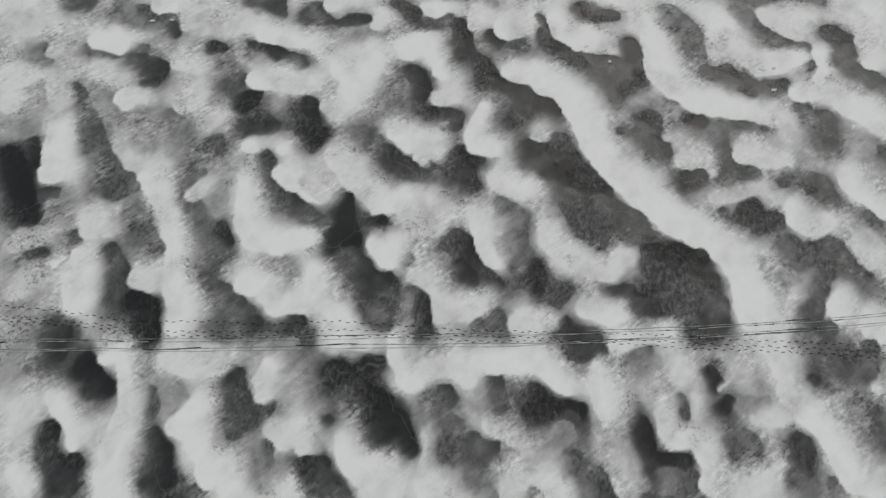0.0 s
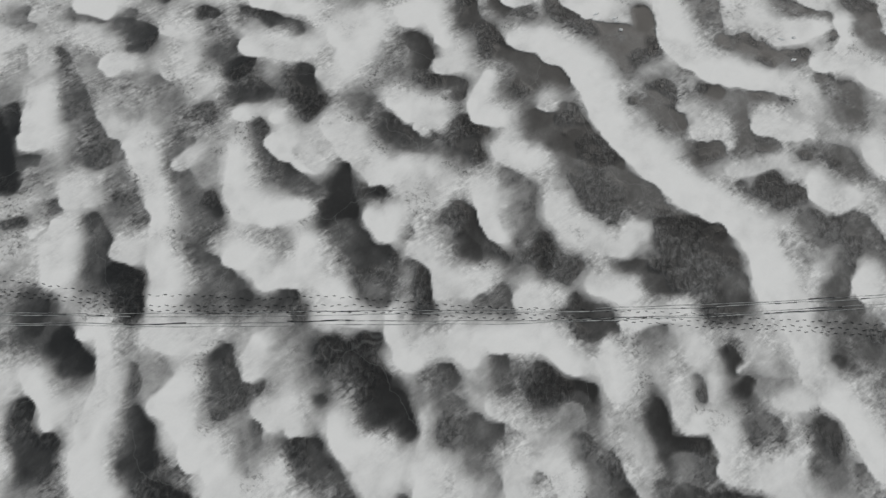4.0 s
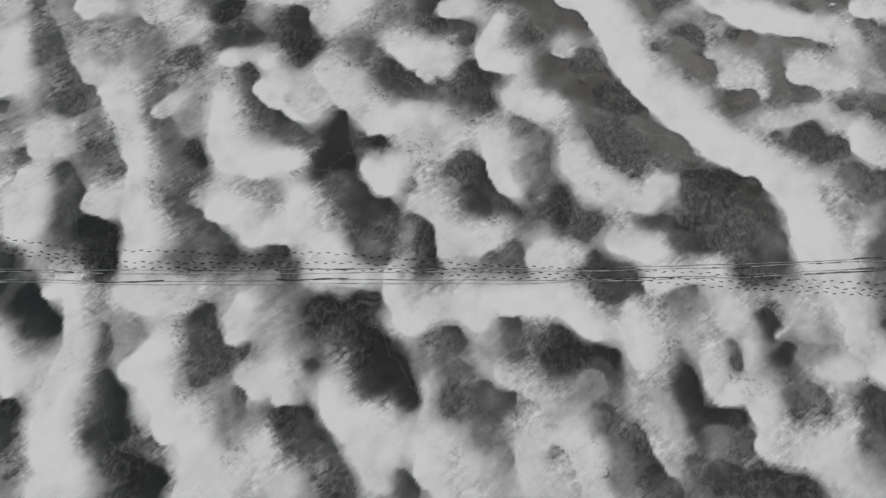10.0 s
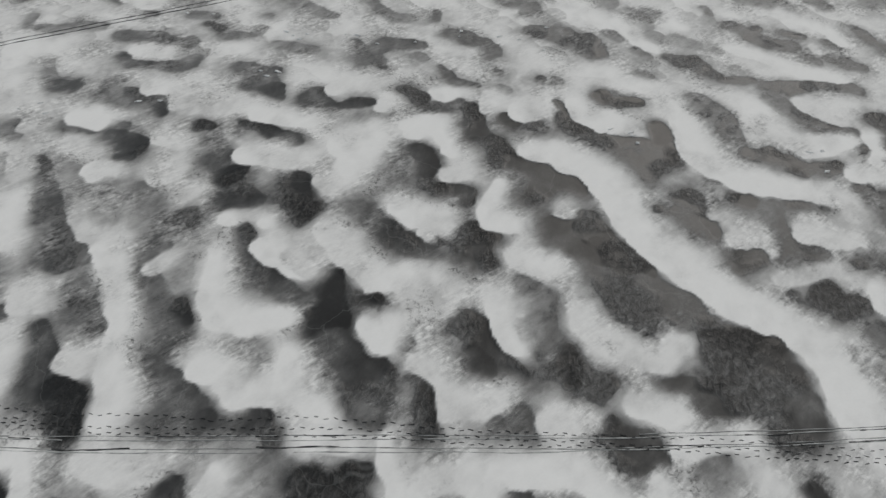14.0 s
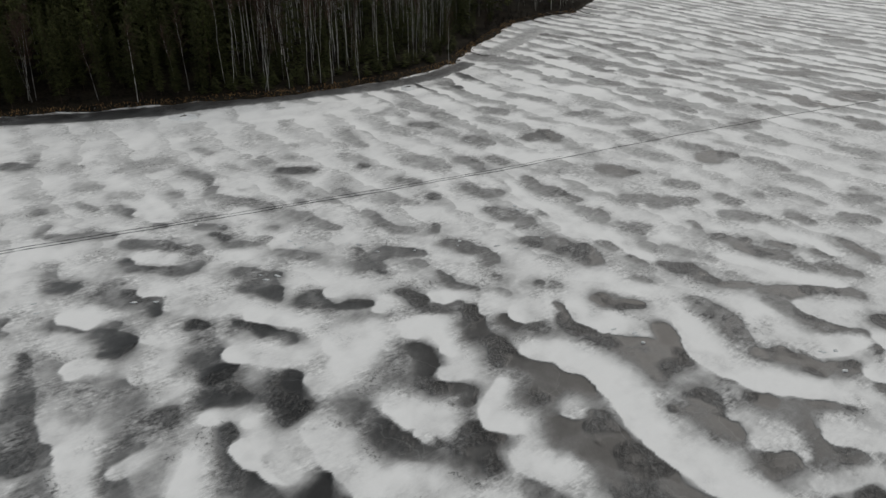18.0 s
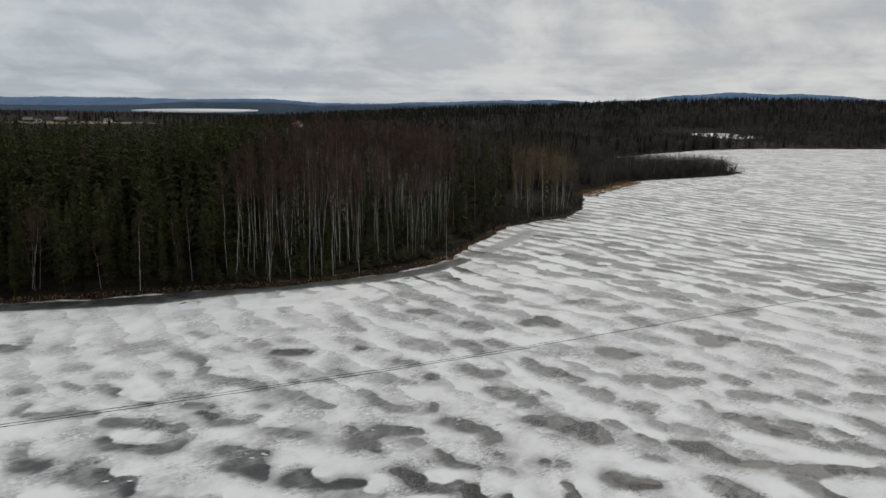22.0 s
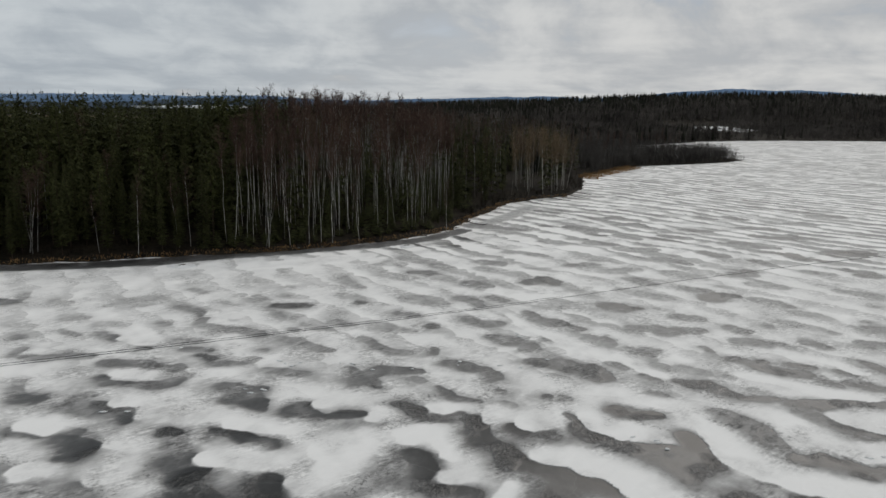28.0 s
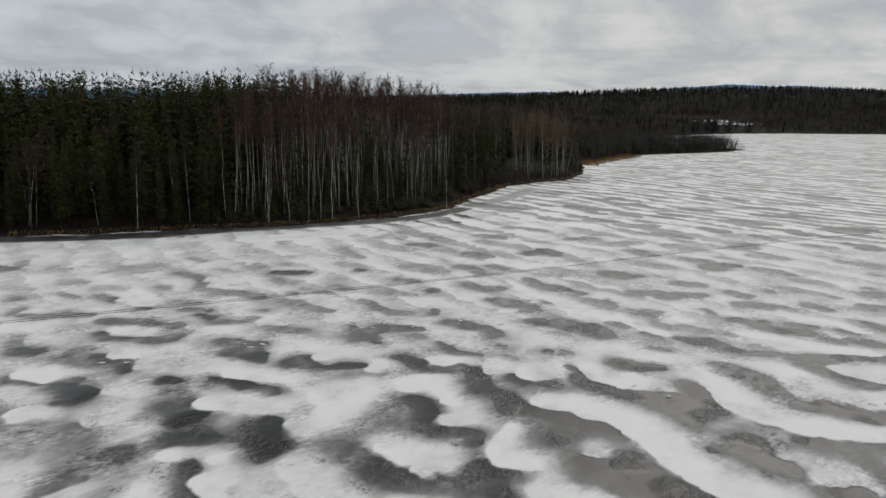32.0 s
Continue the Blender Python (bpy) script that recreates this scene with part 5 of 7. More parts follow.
drift(0.86, 1.0, (-19.1, 6.2, 1.5), (-19.7, 4.7, 1.2), (-16.8, 5.4, 0.9))
drift(0.91, 1.0, (-31.4, 7.9, 1.3), (-30.0, 5.8, 1.8), (-30.4, 4.2, 1.8))
drift(0.86, 1.0, (-15.7, 6.7, 0.8), (-15.0, 7.6, 1.2), (-14.6, 8.0, 0.9))
bare_ice(0.26, 0.5, (-13.2, 10.7, 0.5), (-12.2, 10.3, 0.8), (-11.2, 9.0, 0.9))
bare_ice(0.36, 0.5, (-10.1, 7.8, 0.9), (-8.7, 6.1, 1.1), (-8.1, 4.7, 1.1))
drift(0.81, 1.0, (-13.7, 4.9, 0.9), (-12.5, 5.6, 1.0))
drift(0.91, 1.0, (-6.7, 9.6, 1.7), (-5.7, 7.9, 1.5), (-5.2, 6.2, 1.1))
bare_ice(0.31, 0.5, (-3.4, 6.1, 0.5), (-2.9, 5.1, 0.7))
drift(0.91, 1.0, (-2.2, 8.9, 0.6), (-0.9, 8.1, 1.3), (-1.0, 6.4, 1.3), (0.1, 5.2, 1.0))
bare_ice(0.41, 0.5, (4.0, 9.1, 0.6), (4.9, 7.8, 0.5))
drift(0.86, 1.0, (1.8, 6.9, 1.2), (1.0, 5.6, 0.9))
drift(0.86, 1.0, (6.7, 8.3, 1.1), (7.1, 6.2, 1.1))
bare_ice(0.46, 0.5, (8.7, 8.4, 0.3))
drift(0.91, 1.0, (10.7, 8.9, 1.1), (11.4, 7.2, 1.2), (11.7, 5.5, 1.2))
bare_ice(0.41, 0.5, (14.4, 9.9, 1.1), (14.7, 8.1, 1.1), (14.1, 6.4, 1.0), (15.4, 6.9, 0.9))
bare_ice(0.26, 0.5, (16.5, 6.5, 1.1), (17.5, 5.6, 1.2))
drift(0.81, 1.0, (16.8, 9.9, 0.6), (17.2, 8.6, 0.6), (17.9, 7.4, 0.4))
bare_ice(0.39, 0.5, (22.0, 9.7, 1.3), (23.3, 9.3, 1.0), (20.0, 7.9, 0.6))
bare_ice(0.23, 0.5, (21.6, 7.1, 1.0), (23.7, 6.3, 0.9), (26.0, 6.8, 0.7), (26.7, 6.1, 1.1), (28.0, 6.0, 1.0))
drift(0.91, 1.0, (26.0, 9.6, 1.2), (27.3, 9.0, 1.1), (28.9, 8.5, 0.7))
drift(0.86, 1.0, (31.6, 8.2, 0.9), (31.6, 6.4, 0.9))
bare_ice(0.41, 0.5, (34.7, 10.1, 0.6))


def along(line, x, y):
    """Distance from points to a broken line."""
    best = np.full(x.shape, 1e9)
    for (ax, ay), (bx, by) in zip(line, line[1:]):
        dx, dy = bx - ax, by - ay
        t = np.clip(((x - ax) * dx + (y - ay) * dy) / (dx * dx + dy * dy + 1e-9), 0, 1)
        best = np.minimum(best, np.hypot(x - ax - t * dx, y - ay - t * dy))
    return best


def beside(line, x, y):
    """How far points lie outside a tapering line's rim (negative inside), and how far towards the lee side (-1 to 1)."""
    if len(line) == 1:
        line = (line[0], (line[0][0] + 0.1, line[0][1], line[0][2]))
    best, lee = np.full(x.shape, 1e9), np.zeros(x.shape)
    for (ax, ay, ar), (bx, by, br) in zip(line, line[1:]):
        dx, dy = bx - ax, by - ay
        t = np.clip(((x - ax) * dx + (y - ay) * dy) / (dx * dx + dy * dy + 1e-9), 0, 1)
        ex, ey = x - ax - t * dx, y - ay - t * dy
        d = np.hypot(ex, ey)
        rim = d - (ar + (br - ar) * t)
        lee = np.where(rim < best, (0.78 * ex + 0.62 * ey) / (d + 0.15), lee)
        best = np.minimum(best, rim)
    return best, lee


def steps(lo, hi, fine, grow, to_lo, to_hi):
    mid = list(np.arange(lo, hi, fine))
    s, p, right = fine, mid[-1], []
    while p < to_hi:
        s *= grow
        p += s
        right.append(p)
    s, p, left = fine, lo, []
    while p > to_lo:
        s *= grow
        p -= s
        left.append(p)
    return np.array(left[::-1] + mid + right)


def build_ice():
    xs = steps(-64, 64, 0.2, 1.03, -4700, 4700)
    ys = np.concatenate([steps(-1, 0, 0.25, 1.12, -4600, 0)[:-8], np.arange(-1, 72, 0.19), 72 + np.cumsum(0.19 * 1.01 ** np.arange(255))])
    ys = np.unique(ys)
    p, s = ys[-1], 2.2
    tail = []
    while p < 4800:
        s *= 1.07
        p += s
        tail.append(p)
    ys = np.concatenate([ys, tail])
    X, Y = np.meshgrid(xs, ys)
    x, y = X.ravel(), Y.ravel()
    wx = x + 0.22 * fbm(x / 1.3, y / 1.3, 2, 3) + 0.25 * fbm(x / 5, y / 5, 2, 21)
    wy = y + 0.22 * fbm(x / 1.3, y / 1.3, 2, 11) + 0.25 * fbm(x / 5, y / 5, 2, 31)
    lobes = np.abs(value_noise(x / 2.3, y / 2.3, 71)) * 0.75 + np.abs(value_noise(x / 0.9, y / 0.9, 72)) * 0.25
    beyond = smooth(y, 52, 68)
    snow = 0.72 + 0.22 * beyond + (0.16 - 0.04 * beyond) * fbm(x / 4, y / 5, 3, 41)
    edge = 1 - smooth(np.abs(x), 46 + np.maximum(0, y - 10) * 0.42, 56 + np.maximum(0, y - 10) * 0.47)
    laid = edge * (1 - 0.35 * smooth(y, 66, 80)) * (1 - smooth(y, 125, 165)) * smooth(y, -30, -5)
    # first the broad tones between the stretches, then each stretch with its rims
    shape = []
    weigh = 0.35 + 0.6 * beyond
    total = weigh * snow
    for cover, soft, line, side in LAID:
        px, py, r = [p[0] for p in line], [p[1] for p in line], max(p[2] for p in line)
        reach = r + 5
        box = np.nonzero((x > min(px) - reach) & (x < max(px) + reach) & (y > min(py) - reach) & (y < max(py) + reach))[0]
        out, lee = beside(line, wx[box], wy[box])
        near = np.exp(-(np.maximum(0, out + 0.2 * r) / (1.3 - 0.4 * side * lee)) ** 2)
        total[box] += near * cover
        weigh[box] += near
        shape.append((box, out, 0.5 + 0.5 * lee * side, r))
    snow = total / weigh
    foot_noise = 0.5 + 0.5 * value_noise(x / 3.5, y / 3.5, 75)
    for (cover, soft, line, side), (box, out, steep, r) in zip(LAID, shape):
        out = out - side * (0.25 + 0.45 * steep) * (0.30 - lobes[box]) * min(1.5, 0.5 + 0.3 * r) - (0.22 if side > 0 else 0.08)
        rim = np.minimum(0.16 + soft * (2.8 if side > 0 else 2.4) * (1 - steep) ** 1.8, 2.4 * r)
        m = 1 - smooth(out, -0.55 * rim, 0.5 * rim)
        if side < 0:
            # less cover, so darker ice, at the windward foot of a drift
            foot = steep ** 2 * np.exp(-(np.maximum(0, out) / 1.3) ** 2) * (0.35 + 0.65 * foot_noise[box])
            snow[box] -= 0.15 * foot * (1 - smooth(snow[box], 0.4, 0.68))
        snow[box] += (cover - snow[box]) * m
        laid[box] += (1 - laid[box]) * m * 0.95
    snow -= 0.17 * np.clip(0.12 + fbm(x / 3.0, y / 3.6, 4, 61), 0, 1) * smooth(snow, 0.6, 0.9)
    snow -= 0.12 * np.clip(fbm(x / 5.5, y / 5.5, 2, 85), -0.6, 1) * (1 - smooth(snow, 0.3, 0.6))
    snow += 0.13 * fbm(x / 2.2, y / 2.7, 4, 81) * (1 - smooth(snow, 0.35, 0.65))
    snow += 0.13 * fbm(x / 1.2, y / 1.6, 3, 51) * smooth(snow, 0.0, 0.3) * (1 - smooth(snow, 0.7, 0.95))
    grid = np.clip(snow, 0, 1).reshape(X.shape)
    # loose snow trails off in hairs down the wind, while windward rims stay sharp
    gone = [math.exp(-k / 3.2) for k in range(9)]
    tail = sum(w * np.roll(grid, (round(k * 1.4), round(k * 1.6)), (0, 1)) for k, w in enumerate(gone)) / sum(gone)
    hairs = 0.5 + 0.5 * fbm((0.78 * x + 0.62 * y) / 2.6, (0.78 * y - 0.62 * x) / 0.5, 2, 91)
    patch = 0.5 + 0.5 * value_noise(x / 4.0, y / 4.0, 95)
    trail = np.maximum(0, tail.ravel() - grid.ravel()) * np.clip(0.05 + 0.7 * hairs * (0.3 + patch), 0, 1)
    snow = grid.ravel() + trail
    z = 0.05 * smooth(snow, 0.3, 0.9) * laid
    nx, ny = len(xs), len(ys)
    i = (np.arange(ny - 1)[:, None] * nx + np.arange(nx - 1)[None]).ravel()
    me = mesh_of("lake_ice", np.stack([x, y, z], 1), np.stack([i, i + 1, i + nx + 1, i + nx], 1), [ICE], shade=True)
    for name, values in (("laid", laid), ("snow", snow)):
        me.attributes.new(name, "FLOAT", "POINT").data.foreach_set("value", values.astype(np.float32))
    return tagged(new("lake_ice", me), "frozen lake with wind-blown snow drifts and dark bare ice", "frozen lake", kind="structure")


build_ice()


def ribbon(name, line, width, mat, label, rough_amp=0.05, z=0.056, step=0.25, broken=0.0, seed=1):
    """A narrow uneven strip on the ice along a line, with its own thickness."""
    line = np.array(line, float)
    seg = np.r_[0, np.cumsum(np.hypot(*np.diff(line, axis=0).T))]
    s = np.arange(0, seg[-1], step)
    px, py = np.interp(s, seg, line[:, 0]), np.interp(s, seg, line[:, 1])
    dx, dy = np.gradient(px), np.gradient(py)
    ln = np.hypot(dx, dy)
    nx, ny = -dy / ln, dx / ln
    px, py = px + nx * rough_amp * value_noise(s / 3, s * 0, seed), py + ny * rough_amp * value_noise(s / 3, s * 0, seed)
    w = width * (0.7 + 0.5 * value_noise(s / 0.6, s * 0 + 3, seed)) / 2
    a = np.stack([px - nx * w, py - ny * w, np.full_like(px, z)], 1)
    b = np.stack([px + nx * w, py + ny * w, np.full_like(px, z)], 1)
    lo = np.concatenate([a, b]).copy()
    lo[:, 2] -= 0.05
    k = len(s)
    v = np.concatenate([a, b, lo])
    i = np.arange(k - 1)
    keep = value_noise(s[:-1] / 4, s[:-1] * 0 + 9, seed + 5) > broken * 2 - 1
    i = i[keep]
    f = np.concatenate([np.stack([i, i + 1, k + i + 1, k + i], 1), np.stack([i, 2 * k + i, 2 * k + i + 1, i + 1], 1), np.stack([k + i, k + i + 1, 3 * k + i + 1, 3 * k + i], 1)])
    return tagged(new(name, mesh_of(name, v, f, [mat])), label, "track", kind="stuff")


def footprints(line, seed):
    """A walker's trail: one dark print for each step, left and right of the line."""
    rng = np.random.default_rng(seed)
    line = np.array(line, float)
    seg = np.r_[0, np.cumsum(np.hypot(*np.diff(line, axis=0).T))]
    t, left, out = 0.0, 1, Tri()
    while t < seg[-1]:
        x, y = np.interp(t, seg, line[:, 0]), np.interp(t, seg, line[:, 1])
        x2, y2 = np.interp(t + 0.4, seg, line[:, 0]), np.interp(t + 0.4, seg, line[:, 1])
        a = math.atan2(y2 - y, x2 - x) + rng.normal(0, 0.12) - 0.12 * left
        c, s = math.cos(a), math.sin(a)
        x, y = x - s * 0.07 * left, y + c * 0.07 * left
        long, wide = rng.uniform(0.18, 0.25), rng.uniform(0.035, 0.05)
        ring = []
        for k in range(8):
            u, w = long * math.cos(k * math.pi / 4), wide * math.sin(k * math.pi / 4) * (1.25 if k in (1, 0, 7) else 0.85)
            ring.append((x + c * u - s * w, y + s * u + c * w, 0.064))
        base = [(p[0], p[1], 0.03) for p in ring]
        f = [(0, k, k + 1) for k in range(1, 7)]
        for k in range(8):
            f += [(8 + k, 8 + (k + 1) % 8, (k + 1) % 8), (8 + k, (k + 1) % 8, k)]
        out.add(ring + base, f)
        t += rng.uniform(0.70, 0.84)
        left = -left
    me = out.mesh("footprint_trail", [SLUSH])
    tagged(new("footprint_trail", me), "trail of dark slushy boot prints across snow and ice", "footprints", kind="stuff")


footprints([(-75, 28), (-40.2, 25.5), (-32.4, 24.5), (-24.0, 24.8), (-18.9, 24.5), (-12.0, 25.1), (-5.0, 24.8), (1.6, 24.4), (10.1, 24.4), (20.1, 24.4), (25.0, 24.3), (31.0, 24.0), (38.3, 23.9), (75, 23)], 1)
footprints([(-75, 26.5), (-39.9, 24.4), (-36.4, 24.2), (-29.7, 23.5), (-19.8, 23.8), (-8.9, 24.2), (-1.9, 24.0), (3.1, 23.8), (10.0, 23.8), (15.0, 23.6), (20.0, 23.8), (29.9, 23.4), (38.2, 23.3), (75, 22)], 2)
footprints([(-75, 26), (-39.8, 24.0), (-36.2, 23.8), (-29.6, 23.0), (-18.7, 23.3), (-4.9, 23.6), (3.1, 23.2), (10.0, 23.4), (17.5, 23.4), (24.8, 23.0), (38.1, 22.8), (75, 21)], 3)
WHEELS = [
    [(-70, 21.5), (-39.3, 22.5), (-33.0, 22.6), (-11.8, 23.5), (10.1, 24.3), (17.6, 24.8), (25.2, 25.3), (32.9, 25.9), (38.9, 26.4), (80, 31)],
    [(-70, 21.2), (-39.2, 22.3), (-29.4, 22.4), (-11.8, 23.1), (10.0, 24.1), (17.6, 24.5), (25.2, 25.0), (32.8, 25.7), (38.9, 26.1), (80, 30.7)],
    [(-70, 20.3), (-35.6, 21.6), (-29.3, 21.6), (-11.7, 22.5), (-2.4, 22.8), (10.0, 23.2), (17.5, 23.7), (25.0, 24.2), (38.7, 25.4), (80, 30)],
    [(-70, 20), (-35.1, 21.4), (-28.2, 21.4), (-11.7, 22.1), (-1.9, 22.5), (5.0, 22.7), (17.5, 23.5), (25.0, 24.0), (38.6, 25.1), (80, 29.7)],
]
for k, line in enumerate(WHEELS):
    ribbon("wheel_track", line, 0.09, WET, "faint grey wheel track pressed into the snow", seed=k, broken=0.12)
    ribbon("wheel_track", line, 0.12, SLUSH, "dark slushy stretches of a wheel track", 0.12, 0.062, seed=k + 9, broken=0.76)
SKI = [(-140, 40), (-60.6, 75.3), (-45.7, 82.5), (-27.0, 91.5), (-10.5, 99.5), (8.3, 109.2), (19.0, 115.5), (43.2, 129.2), (56.9, 136.4), (72.1, 144.8), (100.1, 158.5), (200, 208)]
ribbon("sled_track", SKI, 0.24, SLUSH, "narrow dark sled track across the ice", 0.12, seed=21, step=0.8)
ribbon("sled_track", [(x - 0.3, y + 0.75) for x, y in SKI[:7]], 0.17, SLUSH, "second narrow runner line of a sled track", 0.12, seed=22, step=0.8)

# ---- the land ----
SHORE = [(-2600, -300), (-900, 40), (-300, 98), (-160, 112), (-93, 129), (-78, 134), (-68, 138), (-52, 144.5), (-40, 149), (-28, 156.5), (-16, 165), (-8, 174), (-2, 181), (3, 199), (17, 237), (31, 255), (42, 262),
         (53, 288), (64, 345), (108, 420), (141, 442), (193, 481), (212, 503), (200, 540), (150, 520), (105, 560), (118, 630), (200, 720), (290, 828), (350, 876), (445, 926), (600, 972), (1100, 1040), (2600, 1100)]
RING = SHORE + [(2600, 4800), (-2600, 4800)]


def inland(x, y):
    """Signed distance to the shore, positive on land."""
    x, y = np.asarray(x, float), np.asarray(y, float)
    d = along(SHORE, x, y)
    inside = np.zeros(x.shape, bool)
    for (ax, ay), (bx, by) in zip(RING, RING[1:] + RING[:1]):
        hit = ((ay > y) != (by > y)) & (x < (bx - ax) * (y - ay) / (by - ay + 1e-12) + ax)
        inside ^= hit
    return np.where(inside, d, -d)


def bump(x, y, cx, cy, rx, ry, h):
    return h * np.exp(-((x - cx) / rx) ** 2 - ((y - cy) / ry) ** 2)


def ground(x, y):
    """Height of the land."""
    x, y = np.asarray(x, float), np.asarray(y, float)
    d = inland(x, y) + 1.5 * fbm(x / 6, y / 6, 2, 5) * smooth(np.hypot(x, y - 150), 900, 300)
    low = 0.5 * smooth(d, -0.3, 2) + 1.5 * smooth(d, 2, 30)
    back = smooth(d, 2, 75)
    hill = back * (bump(x, y, -45, 230, 60, 75, 14.5) + bump(x, y, -150, 225, 75, 75, 11) + bump(x, y, 10, 290, 45, 60, 3))
    ridge = smooth(d, 10, 400) * (bump(x, y, 640, 1620, 740, 330, 58) + bump(x, y, 1500, 1800, 700, 400, 40) + bump(x, y, -100, 1800, 300, 300, 10))
    farm = bump(x, y, -560, 1200, 420, 260, 4)
    h = low + hill + ridge + farm + smooth(d, 20, 120) * (1.5 + 1.5 * fbm(x / 120, y / 120, 3, 8))
    return np.where(d > -0.3, h, -0.6)


def build_land():
    xs = steps(-130, 90, 2.0, 1.035, -2590, 2590)
    ys = np.concatenate([steps(90, 300, 2.0, 1.03, -290, 4790)])
    X, Y = np.meshgrid(xs, ys)
    x, y = X.ravel(), Y.ravel()
    z = ground(x, y) + np.where(inland(x, y) > 0, 0.25 * fbm(x / 3, y / 3, 2, 4), 0)
    nx, ny = len(xs), len(ys)
    i = (np.arange(ny - 1)[:, None] * nx + np.arange(nx - 1)[None]).ravel()
    f = np.stack([i, i + 1, i + nx + 1, i + nx], 1)
    f = f[z[f].max(1) > -0.5]
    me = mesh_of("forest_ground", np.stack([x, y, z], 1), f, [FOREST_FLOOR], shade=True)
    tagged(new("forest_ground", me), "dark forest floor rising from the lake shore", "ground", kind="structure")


build_land()

# distant hills, a far lake


def hill_line(name, mat, label, y, tops, depth, seed, rough):
    """A long rise of land with a wooded skyline. tops: places along x with the crest's height."""
    xs = np.linspace(tops[0][0] - 250, tops[-1][0] + 400, 520)
    top = np.interp(xs, [p[0] for p in tops], [p[1] for p in tops])
    top = np.convolve(np.pad(top, 8, mode="edge"), np.hanning(17) / np.hanning(17).sum(), mode="valid")
    top = top + rough * 0.7 * fbm(xs / 210, xs * 0, 4, seed) + rough * 0.14 * value_noise(xs / 9, xs * 0, seed)
    rows, prof = [], ((-1.2, -0.1), (0.0, 0.55), (0.5, 0.88), (1.0, 1.0), (1.5, 0.4))
    for f, g in prof:
        rows.append(np.stack([xs, np.full_like(xs, y + depth * (f - 1)), top * g - (2 if g < 0 else 0)], 1))
    v = np.concatenate(rows)
    k = len(xs)
    i = (np.arange(len(prof) - 1)[:, None] * k + np.arange(k - 1)[None]).ravel()
    tagged(new(name, mesh_of(name, v, np.stack([i, i + 1, i + k + 1, i + k], 1), [mat], shade=True)), label, "hill", kind="structure")


# both rises carry their haze as blue in the base colour
hill_line("backdrop_hills_far", FAR_HILL_HAZE, "long wooded hills on the far horizon with painted blue haze", 4250,
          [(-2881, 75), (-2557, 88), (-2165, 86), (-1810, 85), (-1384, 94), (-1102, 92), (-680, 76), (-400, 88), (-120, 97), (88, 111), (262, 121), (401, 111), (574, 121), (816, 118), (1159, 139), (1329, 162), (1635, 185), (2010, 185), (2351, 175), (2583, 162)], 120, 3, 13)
hill_line("backdrop_hills_near", NEAR_HILL_HAZE, "dark forested rise in the distance with painted blue-grey haze", 3900,
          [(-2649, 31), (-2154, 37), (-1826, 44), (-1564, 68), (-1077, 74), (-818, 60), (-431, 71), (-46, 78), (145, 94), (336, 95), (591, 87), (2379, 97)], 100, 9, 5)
ang = np.arange(36) * 2 * np.pi / 36
wave = 1 + 0.12 * fbm(np.cos(ang) * 2.5, np.sin(ang) * 2.5, 3, 9)
far_lake = np.stack([-1275 + 255 * np.sign(np.cos(ang)) * np.abs(np.cos(ang)) ** 0.7 * wave, 3320 + 360 * np.sin(ang) * wave, 25 + 6 * np.sin(ang) + 1.5 * np.cos(ang)], 1)
far_lake = np.concatenate([far_lake, [(-1275, 3320, 25), (-1275, 3320, 17)], far_lake - (0, 0, 6)])
far_rim = [(k, (k + 1) % 36) for k in range(36)]
lake_faces = [(a, c, 36) for a, c in far_rim] + [(c + 38, a + 38, 37) for a, c in far_rim] + [(a, a + 38, c + 38) for a, c in far_rim] + [(a, c + 38, c) for a, c in far_rim]
tagged(new("backdrop_lake", mesh_of("backdrop_lake", far_lake, lake_faces, [SNOW])), "white frozen lake far behind the woods", "frozen lake", kind="structure")

# ---- trees ----


def bent(h, lean, wob, k, rng):
    """A slightly crooked stem of k points."""
    t = np.linspace(0, 1, k)
    a = rng.uniform(0, 6.28)
    off = wob * np.cumsum(rng.normal(0, 1, (k, 2)), 0) / k ** 0.5
    off -= off[0]
    return np.stack([lean * t * h * math.cos(a) + off[:, 0], lean * t * h * math.sin(a) + off[:, 1], t * h], 1)


def on(path, t):
    u = np.linspace(0, 1, len(path))
    return np.array([np.interp(t, u, path[:, k]) for k in range(3)])


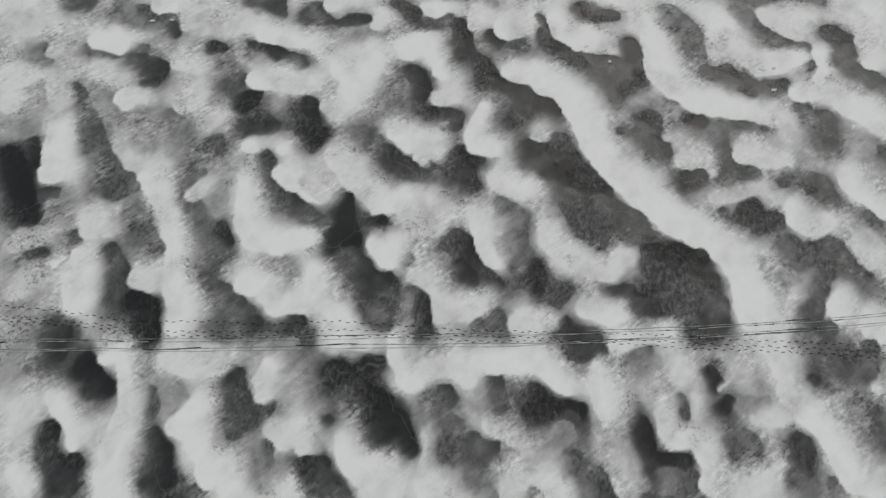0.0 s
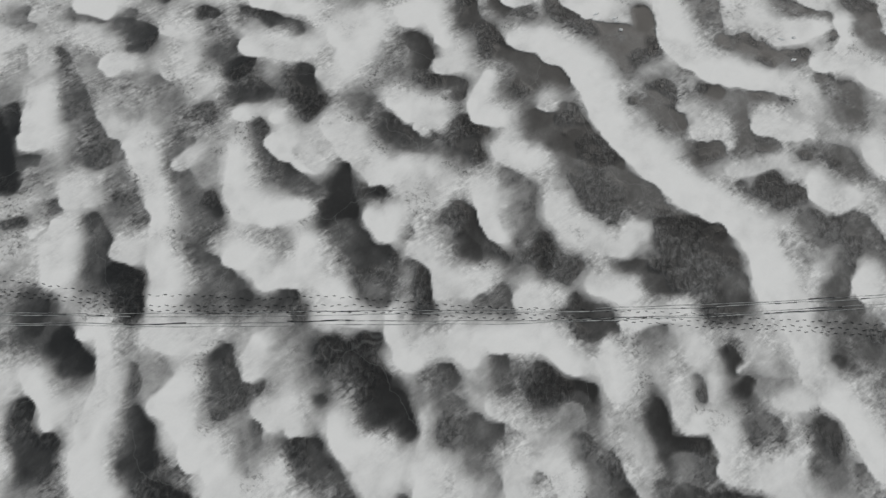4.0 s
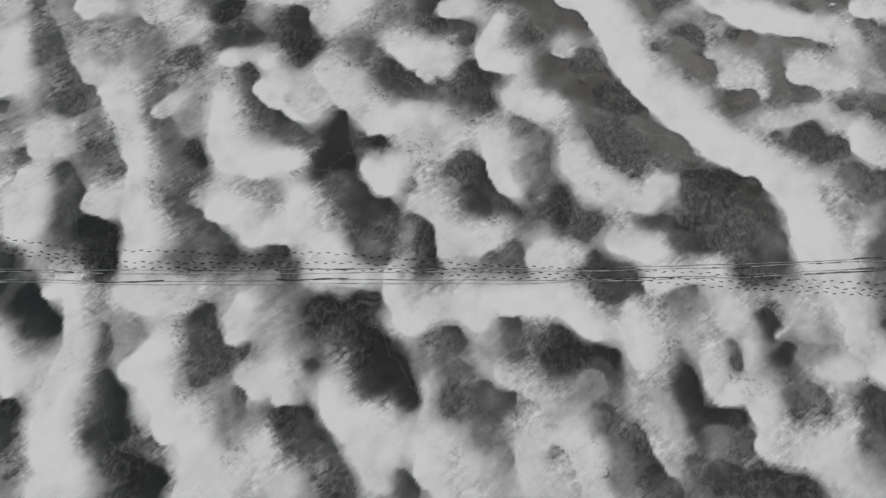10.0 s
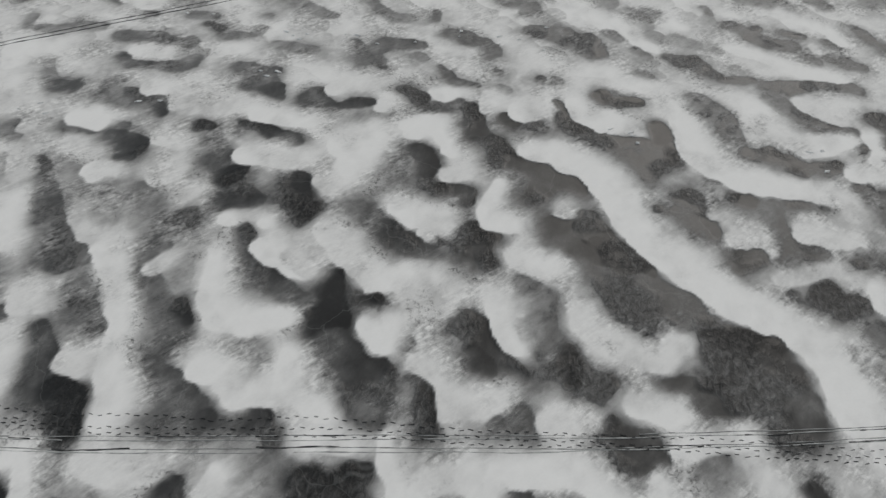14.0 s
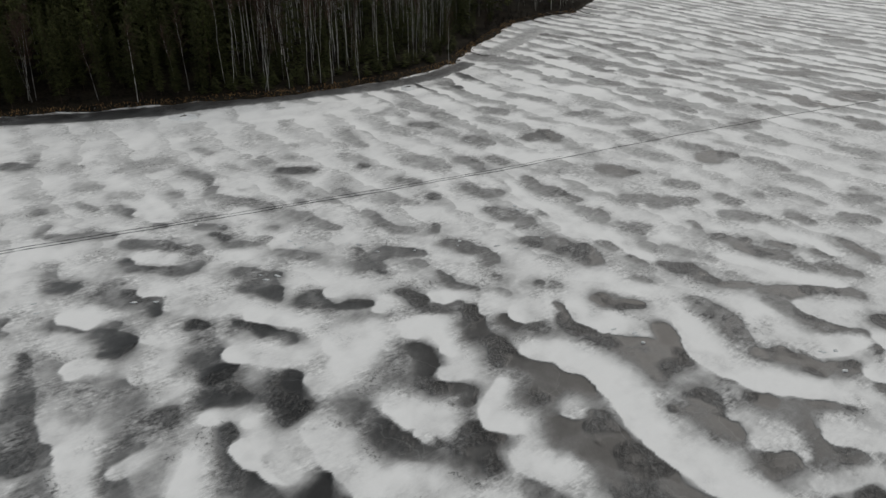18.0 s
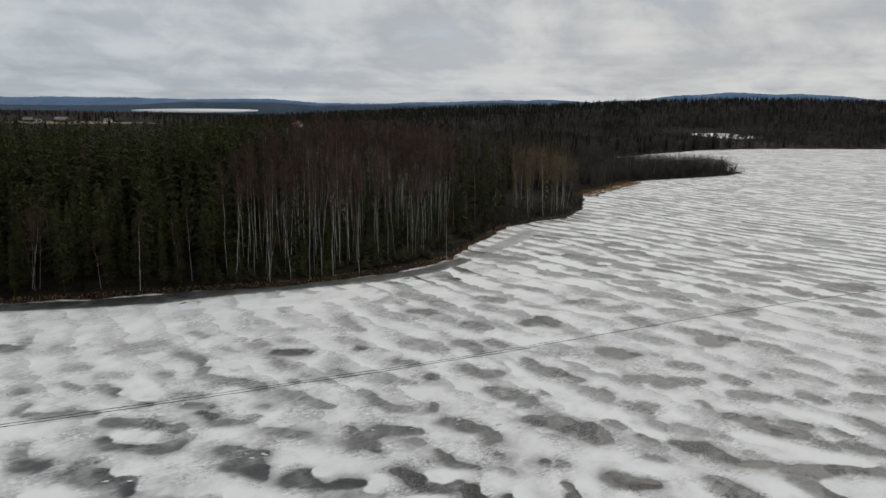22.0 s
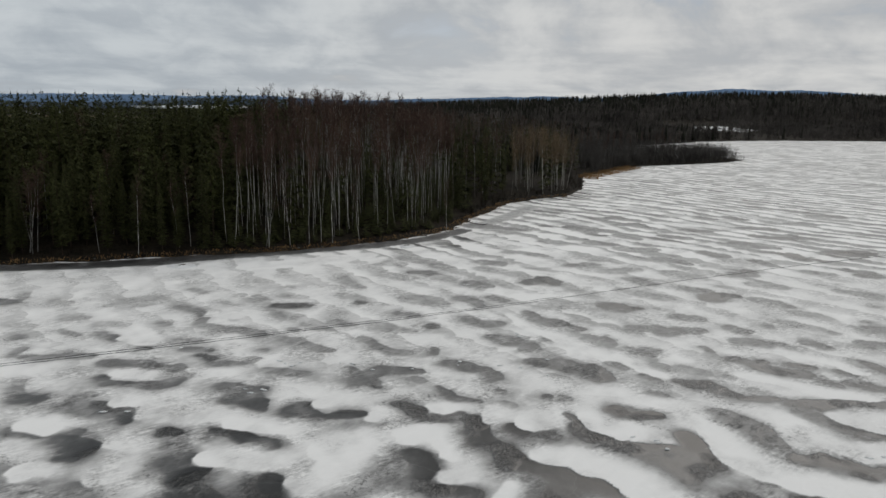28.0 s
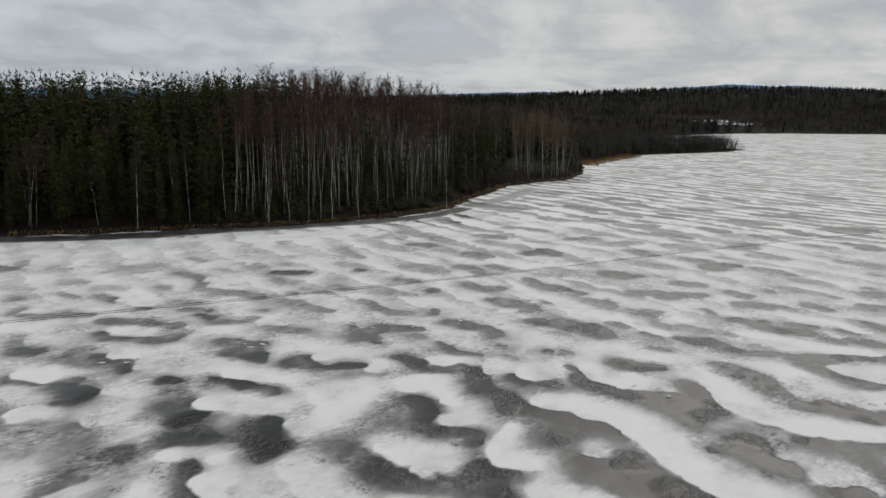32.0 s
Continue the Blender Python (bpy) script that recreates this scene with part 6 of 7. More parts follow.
def birch_shape(seed, h=22.0, lean=0.03, crown=0.45, twigs=900, spread=2.0, limbs=40, thick=1.0, girth=1.0, crook=0.35):
    """Stem and crown of a leafless birch: steep limbs that end in hanging fine twigs."""
    rng = np.random.default_rng(seed)
    stem, top = Tri(), Tri()
    path = bent(h, lean, crook, 9, rng)
    r0 = 0.0034 * h * girth
    stem.tube(path - (0, 0, 0.3) * (np.arange(9) == 0)[:, None], r0 * (1 - 0.93 * np.linspace(0, 1, 9) ** 0.9), 6)
    ends = []
    for k in range(limbs):
        t = crown + (1 - crown) * (k + rng.random()) / limbs
        a = rng.uniform(0, 6.28)
        ln = spread * (1.15 - 0.75 * abs((t - crown) / (1 - crown) - 0.35)) * rng.uniform(0.6, 1.2)
        p = on(path, t)
        q = p + np.array([math.cos(a) * ln * 0.5, math.sin(a) * ln * 0.5, ln * 0.95])
        e = q + np.array([math.cos(a) * ln * 0.5, math.sin(a) * ln * 0.5, ln * 0.35])
        top.tube([p, q, e], [0.035, 0.02, 0.006], 3, 1)
        ends.append((p, q, e))
    for k in range(twigs):
        p, q, e = ends[rng.integers(len(ends))]
        s = rng.random()
        o = p + (q - p) * s * 2 if s < 0.5 else q + (e - q) * (s * 2 - 1)
        d = rng.normal(0, 1, 3) * (0.55, 0.55, 0.35) + (0, 0, 0.45)
        top.blade(o, o + d * rng.uniform(0.5, 1.0), thick * rng.uniform(0.02, 0.036), 0, rng.normal(size=3))
    return stem, top


def spruce_shape(seed, h=22.0, wide=2.4, tiers=22, arms=7, low=0.12):
    """Stem and crown of a spruce: whorls of drooping boughs, each fringed with hanging sprays."""
    rng = np.random.default_rng(seed)
    stem, top = Tri(), Tri()
    path = bent(h, 0.01, 0.08, 5, rng)
    stem.tube(path - (0, 0, 0.3) * (np.arange(5) == 0)[:, None], 0.0075 * h * (1 - 0.95 * np.linspace(0, 1, 5)), 6)
    for k in range(tiers):
        t = low + (0.985 - low) * k / (tiers - 1)
        reach = wide * (1 - (t - low) / (1 - low)) ** 0.68 * min(1, 0.55 + (t - low) * 3) + 0.12
        count = max(3, int(arms * (0.5 + 0.6 * (1 - t))))
        for j in range(count):
            a = 2 * math.pi * (j + rng.random() * 0.8) / count + k * 0.7
            ln = reach * rng.uniform(0.65, 1.15)
            p = on(path, t) + (0, 0, rng.uniform(-0.3, 0.3))
            d = np.array([math.cos(a), math.sin(a), rng.uniform(-0.45, -0.05)])
            e = p + d * ln
            top.spray(p, e, (ln * 0.5 + 0.1) * (1.0 if tiers < 20 else 0.55), 0.1 * ln)
            for u in (0.45, 0.72, 0.95):
                o = p + (e - p) * u
                side = np.array([-d[1], d[0], 0])
                for sgn in (-1, 1):
                    g = side * sgn * ln * 0.3 * rng.uniform(0.6, 1.1) + d * ln * 0.15 - (0, 0, rng.uniform(0.15, 0.45))
                    top.blade(o, o + g, 0.2 if tiers < 20 else 0.13, 0, (0, 0, 1) if rng.random() < 0.4 else d)
    top.blade(path[-1] - (0, 0, 0.4), path[-1] + (0, 0, 0.7), 0.12)
    return stem, top


def pine_shape(seed, h=21.0, wide=2.3, low=0.3):
    """Stem and crown of a Scots pine: bare lower stem, open tufted crown."""
    rng = np.random.default_rng(seed)
    stem, top = Tri(), Tri()
    path = bent(h, 0.02, 0.2, 6, rng)
    stem.tube(path - (0, 0, 0.3) * (np.arange(6) == 0)[:, None], 0.0075 * h * (1 - 0.85 * np.linspace(0, 1, 6)), 6)
    for k in range(58):
        t = low + (1 - low) * (k + rng.random()) / 58
        a = rng.uniform(0, 6.28)
        shape = (1 - ((t - low) / (1 - low)) ** 1.3) ** 0.6 * 0.85 + 0.18
        ln = wide * shape * rng.uniform(0.45, 1.0)
        p = on(path, t)
        e = p + np.array([math.cos(a) * ln, math.sin(a) * ln, ln * rng.uniform(0.05, 0.5)])
        top.tube([p, e], [0.035, 0.012], 3, 1)
        for j in range(26):
            o = p + (e - p) * rng.uniform(0.3, 1.05) + rng.normal(0, 0.16, 3)
            d = rng.normal(0, 1, 3) * (0.4, 0.4, 0.24) + (0, 0, 0.2)
            d *= 0.3 + 0.7 * min(1.0, shape)
            top.spray(o - d * 0.3, o + d, 0.24, 0.03)
    for j in range(9):
        o = path[-1] - (0, 0, rng.uniform(0, 0.6))
        top.spray(o, o + rng.normal(0, 0.16, 3) + (0, 0, 0.45), 0.16, 0.02)
    return stem, top


def shrub_shape(seed, h=4.0, stems=13, twigs=150):
    """A leafless bush of many thin stems."""
    rng = np.random.default_rng(seed)
    out = Tri()
    for k in range(stems):
        a, r = rng.uniform(0, 6.28), rng.uniform(0.1, 0.42)
        hh = h * rng.uniform(0.6, 1.05)
        b = np.array([math.cos(a) * 0.3, math.sin(a) * 0.3, -0.2])
        q = b + np.array([math.cos(a) * r * hh * 0.4, math.sin(a) * r * hh * 0.4, hh * 0.6])
        e = q + np.array([math.cos(a) * r * hh * 0.5, math.sin(a) * r * hh * 0.5, hh * 0.42])
        out.tube([b, q, e], [0.035, 0.022, 0.006], 3)
        for j in range(twigs // stems):
            s = rng.uniform(0.25, 1)
            o = b + (q - b) * s * 1.6 if s < 0.62 else q + (e - q) * (s - 0.62) / 0.38
            d = rng.normal(0, 1, 3) * (0.4, 0.4, 0.25) + (0, 0, 0.4)
            out.blade(o, o + d * rng.uniform(0.5, 1.1), rng.uniform(0.025, 0.05))
    return out


def tree_thing(name, label, category, group, shapes, stem_mats, crown_mats):
    """An Empty with a trunk and a crown."""
    stem, top = shapes
    ob = tagged(new(name), label, category, group)
    mesh_part("trunk", stem.mesh("trunk", stem_mats, True), ob)
    mesh_part("crown", top.mesh("crown", crown_mats), ob)
    return ob


KINDS = {
    "birch": [tree_thing("birch_tree", "tall leafless birch with white trunk at forest edge", "tree", "birches of the shore forest", birch_shape(s, 22, 0.02 + 0.02 * (s % 3), 0.58 + 0.05 * (s % 3), 820, 1.7), [BIRCH_BARK], [TWIGS, TWIGS]) for s in range(5)],
    "young": [tree_thing("young_birch", "slender leaning white birch at the waterline", "tree", "young birches on the shore", birch_shape(20 + s, 12, 0.05 + 0.03 * s, 0.45, 330, 1.3, 20, 1.0, 1.45, 0.16), [BIRCH_BARK], [TWIGS, TWIGS]) for s in range(3)],
    "aspen": [tree_thing("aspen_tree", "leafless aspen with pale grey trunk and olive twigs", "tree", "aspens on the point", birch_shape(40 + s, 22, 0.05, 0.46, 950, 2.5, 60, 1.1, 1.35), [ASPEN_BARK], [ASPEN_TWIGS, ASPEN_TWIGS]) for s in range(3)],
    "spruce": [tree_thing("spruce_tree", "dark green spruce with drooping boughs in dense forest", "tree", "spruces of the shore forest", spruce_shape(60 + s, 22, 2.1 + 0.3 * (s % 3), 34, 10), [TRUNK], [SPRUCE, TRUNK]) for s in range(4)],
    "pine": [tree_thing("pine_tree", "dark green pine with bare lower trunk", "tree", "pines of the shore forest", pine_shape(80 + s), [TRUNK], [PINE, TRUNK]) for s in range(4)],
}
BUSH = []
for s in range(4):
    bush = tagged(new("bush", shrub_shape(100 + s).mesh("bush", [SHRUB])), "bare brown leafless bush at the shoreline", "bush", "bushes on the shore")
    BUSH.append(bush)
used = set()


def plant(kind, x, y, height, width=1.0, sink=0.0, turn=None, tilt=(0, 0)):
    """Sets a tree of a kind on the ground."""
    models = KINDS[kind] if kind != "bush" else BUSH
    k = int(RNG.integers(len(models)))
    base = {"birch": 22, "young": 12, "aspen": 22, "spruce": 22, "pine": 21, "bush": 4}[kind]
    s = height / base
    z = float(ground(x, y)) - sink
    m = pose(x, y, z, tilt[0], tilt[1], RNG.uniform(0, 360) if turn is None else turn) @ Matrix.Diagonal((s * width, s * width, s, 1))
    if (kind, k) in used:
        return copy_thing(models[k], m)
    used.add((kind, k))
    models[k].matrix_basis = m
    return models[k]


def scatter(count, x0, x1, d0, d1, gap, seed, y1=700, y0=90):
    """Random places on land between two distances from the shore, no two nearer than gap."""
    rng = np.random.default_rng(seed)
    xs, ys = rng.uniform(x0, x1, count * 60), rng.uniform(y0, y1, count * 60)
    d = inland(xs, ys)
    ok = (d > d0) & (d < d1)
    out, cells = [], {}
    for x, y in zip(xs[ok].tolist(), ys[ok].tolist()):
        i, j = int(x // gap), int(y // gap)
        near = [q for u in (-1, 0, 1) for v in (-1, 0, 1) for q in cells.get((i + u, j + v), ())]
        if all((x - a) ** 2 + (y - b) ** 2 > gap * gap for a, b in near):
            out.append((x, y))
            cells.setdefault((i, j), []).append((x, y))
            if len(out) >= count:
                break
    return out


def canopy(x, y):
    """Height of a tree that reaches the forest's even roof, at most full-grown."""
    roof = np.interp(x, [-140, -98, -70, -55, -35, -15, 0, 20, 60], [33.6, 34.1, 35.3, 35.8, 35.4, 34.0, 32.5, 31.5, 26])
    return float(np.clip(roof - float(ground(x, y)) - 0.5 + RNG.normal(0, 0.45), 9, 25))


# named birches along the waterline
for x, y, h, lean in [(-92.4, 138.2, 15, 9), (-91.2, 137.4, 14, 6), (-91.0, 138.6, 13, 4), (-78.5, 140.4, 12, 5), (-69.7, 139.9, 12, 4), (-63.6, 147.3, 13, 5), (-61.7, 148.6, 13, 3), (-44.7, 149.7, 15, 6), (-44.1, 150.3, 17, 3), (-40.0, 153.4, 11, 2), (-24.7, 161.2, 12, 0), (-3.6, 179.0, 10, -3)]:
    plant("young", x, y, h * 1.08, tilt=(0, -lean))
for x, y, h in [(-35.7, 154.4, 21), (-33.4, 157.4, 23), (-30.7, 157.7, 22), (-30.3, 164.9, 24), (-19.2, 175.2, 22), (-12.3, 181.7, 20), (-10.2, 186.4, 20), (-14.5, 184, 19), (-46.5, 157, 20), (-27, 170, 23)]:
    plant("birch", x, y, h)
# birch stand
for x, y in scatter(250, -58, -4, 7, 85, 2.0, 1, 275):
    plant("birch", x, y, canopy(x, y), RNG.uniform(0.8, 1.2), tilt=(RNG.normal(0, 1.6), RNG.normal(0, 1.6)))
for x, y in scatter(24, -6, 32, 6, 60, 3.2, 2, 330):
    plant("birch", x, y, RNG.uniform(17, 22))
for x, y in scatter(26, -130, -60, 5, 50, 4.5, 22, 260):
    plant("birch", x, y, canopy(x, y) * RNG.uniform(0.6, 0.8))
# aspens on the point
for x, y in scatter(30, 20, 53, 5, 28, 3.4, 3, 303, 255):
    plant("aspen", x, y, RNG.uniform(18.5, 23.5), RNG.uniform(0.85, 1.2), tilt=(RNG.normal(0, 2.5), RNG.normal(0, 3.0)))
# conifers
for x, y in scatter(290, -140, -56, 4, 70, 2.5, 4, 260):
    plant("pine" if RNG.random() < 0.25 else "spruce", x, y, min(canopy(x, y) - 1, RNG.uniform(14, 19) + min(8.0, float(inland(x, y)) * 0.13)), RNG.uniform(0.95, 1.2))
# small spruces among the birches, partly added to darken the stand's base
for x, y in scatter(60, -58, 0, 5, 40, 3.0, 5, 250):
    plant("spruce", x, y, RNG.uniform(5, 11), 1.2)
for x, y in [q for q in scatter(170, -6, 60, 5, 80, 2.8, 6, 400) if not (q[0] > 17 and inland(*q) < 32)]:
    plant("spruce" if RNG.random() < 0.7 else "pine", x, y, RNG.uniform(12, 20))
# bushes along the water and on the spit
for x, y in scatter(150, -140, 62, 0.6, 7, 1.3, 7, 360):
    plant("bush", x, y, RNG.uniform(1.4, 3.6))
for x, y in scatter(95, 0, 62, 1, 14, 1.6, 8, 360, 180):
    plant("bush", x, y, RNG.uniform(2.5, 4.5) if 18 < x < 50 else RNG.uniform(3.5, 6.5))
for x, y in scatter(120, -62, 2, 6, 34, 2.4, 88, 230):
    plant("bush", x, y, RNG.uniform(2.5, 5.5))
THICKET = [shrub_shape(130 + s, 4.0, 11, 120).arrays() for s in range(4)]
rows = []
for x, y in scatter(520, 70, 214, 1.0, 30, 1.5, 9, 545, 350):
    s = (14.5 - 5.0 * (x - 70) / 144 + RNG.uniform(-2.5, 1.5)) / 4 * min(1.0, 0.42 + max(0.0, 214 - x) / 34)
    rows.append((RNG.integers(4), x, y, float(ground(x, y)), s, s * 0.85, RNG.uniform(0, 6.28)))
join_copies("spit_thicket", THICKET, rows, [THICKET_STEMS], "leafless grey-brown thicket covering the low spit", "thicket")
for x, y in scatter(34, 66, 165, 3, 40, 4, 10, 520, 340):
    plant("birch", x, y, RNG.uniform(14, 20), 0.8)


# woods behind, told apart only as a mass
def far_templates():
    out = []
    for s in range(4):
        stem, top = spruce_shape(200 + s, 20, 2.8, 11, 6, 0.1)
        v, f, m = top.arrays()
        out.append((v, f, m))
    for s in range(4):
        stem, top = birch_shape(220 + s, 20, 0.03, 0.45, 260, 2.0, 9, 2.6)
        a, b = stem.arrays(), top.arrays()
        out.append((np.concatenate([a[0], b[0]]), np.concatenate([a[1], b[1] + len(a[0])]), np.concatenate([a[2] + 1, np.where(b[2] == 0, 2, 1)])))
    for s in range(3):
        stem, top = spruce_shape(240 + s, 18, 2.6, 4, 3, 0.1)
        t = Tri()
        for k in range(5):
            z0, r = 18 * (0.08 + 0.19 * k), 2.5 * (1 - 0.17 * k)
            ring = [(r * math.cos(j * 1.2566 + k) * RNG.uniform(0.7, 1.2), r * math.sin(j * 1.2566 + k) * RNG.uniform(0.7, 1.2), z0 - RNG.uniform(0, 1)) for j in range(5)]
            t.add(ring + [(0, 0, min(19.0, z0 + 6.5))], [(j, (j + 1) % 5, 5) for j in range(5)])
        out.append(t.arrays())
    for s in range(3):
        t = Tri()
        t.blade((-0.12, 0, -0.5), (0, 0, 16), 0.26, 1, (0, 1, 0))
        for k in range(84):
            z = RNG.uniform(0.5, 15)
            o = np.array([RNG.normal(0, 0.8), RNG.normal(0, 0.8), z])
            t.blade(o, o + (RNG.normal(0, 0.8), RNG.normal(0, 0.8), RNG.uniform(1.2, 3.4)), 0.42, 2)
        out.append(t.arrays())
    return out


WOOD = far_templates()
rng = np.random.default_rng(31)
rows = []
for x, y in scatter(1700, -260, 70, 10, 190, 2.4, 11, 470, 100):
    conif = x < -56 or RNG.random() < (0.3 if -56 <= x <= 0 else 0.6)
    if inland(x, y) < 60 and -140 < x < 60 and RNG.random() < 0.35:
        continue
    rows.append((rng.integers(0, 4) if conif else rng.integers(4, 8), x, y, float(ground(x, y)), canopy(x, y) / 20 * rng.uniform(0.93, 1.02), rng.uniform(0.85, 1.15), rng.uniform(0, 6.28)))
for x, y in scatter(820, -240, -54, 36, 150, 2.4, 12, 400, 130):
    rows.append((rng.integers(0, 4), x, y, float(ground(x, y)), (canopy(x, y) + 1.2) / 20 * rng.uniform(0.98, 1.03), rng.uniform(1.15, 1.6), rng.uniform(0, 6.28)))
join_copies("inner_forest", WOOD, rows, [SPRUCE, PALE_STEM, TWIGS], "dense mixed forest of spruce and bare birch behind the shore", "forest")


# young spruces under the birches, partly added to darken gaps between trunks
rows = []
for x, y in scatter(420, -60, 4, 4, 55, 1.9, 13, 260):
    rows.append((rng.integers(0, 4), x, y, float(ground(x, y)) - 0.2, rng.uniform(0.16, 0.5) if inland(x, y) > 12 else rng.uniform(0.12, 0.3), rng.uniform(0.5, 0.85), rng.uniform(0, 6.28)))
join_copies("spruce_undergrowth", WOOD, rows, [SPRUCE, PALE_STEM, TWIGS], "dark young spruces under the birches, partly added to darken gaps", "undergrowth")


def wide_wood(name, count, x0, x1, y0, y1, birch, seed, label, keep=lambda x, y, d: True, small=1.0):
    rng = np.random.default_rng(seed)
    xs, ys = rng.uniform(x0, x1, count * 4), rng.uniform(y0, y1, count * 4)
    ds = inland(xs, ys)
    ok = np.nonzero(ds > 3)[0]
    zs = ground(xs, ys)
    rows = []
    for k in ok:
        if not keep(xs[k], ys[k], ds[k]):
            continue
        b = rng.random() < birch
        if (-0.70 < xs[k] / ys[k] < -0.44 and 560 < ys[k] < 1340 and rng.random() < 0.93) or (abs(xs[k] / ys[k] + 0.24) < 0.022 and 600 < ys[k] < 1200):
            continue
        rows.append((rng.integers(11, 14) if b else rng.integers(8, 11), xs[k], ys[k], zs[k] - 0.3, rng.uniform(0.75, 1.15) * small, rng.uniform(0.9, 1.4), rng.uniform(0, 6.28)))
        if len(rows) >= count:
            break
    join_copies(name, WOOD, rows, [DARK_SPRUCE, PALE_STEM, WOOD_MIX], label, "forest")


wide_wood("mid_forest", 2900, -700, 330, 330, 900, 0.72, 41, "mixed woodland behind the shore forest", lambda x, y, d: not (-90 > x > -420 and 700 < y < 860) and not (x > 62 and y < 600) and not (-330 < x < -90 and 860 < y and abs(x * 1200 / y + 288) < 40))
wide_wood("bay_forest", 6200, 100, 1500, 560, 1420, 0.97, 42, "leafless woodland along the far bay shore", lambda x, y, d: d < 420 and not (x < 215 and y < 600) and not (330 < x < 470 and 930 < y < 1260 and (x * 7.3) % 1 < 0.8), 0.85)
wide_wood("ridge_slope_wood", 4200, -400, 1700, 1040, 1600, 0.8, 45, "grey leafless wood on the lower ridge slope", lambda x, y, d: 330 < d < 560 and not (370 < x < 520 and y < 1210))
wide_wood("ridge_forest", 6500, -400, 1700, 1140, 1900, 0.12, 43, "dark conifer forest covering the far ridge", lambda x, y, d: d > 470 and not (370 < x < 520 and y < 1210))
wide_wood("plain_forest", 2800, -2300, 200, 850, 2500, 0.45, 44, "distant patchwork of woods on low land", lambda x, y, d: fbm(np.array(x / 180), np.array(y / 180), 2, 3) > -0.1 and not (-830 < x < -560 and 1130 < y < 1330) and not (abs(x + 288) < 45 and 1080 < y < 1215))


# ---- along the water ----
def waterline(t):
    """A place on the near shore, t from 0 to 1, and the way inland."""
    line = np.array(SHORE[3:20], float)
    seg = np.r_[0, np.cumsum(np.hypot(*np.diff(line, axis=0).T))]
    s = t * seg[-1]
    x, y = np.interp(s, seg, line[:, 0]), np.interp(s, seg, line[:, 1])
    x2, y2 = np.interp(s + 1, seg, line[:, 0]), np.interp(s + 1, seg, line[:, 1])
    dx, dy = x2 - x, y2 - y
    ln = math.hypot(dx, dy) + 1e-9
    return x, y, -dy / ln, dx / ln


def grass_strip(name, label, count, t0, t1, d0, d1, tall, mat, seed):
    rng = np.random.default_rng(seed)
    out = Tri()
    for k in range(count):
        x, y, nx, ny = waterline(rng.uniform(t0, t1))
        thick = 0.5 + 0.5 * float(value_noise(np.array(x / 5), np.array(y / 5), seed))
        if rng.random() > thick + 0.15:
            continue
        d = rng.uniform(d0, d1)
        p = np.array([x + nx * d, y + ny * d, 0])
        p[2] = 0.5 * float(smooth(d, -0.3, 2)) - 0.05
        out.blade(p, p + (rng.normal(0, 0.3), rng.normal(0, 0.3), rng.uniform(0.5, 1.0) * tall), rng.uniform(0.1, 0.22))
    tagged(new(name, out.mesh(name, [mat])), label, "grass", kind="stuff")


grass_strip("shore_grass", "rust-brown dry grass tufts along the waterline", 3000, 0.10, 0.62, -0.4, 2.6, 0.7, REED, 61)
grass_strip("reed_bed", "pale brown dry reeds standing at the bay edge", 3600, 0.78, 0.985, -7.0, 3.0, 1.7, REED, 62)


def boulder(seed, size):
    rng = np.random.default_rng(seed)
    bm = bmesh.new()
    bmesh.ops.create_icosphere(bm, subdivisions=2, radius=1.0)
    for v in bm.verts:
        n1 = noise.noise(v.co * 1.3 + Vector((seed, 0, 0)))
        v.co = v.co * (0.85 + 0.4 * n1)
        v.co.z *= 0.6
    return bm


STONES = []
for k in range(46):
    x, y, nx, ny = waterline(RNG.uniform(0.06, 0.66))
    d = RNG.uniform(-0.8, 1.4)
    px, py = x + nx * d, y + ny * d
    s = RNG.uniform(0.2, 0.62)
    m = pose(px, py, max(0.02, float(ground(px, py))) + s * 0.1, 0, 0, RNG.uniform(0, 360)) @ Matrix.Diagonal((s * RNG.uniform(0.9, 1.5), s, s, 1))
    if k < 5:
        ob = part("shore_stone", boulder(k, 1), STONE)
        tagged(ob, "rounded grey boulder half set in shore ice", "stone", "boulders on the shore")
        STONES.append(ob)
        ob.matrix_basis = m
    else:
        copy_thing(STONES[k % 5], m)


def fallen_tree(x, y, turn, length, seed):
    """A bare trunk that has toppled from the bank onto the ice."""
    rng = np.random.default_rng(seed)
    ob = tagged(new("fallen_tree"), "toppled bare tree lying across the lake ice", "fallen tree", "fallen trees at the point")
    stem, arms = Tri(), Tri()
    t = np.linspace(0, 1, 7)
    path = np.stack([t * length, 0.25 * np.sin(t * 4 + seed), 1.0 * (1 - t) ** 2 + 0.16], 1)
    stem.tube(path, 0.17 * (1 - 0.8 * t), 7)
    for k in range(22):
        u = rng.uniform(0.3, 1)
        p = on(path, u)
        e = p + (rng.uniform(0.3, 1.4), rng.normal(0, 0.9), abs(rng.normal(0, 0.55)) - 0.05)
        arms.tube([p, e], [0.035, 0.008], 3)
    mesh_part("trunk", stem.mesh("trunk", [DRIFTWOOD], True), ob)
    mesh_part("branches", arms.mesh("branches", [SHRUB]), ob)
    ob.matrix_basis = pose(x, y, 0.0, 0, 0, turn)


for k, (x, y, turn, ln) in enumerate([(30, 254.5, -28, 13), (35, 257.5, -20, 11), (41.5, 262, -35, 10), (22, 244.5, -42, 9), (1.5, 193, -30, 6), (46, 272, -30, 8)]):
    fallen_tree(x, y, turn, ln, k)


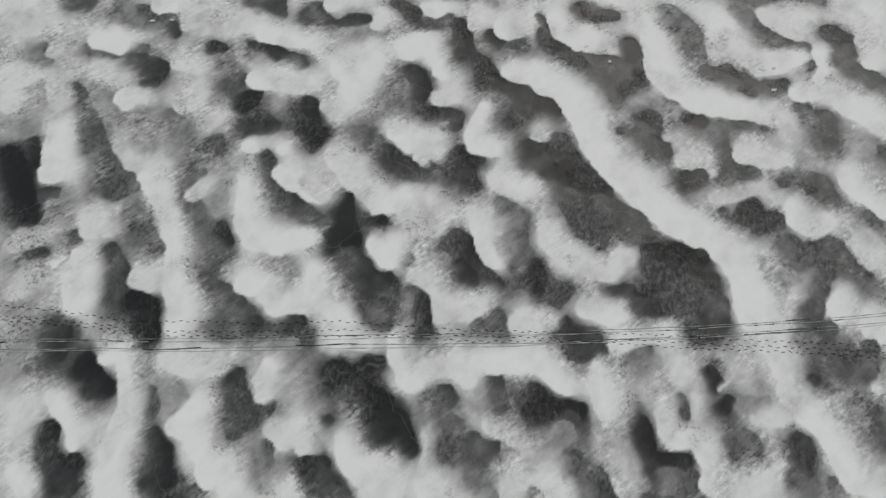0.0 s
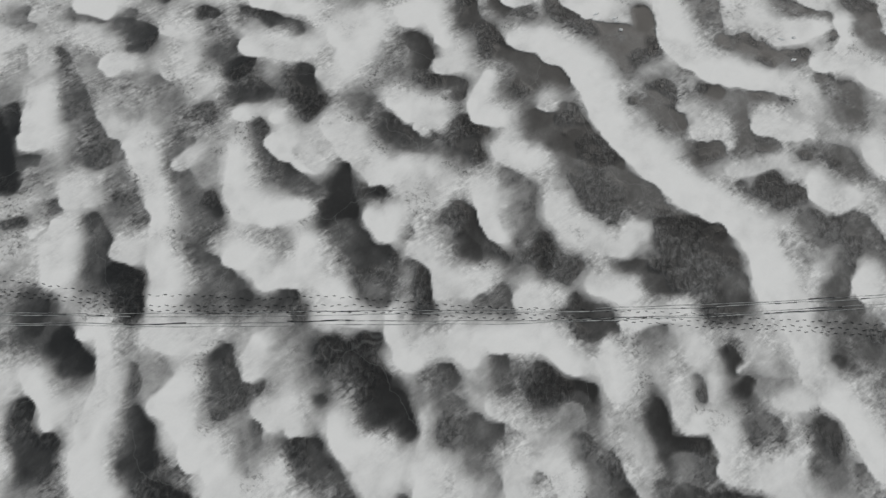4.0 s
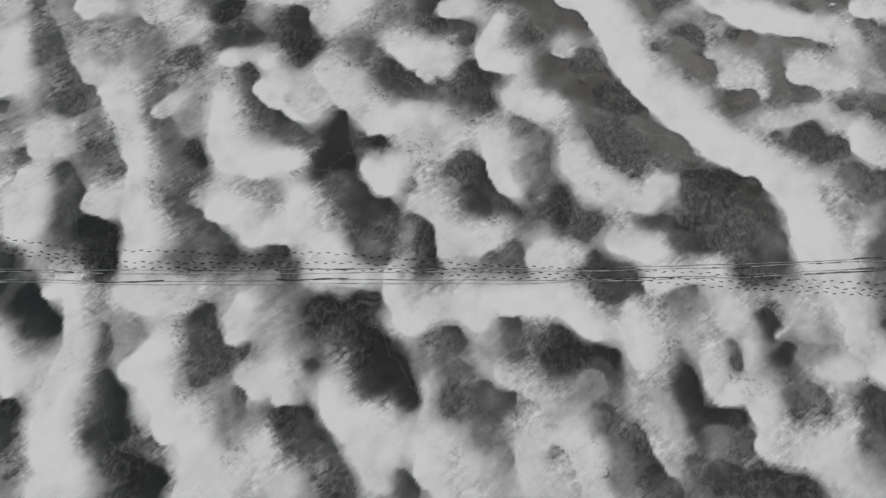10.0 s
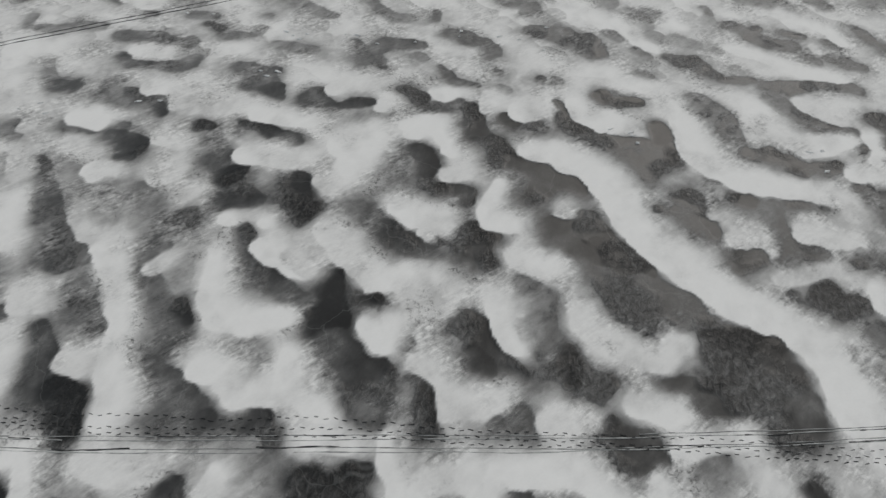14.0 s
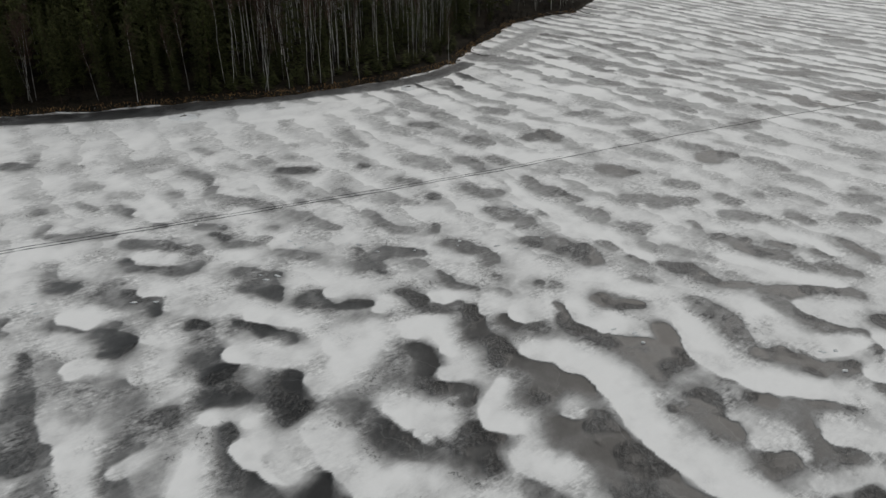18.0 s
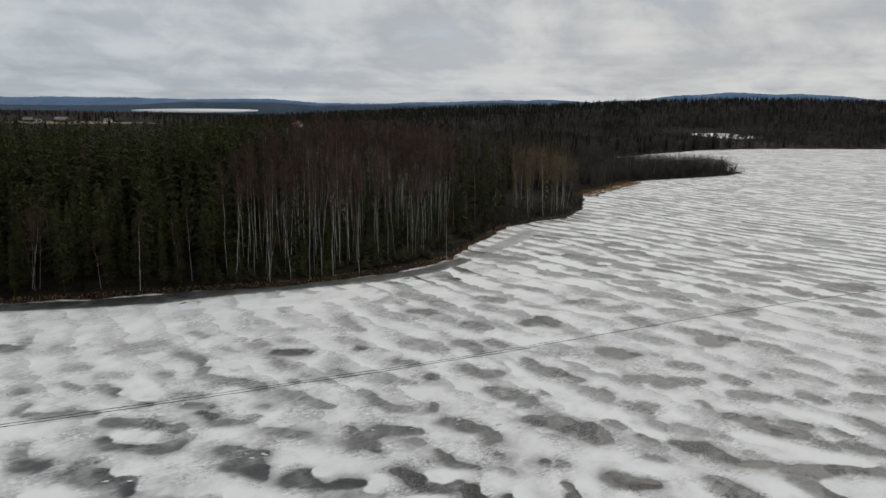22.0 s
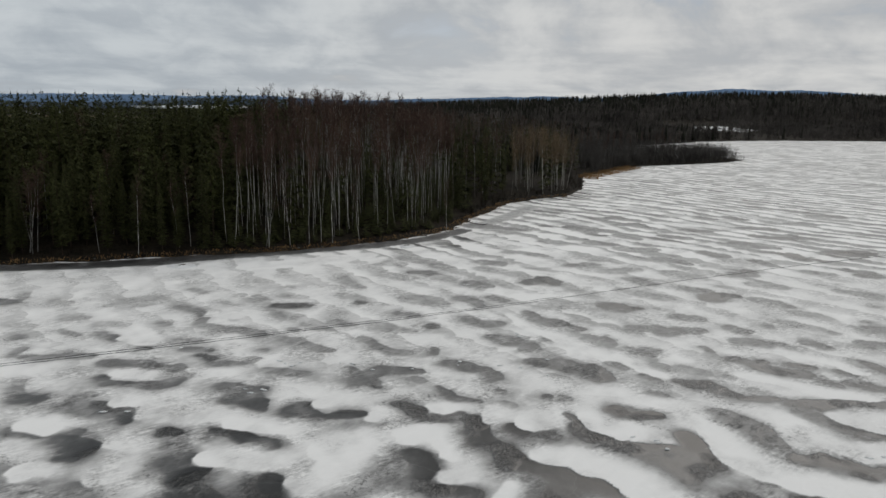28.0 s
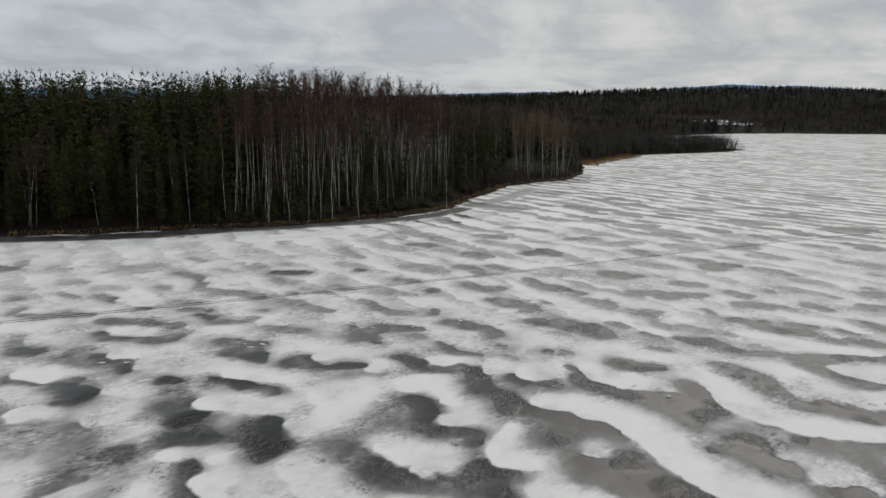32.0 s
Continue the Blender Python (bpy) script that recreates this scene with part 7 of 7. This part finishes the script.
def snow_mound(x, y, rx, ry, seed):
    """A low dome of snow on the ice round a stranded piece of wood."""
    bm = bmesh.new()
    bmesh.ops.create_circle(bm, cap_ends=False, segments=28, radius=1.0)
    rings = [bm.verts[:]]
    bm.verts.ensure_lookup_table()
    outer = list(bm.verts)
    for k in range(1, 5):
        r = 1 - k / 5
        ring = [bm.verts.new((v.co.x * r, v.co.y * r, 0.22 * (1 - r * r))) for v in outer]
        prev = rings[-1]
        for j in range(28):
            bm.faces.new((prev[j], prev[(j + 1) % 28], ring[(j + 1) % 28], ring[j]))
        rings.append(ring)
    bm.faces.new(rings[-1])
    for v in outer:
        v.co.z = -0.05
    for v in bm.verts:
        w = 1 + 0.22 * noise.noise(Vector((v.co.x * 1.5 + seed, v.co.y * 1.5, 0)))
        v.co.x, v.co.y = v.co.x * rx * w, v.co.y * ry * w
    ob = part("snow_mound", bm, CLEAR_ICE, None, "", pose(x, y, 0.02))
    tagged(ob, "low white snow mound on grey shore ice", "snow mound", "snow mounds by the shore")
    log = Tri()
    t = np.linspace(-1, 1, 5)
    log.tube(np.stack([t * 0.8, 0.1 * t * t, 0.05 + 0.06 * t], 1), [0.06, 0.12, 0.14, 0.11, 0.05], 6)
    log.tube([(0.2, 0, 0.05), (0.5, 0.5, 0.3)], [0.05, 0.02], 4)
    wood = new("driftwood", log.mesh("driftwood", [DRIFTWOOD], True))
    wood.matrix_basis = pose(x, y + 0.2, 0.22, 0, 0, 20 * seed)
    tagged(wood, "dark stranded log on a snow mound", "driftwood", "driftwood on the ice")


snow_mound(-12.8, 157.6, 2.0, 2.6, 1)
snow_mound(-57.1, 132.0, 3.2, 2.6, 2)


def ice_slab(seed):
    """A thin broken plate of white ice with a bevelled rim."""
    rng = np.random.default_rng(seed)
    k = 7
    ang = np.sort(rng.uniform(0, 6.28, k))
    r = rng.uniform(0.55, 1.0, k)
    lo = np.stack([np.cos(ang) * r, np.sin(ang) * r * 0.55, np.zeros(k)], 1)
    hi = lo * (0.86, 0.86, 1) + (0, 0, 0.1)
    f = [(j, (j + 1) % k, k + (j + 1) % k) for j in range(k)] + [(j, k + (j + 1) % k, k + j) for j in range(k)] + [(k, k + j, k + j + 1) for j in range(1, k - 1)]
    return mesh_of("ice_slab", np.concatenate([lo, hi]), f, [CLEAR_ICE])


SLABS = [ice_slab(s) for s in range(5)]
rng = np.random.default_rng(77)
for x, y in [(-40.1, 67.2), (-49.9, 63.0), (-37.0, 85.3), (-24.6, 72.0), (-16.7, 80.8), (-0.7, 82.1), (-22.9, 80.7), (9.8, 81.1), (-8.7, 79.2), (1.5, 122.7), (8.4, 95.1), (20.3, 62.1), (41.2, 58.2)]:
    for k in range(int(rng.integers(2, 5))):
        ob = new("ice_slab", SLABS[int(rng.integers(5))])
        s = rng.uniform(0.2, 0.5)
        ob.matrix_basis = pose(x + rng.normal(0, 1.6), y + rng.normal(0, 1.2), 0.045, 0, 0, rng.uniform(-25, 25)) @ Matrix.Diagonal((s * 1.3, s, 0.8, 1))
        tagged(ob, "small white slab of broken ice on the lake", "ice slab", "broken slabs on the ice")


# ---- farms beyond the woods ----
def block(x0, x1, y0, y1, z0, z1):
    bm = bmesh.new()
    bmesh.ops.create_cube(bm, size=1.0, matrix=Matrix.Translation(((x0 + x1) / 2, (y0 + y1) / 2, (z0 + z1) / 2)) @ Matrix.Diagonal((x1 - x0, y1 - y0, z1 - z0, 1)))
    return bm


def gable(w, d, z, rise, over=0.6):
    """A pitched roof with thickness and eaves."""
    bm = bmesh.new()
    prof = [(-d / 2 - over, z - 0.15), (0, z + rise), (d / 2 + over, z - 0.15), (d / 2 + over, z - 0.4), (0, z + rise - 0.25), (-d / 2 - over, z - 0.4)]
    a = [bm.verts.new((-w / 2 - over, y, h)) for y, h in prof]
    b = [bm.verts.new((w / 2 + over, y, h)) for y, h in prof]
    for k in range(6):
        bm.faces.new((a[k], a[(k + 1) % 6], b[(k + 1) % 6], b[k]))
    bm.faces.new((a[5], a[4], a[1], a[0])), bm.faces.new((a[4], a[3], a[2], a[1]))
    bm.faces.new((b[0], b[1], b[4], b[5])), bm.faces.new((b[1], b[2], b[3], b[4]))
    bmesh.ops.recalc_face_normals(bm, faces=bm.faces)
    return bm


def house(x, y, turn, w, d, h, rise, walls, roof, label, category, windows=4, chimney=True):
    ob = tagged(new(category.replace(" ", "_")), label, category)
    z = float(ground(x, y))
    wall = block(-w / 2, w / 2, -d / 2, d / 2, -1, h)
    for sx in (-1, 1):
        v = [wall.verts.new(p) for p in ((sx * w / 2, -d / 2, h), (sx * w / 2, d / 2, h), (sx * w / 2, 0, h + rise - 0.2))]
        wall.faces.new(v)
    part("wall", wall, walls, ob)
    part("roof", gable(w, d, h, rise), roof, ob)
    if chimney:
        part("chimney", block(-0.4, 0.4, -0.4, 0.4, h + rise * 0.6, h + rise + 1.1), BROWN_WALL, ob)
    for k in range(windows):
        cx = -w / 2 + w * (k + 0.5) / windows
        part("window", block(cx - 0.6, cx + 0.6, -d / 2 - 0.04, -d / 2 + 0.1, h * 0.35, h * 0.75), GLASS, ob)
    ob.matrix_basis = pose(x, y, z, 0, 0, turn)
    return ob


house(-707, 1200, -12, 26, 12, 6, 4.5, BROWN_WALL, GREY_ROOF, "long weathered barn with pale grey roof on farmland", "barn", 0, False)
house(-765, 1195, 20, 14, 9, 5, 4, BROWN_WALL, GREY_ROOF, "brown wooden farmhouse with grey gabled roof", "farmhouse")
house(-738, 1180, 0, 10, 8, 4, 3, WHITE_WALL, GREY_ROOF, "small white farmhouse with grey roof", "farmhouse")
house(-640, 1230, 10, 12, 8, 4.5, 3.5, WHITE_WALL, GREY_ROOF, "white house at the edge of a dry field", "house")
house(-288, 1200, -8, 18, 9, 6, 4, WHITE_WALL, RED_ROOF, "white house with bright red tiled roof among trees", "house", 5)


def meadow(name, label, x0, x1, y0, y1, mat, seed):
    xs, ys = np.linspace(x0, x1, 40), np.linspace(y0, y1, 30)
    X, Y = np.meshgrid(xs, ys)
    x, y = X.ravel(), Y.ravel()
    u, v = (x - x0) / (x1 - x0) * 2 - 1, (y - y0) / (y1 - y0) * 2 - 1
    z = ground(x, y) + 0.9 - 3.0 * smooth(np.hypot(u, v) + 0.25 * fbm(x / 25, y / 25, 2, seed), 0.75, 1.05)
    i = (np.arange(29)[:, None] * 40 + np.arange(39)[None]).ravel()
    tagged(new(name, mesh_of(name, np.stack([x, y, z], 1), np.stack([i, i + 1, i + 41, i + 40], 1), [mat], shade=True)), label, "field", kind="structure")


meadow("field", "pale brown dry field by the farm", -840, -540, 1130, 1340, FIELD, 5)
meadow("field_snow", "patch of old snow in a forest clearing", 385, 510, 1120, 1210, SNOW, 6)
